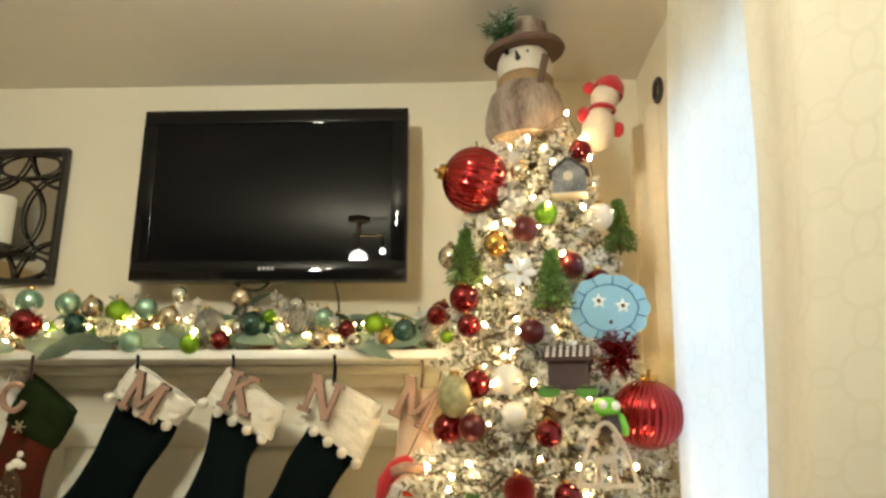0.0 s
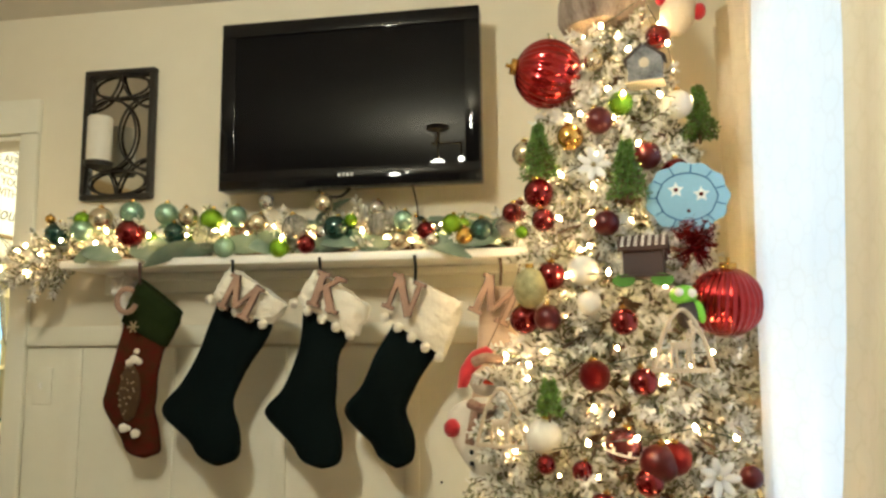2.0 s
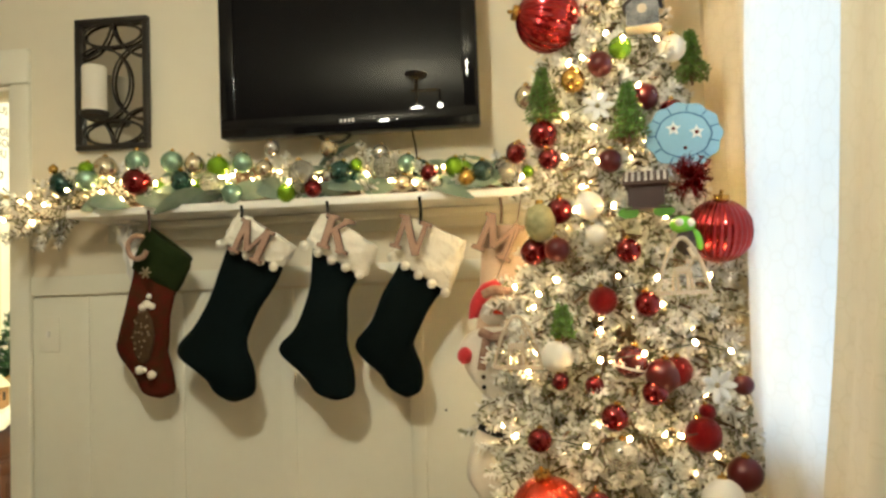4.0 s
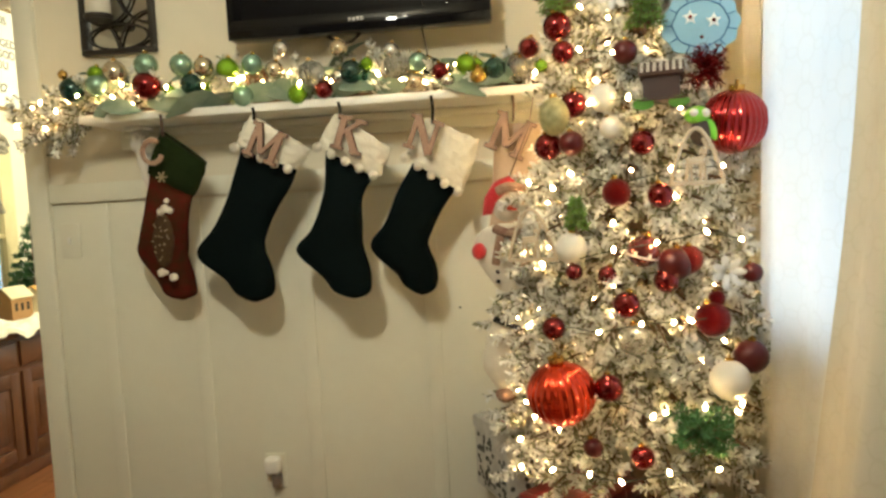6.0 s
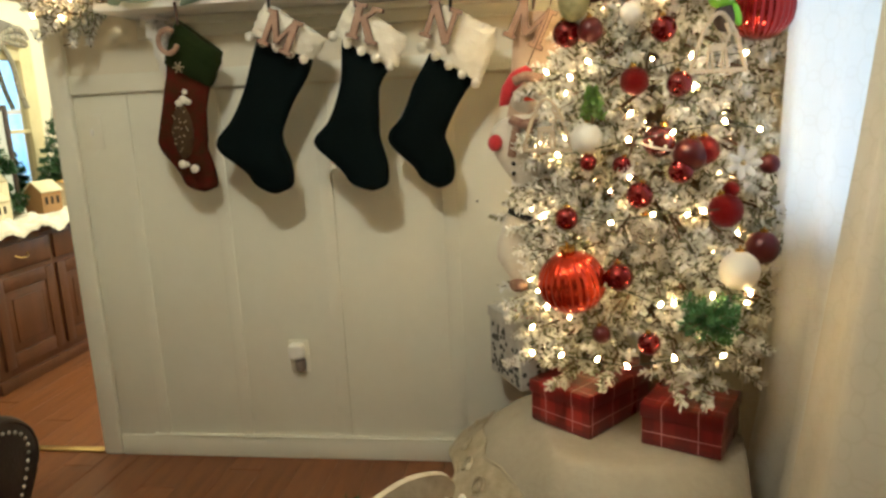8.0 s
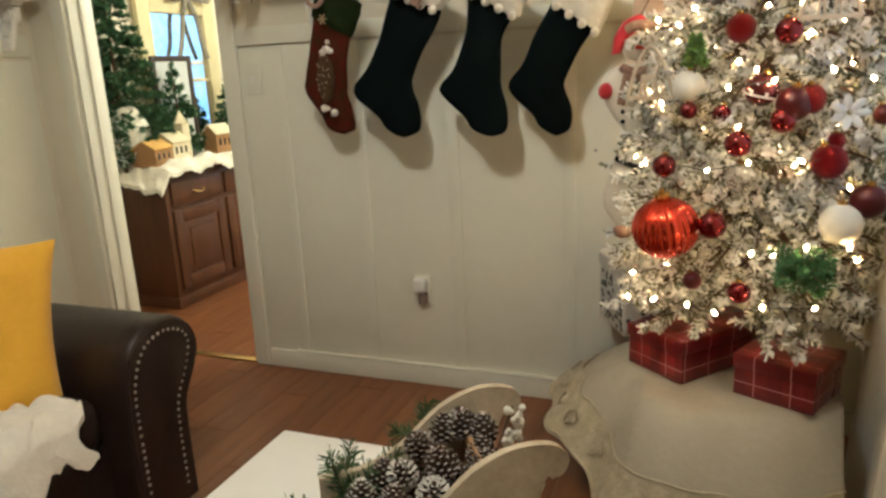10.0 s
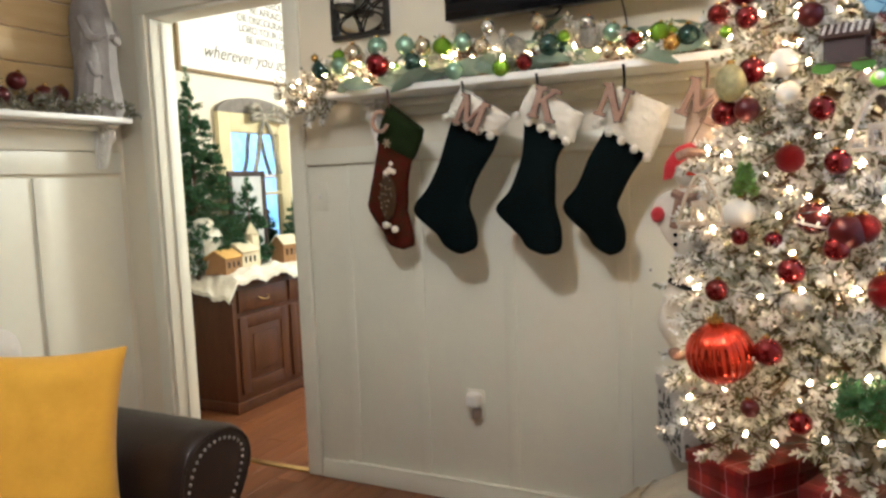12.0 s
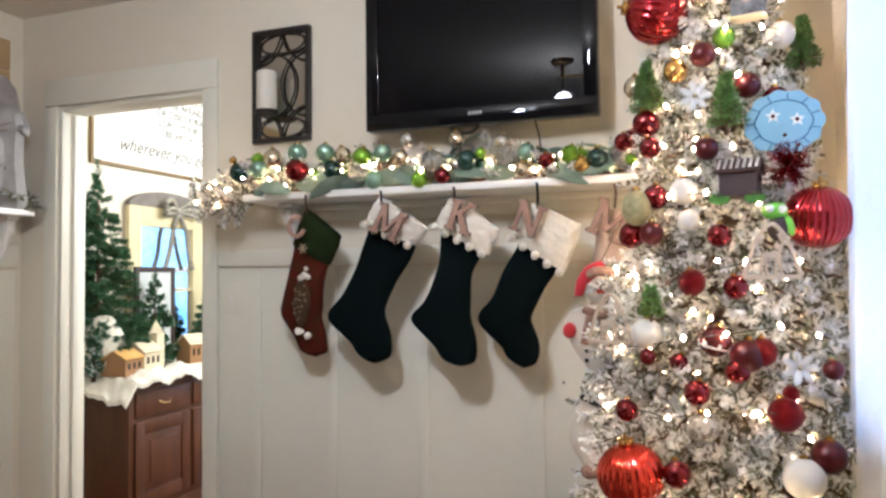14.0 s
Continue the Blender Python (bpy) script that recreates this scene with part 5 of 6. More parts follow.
part("hat", roughen(loft([(1.622, 1.284), (1.590, 1.272), (1.562, 1.235), (1.553, 1.188)], [(1.640, 1.270), (1.622, 1.250), (1.595, 1.222), (1.578, 1.190)], -0.430, 0.018), 0.002, 30), PLUSHRED, santa, "red felt hat")
part("hat_brim", tube(spline([(1.594, -0.444, 1.246), (1.622, -0.452, 1.256), (1.660, -0.440, 1.248)], 8), 0.013, 8), PLAID_SCARF, santa, "brown plaid hat brim")
part("mitten", roughen(ball(0.019, 14, 1.15), 0.002, 40), PLUSHRED, santa, "red mitten").location = (1.541, -0.435, 1.098)
part("scarf", tube(spline([(1.582, -0.438, 1.155), (1.616, -0.452, 1.142), (1.655, -0.440, 1.153)], 8), 0.012, 8), PLAID_SCARF, santa, "brown plaid scarf")
for sx, ang in ((1.598, 12), (1.626, -6)):
    part("scarf_tail", box(-0.011, 0.011, -0.005, 0.005, -0.085, 0.0, 0.004), PLAID_SCARF, santa).matrix_basis = pose(sx, -0.446, 1.145, 4, ang, 0)
for bz in (1.045, 1.02):
    part("button", ball(0.006, 10), TVBLACK, santa).location = (1.585, -0.437, bz)
for ex in (1.604, 1.628):
    part("eye", ball(0.004, 8), TVBLACK, santa).location = (ex, -0.454, 1.214)
part("nose", tube([(1.620, -0.452, 1.203), (1.640, -0.475, 1.199)], 0.007, 8, 0.002), SHINY["orange_red"], santa, "orange carrot nose")
part("loop", tube([(1.625, -0.43, 1.28), (1.68, -0.33, 1.41), (1.70, -0.225, 1.515)], 0.002, 5), TWIG, santa)
sk = thing("skate_ornament", "cream felt boot ornament with dark trim", "christmas ornament")
part("boot", roughen(loft([(1.565, 0.90), (1.535, 0.83), (1.525, 0.76), (1.565, 0.69)], [(1.64, 0.865), (1.62, 0.80), (1.62, 0.75), (1.62, 0.69)], -0.30, 0.022), 0.002, 20), SNOWCLOTH, sk, "cream felt leg")
part("trim", tube([(1.562, -0.318, 0.897), (1.60, -0.325, 0.880), (1.645, -0.318, 0.862)], 0.008, 8), TVBLACK, sk, "dark trim")
part("toe", roughen(ball(0.030, 14, 0.7), 0.003, 40), PLAID_SCARF, sk, "brown plaid toe").location = (1.585, -0.305, 0.680)

# brought forward and shrunk along the camera's line of sight
sk.location, sk.scale = (0.148, -0.13, 0.1115), (0.91, 1, 0.91)

# ---- draped table under the tree ----
CLOTH = surface("champagne_cloth", (0.42, 0.375, 0.29), (0.35, 0.31, 0.235), 7, 0.7, bump=0.5, bump_scale=60)
DARKSTAND = surface("dark_stained_wood", (0.05, 0.028, 0.018), None, 9, 0.5, bump=0.2)
LACE = surface("embroidered_lace", (0.54, 0.47, 0.34), (0.36, 0.30, 0.19), 30, 0.45, 0.2, bump=1.0, bump_scale=70)
stand = thing("round_plant_table", "low round dark wooden table under the tree skirt", "table", at=(1.835, -0.40, 0))
part("top", lathe([(0, 0.335), (0.205, 0.335), (0.21, 0.345), (0.21, 0.36), (0.20, 0.366), (0, 0.366)], 40), DARKSTAND, stand)
part("column", lathe([(0, 0.0005), (0.19, 0.0005), (0.19, 0.02), (0.06, 0.05), (0.05, 0.3345), (0, 0.3345)], 24), DARKSTAND, stand)


def skirt_radii(q):
    """Where the cloth leaves the table and where its hem hangs: wider towards the wall, drawn in at the front corner."""
    front = max(0.0, min(1.0, (q - 3.65) / 0.55))
    front = front * front * (3 - 2 * front)
    return 0.24 + 0.08 * front, 0.485 - 0.04 * math.exp(-((q - 3.83) / 0.30) ** 2) + 0.025 * front, 0.175 + 0.125 * front


def drape(n=128, m=40, s0=0.0, s1=1.0, lift=0.0):
    """The skirt: flat over the box, then falling in soft folds to the floor; s runs from the middle to the hem."""
    bm = bmesh.new()
    rows = []
    for j in range(m + 1):
        s = s0 + (s1 - s0) * j / m
        row = []
        for i in range(n + 1):
            q = math.pi * (0.86 + 0.98 * i / n)
            c, d = math.cos(q), math.sin(q)
            inner, hem, drop = skirt_radii(q)
            fold = math.sin(q * 9 + 0.7) * 0.014 + math.sin(q * 17) * 0.006
            if s < 0.55:
                r, zz = inner * s / 0.55, 0.3725
            else:
                f = (s - 0.55) / 0.45
                r = inner + (hem - inner) * (f ** 0.85) + fold * f
                zz = 0.3725 - drop * (f ** 1.15) + 0.010 * math.sin(q * 5) * f * f + 0.004 * math.sin(q * 23) * f
            x, y = 1.86 + r * c, -0.40 + r * d * 1.0
            row.append(bm.verts.new((min(x, 2.13 - 0.02 * s), min(y, -0.035), max(zz, 0.004) + lift)))
        rows.append(row)
    for a, b in zip(rows, rows[1:]):
        for i in range(n):
            bm.faces.new((a[i], a[i + 1], b[i + 1], b[i]))
    return bm


skirt = thing("tree_skirt", "champagne cloth tree skirt with embroidered lace hem", "tree skirt")
part("cloth", roughen(drape(), 0.006, 7), CLOTH, skirt)
part("lace_border", roughen(drape(128, 12, 0.80, 1.0, 0.005), 0.006, 7), LACE, skirt, "embroidered lace border")
for ss, rr in ((0.795, 0.003), (0.995, 0.004)):
    line = []
    for i in range(100):
        q = math.pi * (0.88 + 0.94 * i / 99)
        f = (ss - 0.55) / 0.45
        inner, hem, drop = skirt_radii(q)
        r = inner + (hem - inner) * f ** 0.85 + (math.sin(q * 9 + 0.7) * 0.014 + math.sin(q * 17) * 0.006) * f
        line.append((min(1.86 + r * math.cos(q), 2.115), min(-0.40 + r * math.sin(q), -0.04), 0.3725 - drop * f ** 1.15 + 0.010 * math.sin(q * 5) * f * f + 0.004 * math.sin(q * 23) * f + 0.006))
    part("cord", tube(line, rr, 6), LACE, skirt, "twisted gold cord")
for k in range(12):
    q = math.pi * (0.90 + 0.92 * k / 11)
    f = 0.80
    curl = [Vector((0.030 * (1 - a * 0.055) * math.cos(a * 0.6), 0.030 * (1 - a * 0.055) * math.sin(a * 0.6), 0)) for a in range(17)]
    inner, hem, drop = skirt_radii(q)
    r = inner + (hem - inner) * (f ** 0.85) + math.sin(q * 9 + 0.7) * 0.014 * f
    ob = part("scroll", tube(curl, 0.004, 5), LACE, skirt)
    out = Vector((math.cos(q), math.sin(q), 0))
    ob.matrix_basis = Matrix.Translation((min(1.86 + r * out.x, 2.10), min(-0.40 + r * out.y, -0.05), 0.3725 - drop * f ** 1.15 + 0.010)) @ (out * 0.9 + Vector((0, 0, 0.75))).to_track_quat("Z", "Y").to_matrix().to_4x4()

# ---- gifts ----


def plaid(name, c1, c2, line, band=(0.10, 0.008, 0.01), size=0.085):
    m = surface(name, c1, c2, 5, 0.28)
    n, l = m.node_tree.nodes, m.node_tree.links
    base = n["Principled BSDF"].inputs["Base Color"].links[0].from_socket
    co, sep = n.new("ShaderNodeTexCoord"), n.new("ShaderNodeSeparateXYZ")
    l.new(co.outputs["Object"], sep.inputs[0])
    cur = base
    for axis, period, shift, width, colour, amount in ((0, size, 0.013, 0.42, band, 0.6), (1, size, 0.03, 0.42, band, 0.6), (2, size, 0.02, 0.42, band, 0.6),
                                                       (0, size, 0.045, 0.03, line, 0.8), (1, size, 0.06, 0.03, line, 0.8), (2, size, 0.052, 0.03, line, 0.8)):
        a, f, w, k = n.new("ShaderNodeMath"), n.new("ShaderNodeMath"), n.new("ShaderNodeMath"), n.new("ShaderNodeMath")
        a.operation, f.operation, w.operation, k.operation = "MULTIPLY_ADD", "FRACT", "LESS_THAN", "MULTIPLY"
        l.new(sep.outputs[axis], a.inputs[0])
        a.inputs[1].default_value, a.inputs[2].default_value = 1 / period, shift / 0.085 + 10
        l.new(a.outputs[0], f.inputs[0])
        l.new(f.outputs[0], w.inputs[0])
        w.inputs[1].default_value = width
        l.new(w.outputs[0], k.inputs[0])
        k.inputs[1].default_value = amount
        mix = n.new("ShaderNodeMix")
        mix.data_type = "RGBA"
        l.new(k.outputs[0], mix.inputs["Factor"])
        l.new(cur, mix.inputs["A"])
        mix.inputs["B"].default_value = (*colour, 1)
        cur = mix.outputs["Result"]
    l.new(cur, n["Principled BSDF"].inputs["Base Color"])
    return m


PLAID = plaid("red_plaid_paper", (0.30, 0.022, 0.02), (0.26, 0.018, 0.018), (0.60, 0.30, 0.28))


def gift(label, x, y, z, w, d, h, turn, material, lid=0.035):
    t = thing("gift_box", label, "gift box", "gifts under the tree", at=(x, y, z), turn=turn)
    part("box", roughen(box(-w / 2, w / 2, -d / 2, d / 2, 0, h - lid * 0.5, 0.003), 0.0006, 20), material, t)
    lid_bm = box(-w / 2 - 0.004, w / 2 + 0.004, -d / 2 - 0.004, d / 2 + 0.004, h - lid, h, 0.003)
    part("lid", lid_bm, material, t)
    return t


gift("red plaid gift box with lid on the tree skirt", 1.787, -0.414, 0.3765, 0.185, 0.315, 0.112, -40, PLAID)
gift("red plaid gift box with lid on the tree skirt", 2.000, -0.568, 0.3765, 0.185, 0.175, 0.105, -26, PLAID)
DOTTED = surface("white_dotted_paper", (0.60, 0.58, 0.55), (0.42, 0.41, 0.39), 28, 0.5)
bagb = gift("white gift box printed with small grey dots", 1.588, -0.180, 0.3765, 0.13, 0.205, 0.21, 29, DOTTED)
gd = random.Random(2)
DOT = mesh_of("dot", lathe([(0, 0), (0.008, 0), (0.008, 0.0008), (0, 0.001)], 6), surface("grey_print", (0.06, 0.06, 0.06), None, 8, 0.6))
for k in range(90):
    ob = new("dot", DOT)
    ob.parent = bagb
    u, v = gd.uniform(-0.055, 0.055), gd.uniform(0.01, 0.158)
    ob.matrix_basis = pose(u, -0.1032, v, 90, 0, 0) if k % 3 == 0 else pose(-0.0657, u * 1.6, v, 0, -90, 0)
part("bow", roughen(ball(0.035, 16, 0.8), 0.004, 40), surface("pink_tissue", (0.72, 0.36, 0.42), None, 10, 0.8), bagb, "pink tissue bow").location = (-0.02, -0.06, 0.226)

# ---- coffee table with sleigh centrepiece ----
ct = thing("coffee_table", "white painted coffee table", "table")
part("tabletop", box(0.988, 1.55, -1.98, -1.190, 0.418, 0.45, 0.004), WHITE, ct)
part("apron", box(1.01, 1.485, -1.935, -1.24, 0.34, 0.4175, 0.003), WHITE, ct)
for lx, ly in ((1.01, -1.28), (1.44, -1.28), (1.01, -1.935), (1.44, -1.935)):
    part("leg", box(lx, lx + 0.045, ly, ly + 0.045, 0.0005, 0.3395, 0.004), WHITE, ct)

DRIFT = surface("worn_cream_wood", (0.56, 0.47, 0.34), (0.34, 0.26, 0.17), 9, 0.75, bump=0.4, bump_scale=50)
RAWWOOD = surface("raw_brown_wood", (0.40, 0.22, 0.08), (0.28, 0.14, 0.05), 9, 0.7, bump=0.3)
sleigh = thing("wooden_sleigh", "worn cream wooden sleigh filled with pine cones", "centrepiece", at=(1.27, -1.50, 0.4505), turn=35)


def runner_bm(h, ln):
    """A sleigh side: low at the back, sweeping up to a scroll."""
    up = [(0, 0.06), (0.08, 0.066), (0.15, 0.10), (0.215, 0.155), (0.28, 0.180), (0.340, 0.176), (0.365, 0.152), (0.358, 0.127), (0.342, 0.121)]
    lo = [(0, 0.0), (0.10, 0.0), (0.20, 0.0), (0.27, 0.004), (0.305, 0.05), (0.322, 0.105), (0.330, 0.125), (0.334, 0.124), (0.338, 0.119)]
    ups, los = spline([(a, 0, b) for a, b in up], 30), spline([(a, 0, b) for a, b in lo], 30)
    bm = bmesh.new()
    rows = [[bm.verts.new(Vector((a.x, yy, a.z))) for a, yy in ((u, -0.007), (u, 0.007), (v, 0.007), (v, -0.007))] for u, v in zip(ups, los)]
    for a, b in zip(rows, rows[1:]):
        for k in range(4):
            bm.faces.new((a[k], a[(k + 1) % 4], b[(k + 1) % 4], b[k]))
    bm.faces.new(rows[0])
    bm.faces.new(rows[-1])
    return bm


part("side", runner_bm(0.2, 0.4), DRIFT, sleigh).location = (0, 0.105, 0)
part("side", runner_bm(0.2, 0.4), DRIFT, sleigh).location = (0.0, -0.105, 0)
part("floor_board", box(0.01, 0.25, -0.097, 0.097, 0.012, 0.022, 0.002), RAWWOOD, sleigh)
part("front_board", box(0.252, 0.262, -0.097, 0.097, 0.024, 0.115, 0.002), RAWWOOD, sleigh, "raw brown wood board")
part("crossbar", box(0.263, 0.275, -0.097, 0.097, 0.02, 0.05, 0.002), RAWWOOD, sleigh)

CONE_D = surface("cone_brown", (0.10, 0.058, 0.034), (0.055, 0.03, 0.018), 30, 0.8, vary=0.2)
FROST = surface("cone_frost", (0.70, 0.66, 0.60), (0.55, 0.5, 0.45), 40, 0.9, vary=0.15)


FROST_DIM = surface("cone_tip", (0.55, 0.51, 0.49), (0.20, 0.15, 0.12), 60, 0.9, vary=0.25)


def pine_cone_mesh(white, tip_m):
    bm = lathe([(0, 0), (0.55, 0.12), (0.62, 0.6), (0.26, 1.4), (0.10, 1.68), (0, 1.75)], 10)
    rn = random.Random(8)
    for ring in range(10):
        f = ring / 10
        r = 0.95 * math.sin(math.pi * (0.22 + 0.78 * f))
        for k in range(8):
            q = 2 * math.pi * (k + 0.5 * (ring % 2)) / 8
            sc_ = bmesh.new()
            bmesh.ops.create_cube(sc_, size=1)
            for v in sc_.verts:
                wide = 1.0 if v.co.x < 0 else 0.75
                v.co = Vector((v.co.x * 0.46, v.co.y * 0.40 * wide * (1 - 0.5 * f), v.co.z * 0.085))
            tip = [fc for fc in sc_.faces if fc.normal.x > 0.9 or (fc.normal.z > 0.9 and rn.random() < white)]
            for fc in tip:
                fc.material_index = 1
            me_m = pose(0, 0, 0.1 + 1.65 * f) @ pose(0, 0, 0, 0, 0, math.degrees(q)) @ pose(r * 0.86, 0, 0, 0, -12 - 42 * f, 0)
            merged(bm, sc_, me_m)
    return mesh_of("cone", bm, [CONE_D, tip_m], False)


CONES = [pine_cone_mesh(0.25, FROST_DIM), pine_cone_mesh(0.9, FROST)]
cr = random.Random(21)
for x, y, z, s, kind in ((1.425, -1.28, 0.555, 0.033, 0), (1.463, -1.29, 0.545, 0.033, 0), (1.394, -1.30, 0.545, 0.032, 0), (1.365, -1.33, 0.535, 0.031, 0), (1.475, -1.33, 0.525, 0.032, 0), (1.500, -1.36, 0.525, 0.031, 0),
                         (1.375, -1.41, 0.525, 0.031, 1), (1.44, -1.46, 0.535, 0.032, 1), (1.225, -1.35, 0.4525, 0.029, 0), (1.375, -1.47, 0.505, 0.030, 0), (1.44, -1.39, 0.54, 0.033, 0), (1.41, -1.36, 0.50, 0.032, 0),
                         (1.32, -1.40, 0.50, 0.030, 0), (1.31, -1.45, 0.49, 0.030, 1), (1.45, -1.34, 0.49, 0.03, 0), (1.38, -1.38, 0.48, 0.03, 0)):
    t = thing("pine_cone", "brown pine cone dusted with white in the sleigh" if kind == 0 else "frosted white pine cone in the sleigh", "pine cone", "pine cones in the sleigh", at=(x, y, z))
    t.rotation_euler, t.scale = (cr.uniform(-0.35, 0.35), cr.uniform(-0.4, 0.4), cr.uniform(0, 6)), (s * 0.84, s * 0.84, s * 0.95)
    ob = new("cone", CONES[kind])
    ob.parent = t
berry = thing("white_berry_pick", "sprig of frosted white berries", "decoration")
for k in range(22):
    part("berry", ball(cr.uniform(0.005, 0.008), 8), POM, berry).location = (1.515 + cr.uniform(-0.012, 0.012) + 0.006 * (k / 22), -1.28 + cr.uniform(-0.012, 0.012), 0.545 + 0.075 * k / 22)
part("stem", tube([(1.47, -1.32, 0.47), (1.517, -1.28, 0.62)], 0.002, 5), TWIG, berry)
pick = thing("fir_pick", "green fir sprigs under the pine cones", "greenery")
raw_part("needles", sprigs([(Vector((1.28 + cr.uniform(-0.03, 0.1), -1.42 + cr.uniform(-0.05, 0.05), 0.465)), Vector((cr.uniform(-1, 0.5), cr.uniform(-1, 0.6), cr.uniform(0, 0.6))), 0.10) for k in range(22)]
                           + [(Vector((1.37, -1.30, 0.53)), Vector((cr.uniform(-1, 0.2), cr.uniform(-0.2, 0.5), cr.uniform(0, 0.4))), 0.07) for k in range(4)], cr, 0.0, 80, 0.030, 0.0024), (FLOCK, surface("soft_green", (0.055, 0.10, 0.03), None, 30, 0.7, vary=0.3), TWIG), pick)

# ---- leather sofa ----
NAIL = surface("steel_nailhead", (0.50, 0.46, 0.40), None, 9, 0.3, 1.0)
sofa = thing("sofa", "dark brown leather sofa with rolled nailhead arms", "sofa")


def rolled_arm(y):
    """An arm along x: a roll over an upright panel, with a scroll front."""
    prof = [(-0.165, 0.02), (-0.168, 0.30), (-0.162, 0.40), (-0.150, 0.47), (-0.122, 0.525), (-0.07, 0.558), (-0.01, 0.567), (0.05, 0.555), (0.100, 0.517), (0.118, 0.47),
            (0.112, 0.425), (0.085, 0.378), (0.052, 0.325), (0.038, 0.26), (0.037, 0.02)]
    pts = spline([(0, b, c) for b, c in prof], 48)
    bm = bmesh.new()
    rows = []
    for x, s in ((-0.90, 1.0), (0.39, 1.0), (0.435, 1.0), (0.448, 0.97), (0.452, 0.90)):
        rows.append([bm.verts.new((x, y + p.y * s, 0.3 + (p.z - 0.3) * (s if p.z > 0.3 else 1.0))) for p in pts])
    for a, b in zip(rows, rows[1:]):
        for k in range(len(pts) - 1):
            bm.faces.new((a[k], a[k + 1], b[k + 1], b[k]))
    bm.faces.new(rows[-1])
    bm.faces.new(rows[0])
    arm = part("arm", bm, LEATHER, sofa)
    nails = spline([(0, y + b, c2) for b, c2 in ((-0.132, 0.06), (-0.134, 0.34), (-0.122, 0.44), (-0.08, 0.508), (-0.01, 0.530), (0.055, 0.510), (0.080, 0.465), (0.055, 0.395), (0.015, 0.325), (0.004, 0.24), (0.004, 0.06))], 500)
    run, kept = 0.02, []
    for p, p2 in zip(nails, nails[1:]):
        run += (p2 - p).length
        if run > 0.0185:
            kept.append(p)
            run = 0.0
    nails = kept
    for p in nails:
        ob = new("nail_head", NAILMESH)
        ob.parent = arm
        ob.matrix_basis = pose(0.4515, p.y, p.z, 0, 90, 0)
    part("welt", tube([(0.449, q.y * 0.93 + y * 0.07, 0.3 + (q.z - 0.3) * (0.95 if q.z > 0.3 else 1)) for q in (Vector((0, y + p.y, p.z)) for p in pts)], 0.0045, 6), LEATHER, arm)
    return arm


NAILMESH = mesh_of("nail_head", lathe([(0.0052, 0), (0.0046, 0.0025), (0.003, 0.004), (0, 0.0046)], 10), NAIL)
for ay in (-0.935, -2.52):
    rolled_arm(ay)
part("base", box(-0.88, 0.36, -2.43, -1.02, 0.06, 0.27, 0.02, seg=3), LEATHER, sofa)
part("back", box(-0.90, -0.62, -2.43, -1.02, 0.10, 0.72, 0.06, seg=4), LEATHER, sofa)
for k in range(2):
    y0 = -2.43 + k * 0.66
    cu = box(-0.61, 0.40, y0, y0 + 0.65, 0.275, 0.42, 0.045, seg=4)
    part("seat_cushion", cu, LEATHER, sofa)
    bc = box(-0.63, -0.42, y0, y0 + 0.65, 0.425, 0.76, 0.06, seg=4)
    part("back_cushion", bc, LEATHER, sofa)
for fx, fy in ((-0.85, -2.5), (0.33, -2.5), (-0.85, -0.95), (0.33, -0.95)):
    part("foot", lathe([(0, 0.0005), (0.03, 0.0005), (0.038, 0.03), (0.03, 0.06), (0, 0.0605)], 14), OAK, sofa).location = (fx, fy, 0)



def pillow_bm(w, h, thick, n=26):
    bm = bmesh.new()
    sides = []
    for s in (-1, 1):
        g = []
        for j in range(n + 1):
            row = []
            for i in range(n + 1):
                u, v = 2 * i / n - 1, 2 * j / n - 1
                puff = ((1 - u ** 4) * (1 - v ** 4)) ** 0.55
                pin = 1 - 0.10 * (1 - (u * u)) * abs(v) ** 3
                pin2 = 1 - 0.10 * (1 - (v * v)) * abs(u) ** 3
                crease = noise.noise(Vector((u * 2.2, v * 2.2, s * 3))) * 0.26 + noise.noise(Vector((u * 6, v * 3.5, s))) * 0.10
                row.append(bm.verts.new((u * w / 2 * pin2, s * thick * puff * (0.85 + crease) , v * h / 2 * pin)))
            g.append(row)
        for j in range(n):
            for i in range(n):
                bm.faces.new((g[j][i], g[j][i + 1], g[j + 1][i + 1], g[j + 1][i]))
        sides.append(g)
    bmesh.ops.remove_doubles(bm, verts=bm.verts[:], dist=0.0006)
    return bm


pil = thing("throw_pillow", "mustard yellow square cotton throw pillow on sofa", "pillow")
part("cover", pillow_bm(0.46, 0.47, 0.075), YELLOW, pil)
pil.matrix_world = pose(0.14, -1.275, 0.60, -15, 8, 60)
thr = thing("throw_blanket", "cream fleece throw crumpled over the sofa seat", "blanket")
tb = bmesh.new()
bmesh.ops.create_grid(tb, x_segments=60, y_segments=40, size=0.5)
for v in tb.verts:
    u, w = v.co.x, v.co.y
    nz = noise.noise(Vector((u * 5, w * 5, 1.0))) * 0.045 + noise.noise(Vector((u * 12, w * 12, 4.0))) * 0.018
    x = 0.33 + u * 0.42 + 0.02 * math.sin(w * 17)
    fall = max(0.0, x - 0.42)
    v.co = Vector((min(x, 0.44 + 0.2 * fall) + 0.05 * nz, -1.43 + w * 0.42 + 0.03 * math.sin(u * 13), 0.428 + abs(nz) - fall * 0.9 + 0.012 * math.cos(u * 9)))
bmesh.ops.solidify(tb, geom=tb.faces[:], thickness=0.012)
part("fleece", tb, CREAM, thr)
roll = thing("throw_blanket", "white blanket draped over the sofa back", "blanket")
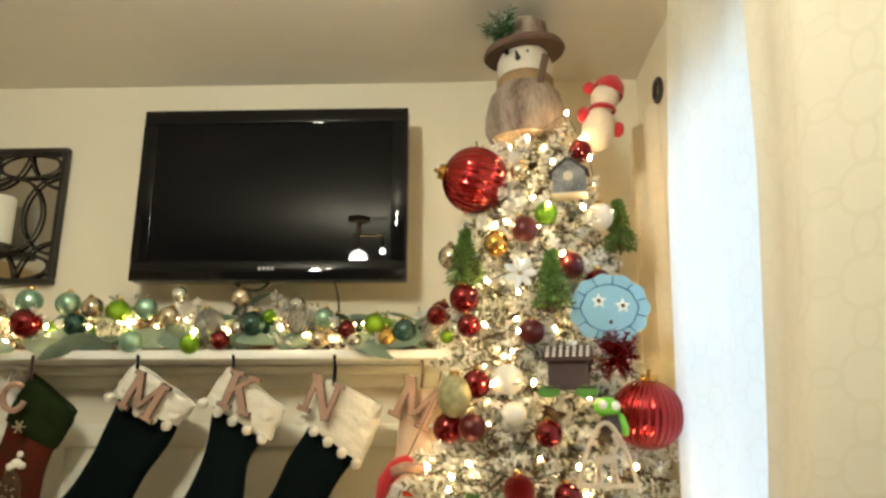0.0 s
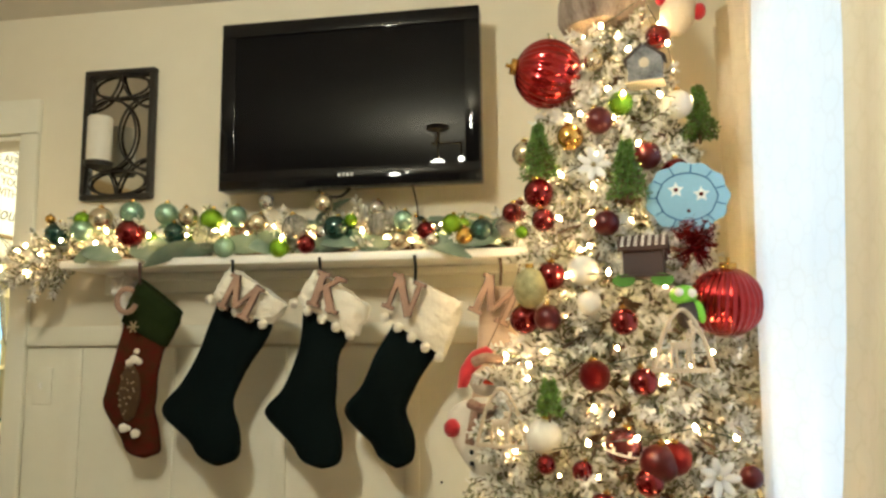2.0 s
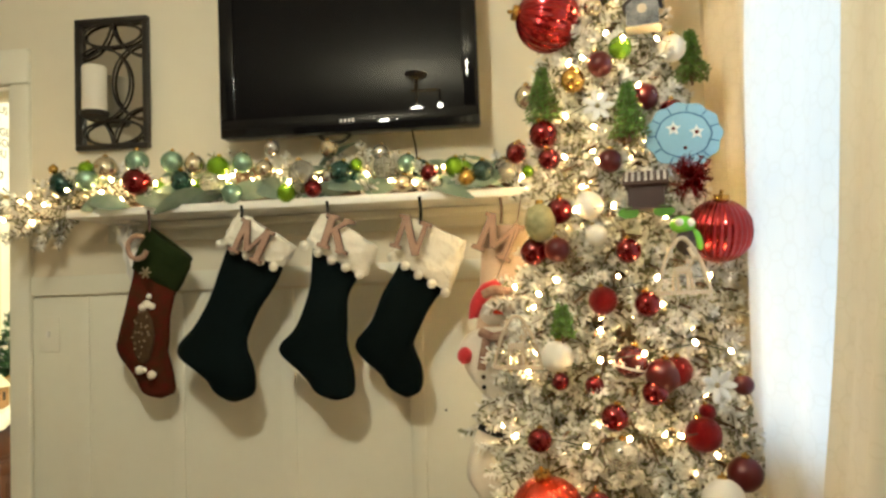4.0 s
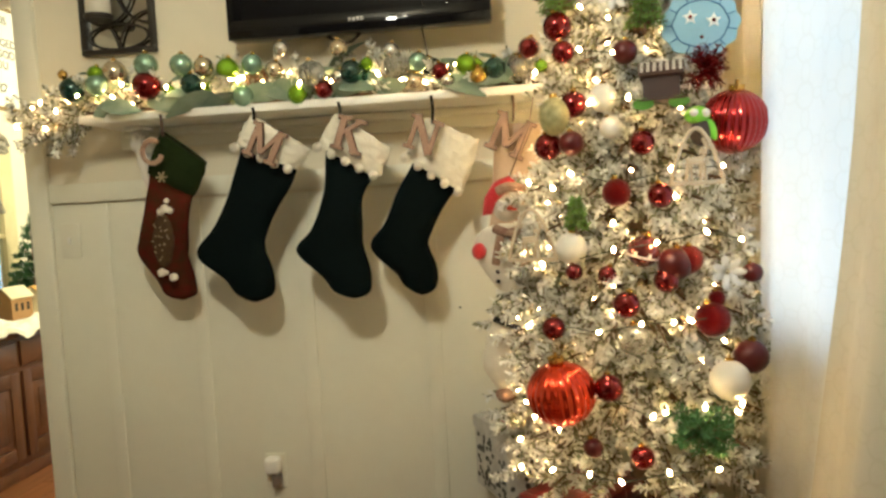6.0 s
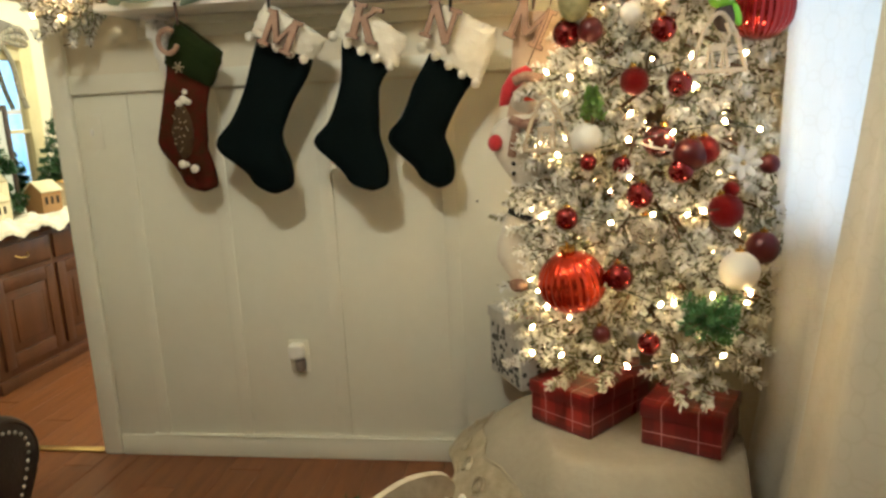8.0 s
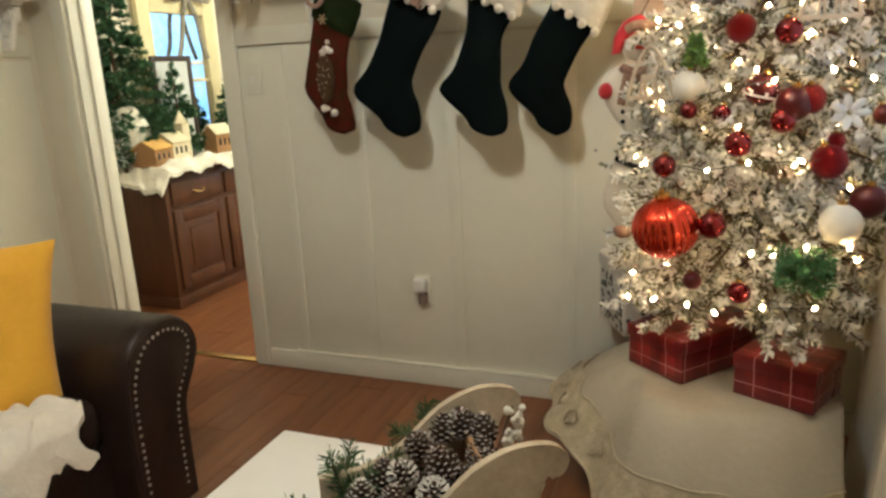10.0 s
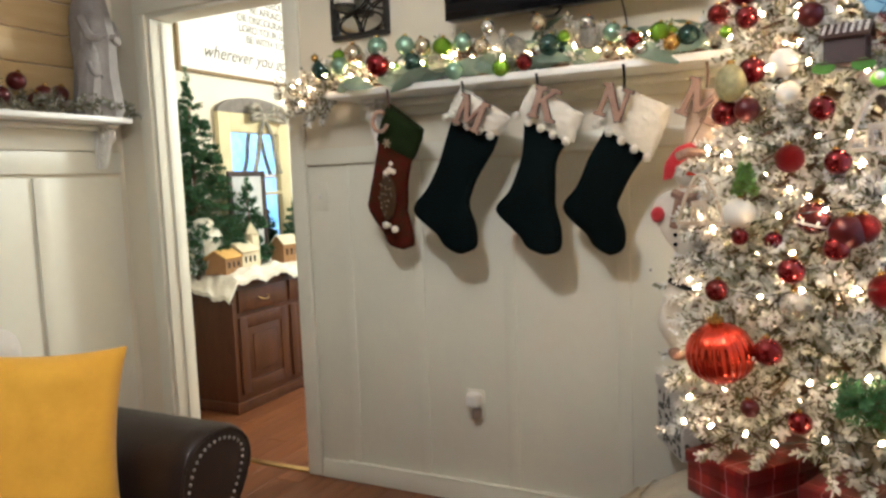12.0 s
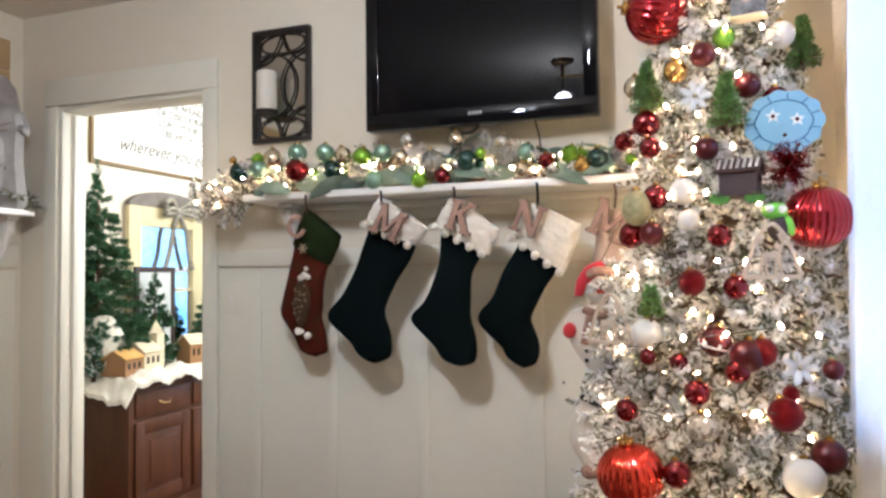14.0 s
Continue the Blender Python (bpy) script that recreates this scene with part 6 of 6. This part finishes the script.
part("fleece", roughen(box(-0.92, -0.42, -1.75, -0.87, 0.575, 0.78, 0.075, seg=6), 0.012, 8), CREAM, roll)

# ---- shelf display on the side wall ----
GALV = surface("grey_driftwood", (0.26, 0.235, 0.205), (0.16, 0.14, 0.12), 14, 0.85, bump=0.6)
STONE = surface("grey_stone_figure", (0.34, 0.32, 0.31), (0.24, 0.22, 0.21), 18, 0.85, bump=0.3)
PLANKWOOD = surface("honey_pine", (0.58, 0.42, 0.20), (0.48, 0.33, 0.14), 6, 0.55, bump=0.2, stretch=(1, 0.4, 5), vary=0.12)
def robed_figure(h, m):
    bm = lathe([(0, 0), (0.17 * h, 0), (0.175 * h, 0.05 * h), (0.145 * h, 0.35 * h), (0.150 * h, 0.60 * h), (0.125 * h, 0.76 * h), (0.07 * h, 0.82 * h), (0.05 * h, 0.84 * h)], 24, 9, 0.06)
    merged(bm, ball(0.072 * h, 16, 1.2), pose(0.012 * h, -0.01 * h, 0.90 * h))
    merged(bm, lathe([(0.150 * h, 0.50 * h), (0.150 * h, 0.74 * h), (0.115 * h, 0.90 * h), (0.06 * h, 0.985 * h), (0, h)], 20), pose(-0.035 * h, 0.01 * h, 0))
    for sy in (-1, 1):
        merged(bm, tube(spline([(0.03 * h, sy * 0.13 * h, 0.73 * h), (0.11 * h, sy * 0.12 * h, 0.58 * h), (0.16 * h, sy * 0.03 * h, 0.60 * h)], 8), 0.04 * h, 8, 0.025 * h))
    roughen(bm, 0.008 * h, 30)
    ob = solid("robed_statue", bm, STONE, "plain grey stone-like robed figurine on the shelf", "figurine", "figurines on the shelf")
    ob.matrix_world = m
    return ob


robed_figure(0.565, pose(LEFT + 0.10, -0.185, 1.5375))
robed_figure(0.30, pose(LEFT + 0.145, -0.285, 1.5375, 0, 8, 30))
wg = thing("garland", "green leaf and red apple garland on the side shelf", "garland")
raw_part("greenery", sprigs([(Vector((LEFT + cr.uniform(0.05, 0.19), -0.12 - 1.3 * k / 90, 1.545 + cr.uniform(0, 0.03))), Vector((cr.uniform(-0.5, 1), cr.uniform(-1, 1), cr.uniform(-0.1, 0.8))), 0.09) for k in range(90)]
                            + [(Vector((LEFT + 0.12, -0.11, 1.55)), Vector((cr.uniform(-0.3, 0.5), cr.uniform(0.0, 1), cr.uniform(-0.2, 1.0))), 0.07) for k in range(9)], cr, 0.12, 46, 0.026, 0.004), (FLOCK, NEEDLE, TWIG), wg)
for y, z in ((-0.37, 1.625), (-0.44, 1.62), (-0.47, 1.59), (-0.62, 1.60), (-0.75, 1.59), (-0.55, 1.66)):
    bauble("matt_red", LEFT + 0.10, y, z, 0.036, place="on the side shelf", group="baubles on the side shelf")
plk = thing("pine_plank_panel", "honey coloured pine planks covering the upper side wall", "panelling", kind="structure")
for k in range(5):
    part("plank", box(LEFT + 0.0005, LEFT + 0.014, -2.6, -0.07, 1.62 + k * 0.135, 1.62 + k * 0.135 + 0.131, 0.004), PLANKWOOD, plk)

# ---- dining room: sideboard and what stands on it ----
SBX, SBY0, SBY1, SBH = -0.79, 0.47, 1.85, 0.715
sb = thing("sideboard", "red-brown wooden sideboard with drawers and panel doors", "sideboard")
part("body", box(-1.285, SBX - 0.015, SBY0 + 0.02, SBY1 - 0.02, 0.06, SBH - 0.026, 0.004), OAK, sb)
part("top", box(-1.295, SBX + 0.012, SBY0, SBY1, SBH - 0.0255, SBH, 0.008), OAK, sb)
part("plinth", box(-1.285, SBX - 0.008, SBY0 + 0.012, SBY1 - 0.012, 0.0005, 0.0595, 0.004), OAK, sb)
for k in range(3):
    y0 = SBY0 + 0.055 + k * 0.43
    y1 = y0 + 0.40
    dr_ = part("drawer", box(SBX - 0.0148, SBX, y0, y1, 0.545, 0.668, 0.006), OAK, sb)
    part("handle", tube(spline([(SBX, (y0 + y1) / 2 - 0.04, 0.61), (SBX + 0.018, (y0 + y1) / 2 - 0.02, 0.598), (SBX + 0.018, (y0 + y1) / 2 + 0.02, 0.598), (SBX, (y0 + y1) / 2 + 0.04, 0.61)], 10), 0.004, 6), BRASS, dr_, "curved brass pull")
    dbm = None
    for a, b, c, d in ((y0, y0 + 0.06, 0.10, 0.52), (y1 - 0.06, y1, 0.10, 0.52), (y0 + 0.06, y1 - 0.06, 0.10, 0.165), (y0 + 0.06, y1 - 0.06, 0.455, 0.52)):
        dbm = box(SBX - 0.0148, SBX + 0.001, a, b, c, d, 0.004, bm=dbm)
    door = part("door", dbm, OAK, sb)
    part("panel", box(SBX - 0.0145, SBX - 0.006, y0 + 0.061, y1 - 0.061, 0.166, 0.454, 0.0025), OAK, door)
    part("raised_field", box(SBX - 0.0058, SBX - 0.001, y0 + 0.10, y1 - 0.10, 0.205, 0.415, 0.004), OAK, door)

COTTON = surface("cotton_wool", (0.86, 0.82, 0.70), (0.78, 0.73, 0.60), 16, 1.0, bump=1.0, bump_scale=60, sheen=0.4)
cot = thing("cotton_snow", "fluffy white cotton snow spread over the sideboard", "cotton snow")
cbm = bmesh.new()
bmesh.ops.create_grid(cbm, x_segments=50, y_segments=130, size=0.5)
for v in cbm.verts:
    u, w = v.co.x + 0.5, v.co.y + 0.5
    x, y = -1.28 + u * 0.525, SBY0 - 0.075 + w * 1.40
    n1 = noise.noise(Vector((x * 9, y * 9, 0))) * 0.036 + noise.noise(Vector((x * 25, y * 25, 5))) * 0.016
    hang = max(0.0, x - (SBX - 0.0)) * (1.0 + 1.6 * max(0, noise.noise(Vector((y * 7, 2, 2)))))
    side = max(0.0, SBY0 + 0.0 - y) * (0.4 + 0.7 * u)
    v.co = Vector((x + 0.02 + 0.3 * n1, y, SBH + 0.042 + n1 - hang * 0.7 - side * 1.2))
bmesh.ops.solidify(cbm, geom=cbm.faces[:], thickness=0.022)
part("sheet", cbm, COTTON, cot)


def fir_tree(x, y, z, h, r, label, flock=0.0, tiers=13):
    """A small artificial fir of drooping needled limbs."""
    rn = random.Random(int(h * 1000))
    t = thing("small_fir_tree", label, "small tree", at=(x, y, z))
    sd = []
    for k in range(tiers):
        f = k / tiers
        rr = r * (1 - f) ** 0.9 + 0.015
        for j in range(max(6, int(rr * (84 if h > 0.9 else 90)))):
            q = rn.uniform(0, 6.283)
            out = Vector((math.cos(q), math.sin(q), 0))
            zz = h * (0.13 + 0.85 * f) + rn.uniform(-0.022, 0.022) * h
            sd.append((Vector((0, 0, zz)), out + Vector((0, 0, rn.uniform(-0.3, 0.25) + 0.3 * f)), rr * rn.uniform(0.7, 1.08)))
            if rr > 0.07:
                for m_ in (0.4, 0.6, 0.8):
                    sd.append((Vector((0, 0, zz)) + (out + Vector((0, 0, -0.12))) * rr * m_, out + out.cross(Vector((0, 0, 1))) * rn.uniform(-1, 1), rr * 0.35))
    sd.append((Vector((0, 0, h * 0.93)), Vector((0, 0, 1)), h * 0.09))
    raw_part("crown", sprigs(sd, rn, flock, 46, 0.025, 0.0042), (FLOCK, FIR, TWIG), t)
    part("trunk", tube([(0, 0, -0.03), (0, 0, h * 0.95)], 0.012, 8, 0.003), TWIG, t)
    return t


TOPZ = SBH + 0.03
fir_tree(-1.16, 0.64, TOPZ, 1.11, 0.25, "dark green artificial fir tree on the sideboard", 0.0, 17)
fir_tree(-1.09, 0.99, TOPZ, 0.52, 0.125, "small dark green fir tree on the sideboard", 0.05, 10)
fir_tree(-1.08, 1.50, TOPZ, 0.52, 0.13, "dark green fir tree beside the houses", 0.05, 9)
fir_tree(-0.99, 0.45, TOPZ, 0.24, 0.045, "tiny frosted fir tree on cotton snow", 0.25, 7)
HOUSE1 = surface("tan_card", (0.36, 0.20, 0.08), (0.30, 0.16, 0.06), 12, 0.8, bump=0.2)
HOUSE2 = surface("cream_card", (0.74, 0.66, 0.46), (0.66, 0.58, 0.38), 12, 0.8, bump=0.2)
ROOF1 = surface("ochre_roof", (0.66, 0.40, 0.10), (0.56, 0.33, 0.08), 12, 0.8, bump=0.2)
SMALLGLASS = surface("dark_pane", (0.05, 0.04, 0.03), None, 9, 0.2)


def village_house(x, y, z, w, d, h, label, wall_m, roof_m, turn=0, tower=False):
    t = thing("village_house", label, "miniature house", "miniature village", at=(x, y, z), turn=turn)
    bm = bmesh.new()
    pr = [(-w / 2, 0), (w / 2, 0), (w / 2, h), (0, h * 1.45), (-w / 2, h)]
    a = [bm.verts.new((px_, -d / 2, pz_)) for px_, pz_ in pr]
    b = [bm.verts.new((px_, d / 2, pz_)) for px_, pz_ in pr]
    bm.faces.new(a)
    bm.faces.new(b)
    for k in range(5):
        bm.faces.new((a[k], a[(k + 1) % 5], b[(k + 1) % 5], b[k]))
    part("wall", bm, wall_m, t, smooth=False)
    ang = math.degrees(math.atan2(h * 0.45, w / 2))
    for s in (0, 180):
        part("roof", box(0, math.hypot(w / 2, h * 0.45) * 1.12, -d / 2 - 0.006, d / 2 + 0.006, 0.001, 0.007, 0.001), roof_m, t).matrix_basis = pose(0, 0, h * 1.45, 0, 0, s) @ pose(0, 0, 0, 0, ang, 0)
    for k in range(3):
        part("window", box(w / 2 - 0.001, w / 2 + 0.0015, -d / 2 + d * (0.15 + 0.28 * k), -d / 2 + d * (0.28 + 0.28 * k), h * 0.4, h * 0.75), SMALLGLASS, t, smooth=False)
    if tower:
        tw = part("tower", box(-w * 0.25, w * 0.25, d / 2, d / 2 + w * 0.5, 0, h * 1.9, 0.001), wall_m, t)
        part("spire", lathe([(w * 0.42, h * 1.9), (0, h * 2.6)], 4), roof_m, tw, smooth=False).location = (0, d / 2 + w * 0.25, 0)
    return t


village_house(-0.90, 0.55, TOPZ + 0.012, 0.13, 0.15, 0.085, "tan miniature house with ochre roof", HOUSE1, ROOF1, 8)
village_house(-0.92, 0.715, TOPZ + 0.015, 0.12, 0.14, 0.10, "cream miniature church with tower and pale roof", HOUSE2, HOUSE2, 4, True)
village_house(-0.92, 1.10, TOPZ + 0.012, 0.12, 0.12, 0.11, "tan miniature house with cream roof", HOUSE1, HOUSE2, -12)
village_house(-0.92, 1.28, TOPZ + 0.012, 0.12, 0.11, 0.10, "cream miniature cottage with ochre roof", HOUSE2, ROOF1, 10)
# Round translucent ball drawn as cotton, stretched so it stands on the sideboard.
puff = thing("white_orb", "round white orb behind the village, stretched down to the sideboard", "cotton snow", at=(-1.06, 0.58, TOPZ + 0.15))
part("mound", roughen(ball(0.108, 26, 1.45), 0.02, 12), COTTON, puff)

# framed picture, decorated mirror and lettered sign
DARKWOOD = surface("dark_frame_wood", (0.045, 0.028, 0.02), None, 12, 0.5, bump=0.2)
PAPER = surface("pale_print", (0.62, 0.64, 0.62), (0.55, 0.57, 0.55), 3, 0.7)
pf = thing("picture_frame", "dark wooden picture frame leaning on sideboard", "picture frame", at=(-1.18, 0.925, TOPZ), turn=0)
for a, b, c, d in ((0, 0.03, 0, 0.57), (0.30, 0.33, 0, 0.57), (0.03, 0.30, 0, 0.03), (0.03, 0.30, 0.54, 0.57)):
    part("frame", box(-0.01, 0.012, a, b, c, d, 0.003), DARKWOOD, pf)
part("print", box(-0.008, 0.002, 0.03, 0.30, 0.03, 0.54), PAPER, pf, "pale print", False)

CREAMPAINT = surface("antique_cream", (0.70, 0.62, 0.36), (0.60, 0.52, 0.29), 8, 0.6, bump=0.3)
wm = thing("arched_mirror", "arched cream framed mirror topped with a plaid bow", "mirror", at=(-1.285, 0.96, 0.72))
for a, b, c, d in ((0, 0.10, 0, 0.96), (0.56, 0.66, 0, 0.96), (0.10, 0.56, 0, 0.08), (0.10, 0.56, 0.84, 0.96)):
    part("frame", box(0, 0.035, a, b, c, d, 0.004), CREAMPAINT, wm)
arch = bmesh.new()
rim = []
for xx in (0.0, 0.035):
    rim.append([arch.verts.new((xx, 0.33 + 0.33 * math.cos(q), 0.961 + 0.10 * math.sin(q))) for q in (math.pi * k / 20 for k in range(21))])
arch.faces.new(rim[0])
arch.faces.new(rim[1])
for k in range(20):
    arch.faces.new((rim[0][k], rim[0][k + 1], rim[1][k + 1], rim[1][k]))
arch.faces.new((rim[0][0], rim[1][0], rim[1][20], rim[0][20]))
part("arch", arch, GALV, wm, "grey arched top", False)
part("muntin", box(0.012, 0.030, 0.10, 0.56, 0.44, 0.462, 0.002), CREAMPAINT, wm)
part("glass", box(0.002, 0.010, 0.10, 0.56, 0.08, 0.84), surface("bright_mirror", (0.85, 0.88, 0.9), None, 3, 0.04, 1.0), wm, "mirror glass", False)
RIBBON = plaid("plaid_ribbon", (0.42, 0.38, 0.30), (0.36, 0.32, 0.25), (0.05, 0.05, 0.05), (0.20, 0.19, 0.15), 0.035)
for s in (-1, 1):
    for up in (0.02, -0.03):
        part("bow_loop", tube(spline([(0.04, 0.40, 0.95), (0.08, 0.40 + s * 0.10, 0.99 + up), (0.08, 0.40 + s * 0.16, 0.95 + up), (0.05, 0.40, 0.94)], 14), 0.016, 6), RIBBON, wm)
    part("ribbon_tail", tube(spline([(0.05, 0.40, 0.94), (0.06, 0.40 + s * 0.06, 0.82), (0.055, 0.40 + s * 0.09, 0.68), (0.055, 0.40 + s * 0.13, 0.58)], 14), 0.014, 6), RIBBON, wm)

sg = thing("lettered_sign", "white framed sign with dark lettering on the wall", "sign", at=(-1.299, 0.705, 1.895))
SIGNFRAME = surface("sign_wood", (0.26, 0.18, 0.07), (0.2, 0.13, 0.05), 12, 0.6, bump=0.2)
SW, SH = 1.36, 0.60
part("board", box(0.001, 0.012, 0.02, SW - 0.02, 0.02, SH - 0.02), WHITE, sg, "white board", False)
for a, b, c, d in ((0, 0.02, 0, SH), (SW - 0.02, SW, 0, SH), (0.02, SW - 0.02, 0, 0.02), (0.02, SW - 0.02, SH - 0.02, SH)):
    part("frame", box(0.0005, 0.022, a, b, c, d, 0.002), SIGNFRAME, sg)
# Ink lightened to look washed out by the room's bright light.
INK = surface("washed_out_ink", (0.15, 0.14, 0.11), None, 9, 0.7)


def sign_text(text, y, z, size, slant=0.0):
    cu = bpy.data.curves.new("lettering", "FONT")
    cu.body, cu.size, cu.extrude, cu.shear, cu.align_x, cu.offset = text, size, 0.0006, slant, "CENTER", 0.0004
    tmp = bpy.data.objects.new("lettering", cu)
    scene.collection.objects.link(tmp)
    me = bpy.data.meshes.new_from_object(tmp.evaluated_get(bpy.context.evaluated_depsgraph_get()))
    bpy.data.objects.remove(tmp)
    me.materials.append(INK)
    ob = new("lettering", me)
    ob.parent = sg
    ob.matrix_basis = pose(0.0135, y, z, 90, 0, 90)


for text, z in (("COURAGEOUS", 0.50), ("BE AFRAID", 0.435), ("OR DISCOURAGED", 0.37), ("LORD YOUR GOD", 0.305), ("BE WITH YOU", 0.24)):
    sign_text(text, 0.80, z, 0.066)
sign_text("wherever you go", 0.59, 0.105, 0.112, 0.35)

# Unseen window where the mirror reflects it; a glowing wall panel is its sky.
fw = thing("window_2", "white framed window showing pale blue daylight", "window", kind="structure")
for a, b, c, d in ((0.02, 0.06, 0.6, 2.1), (0.84, 0.88, 0.6, 2.1), (0.06, 0.84, 0.6, 0.64), (0.06, 0.84, 2.06, 2.1), (0.06, 0.84, 1.30, 1.34)):
    part("window_frame", box(a, b, 3.172, 3.1995, c, d, 0.003), WHITE, fw)
SKYBLUE = surface("pale_blue_sky", (0.16, 0.50, 1.0), (0.55, 0.80, 1.0), 1.6, 0.9, glow=0.0)
skm = SKYBLUE.node_tree
em = skm.nodes["Principled BSDF"]
skm.links.new(em.inputs["Base Color"].links[0].from_socket, em.inputs["Emission Color"])
em.inputs["Emission Strength"].default_value = 1.1
solid("sky_backdrop", box(0.06, 0.84, 3.190, 3.1992, 0.64, 2.06), SKYBLUE, "glowing pale blue panel standing in for sky in the far window", "sky", kind="structure", smooth=False)
ceiling_light("ceiling_lamp", 0.35, 1.45, 2.27, "small brass lamp in the next room", 2.75)

# ---- floor boards last ----
plank_floor(floor, LEFT, RIGHT, -2.2, -0.0005)
plank_floor(dining_floor, -1.3, 0.3, 0.0005, 1.9)
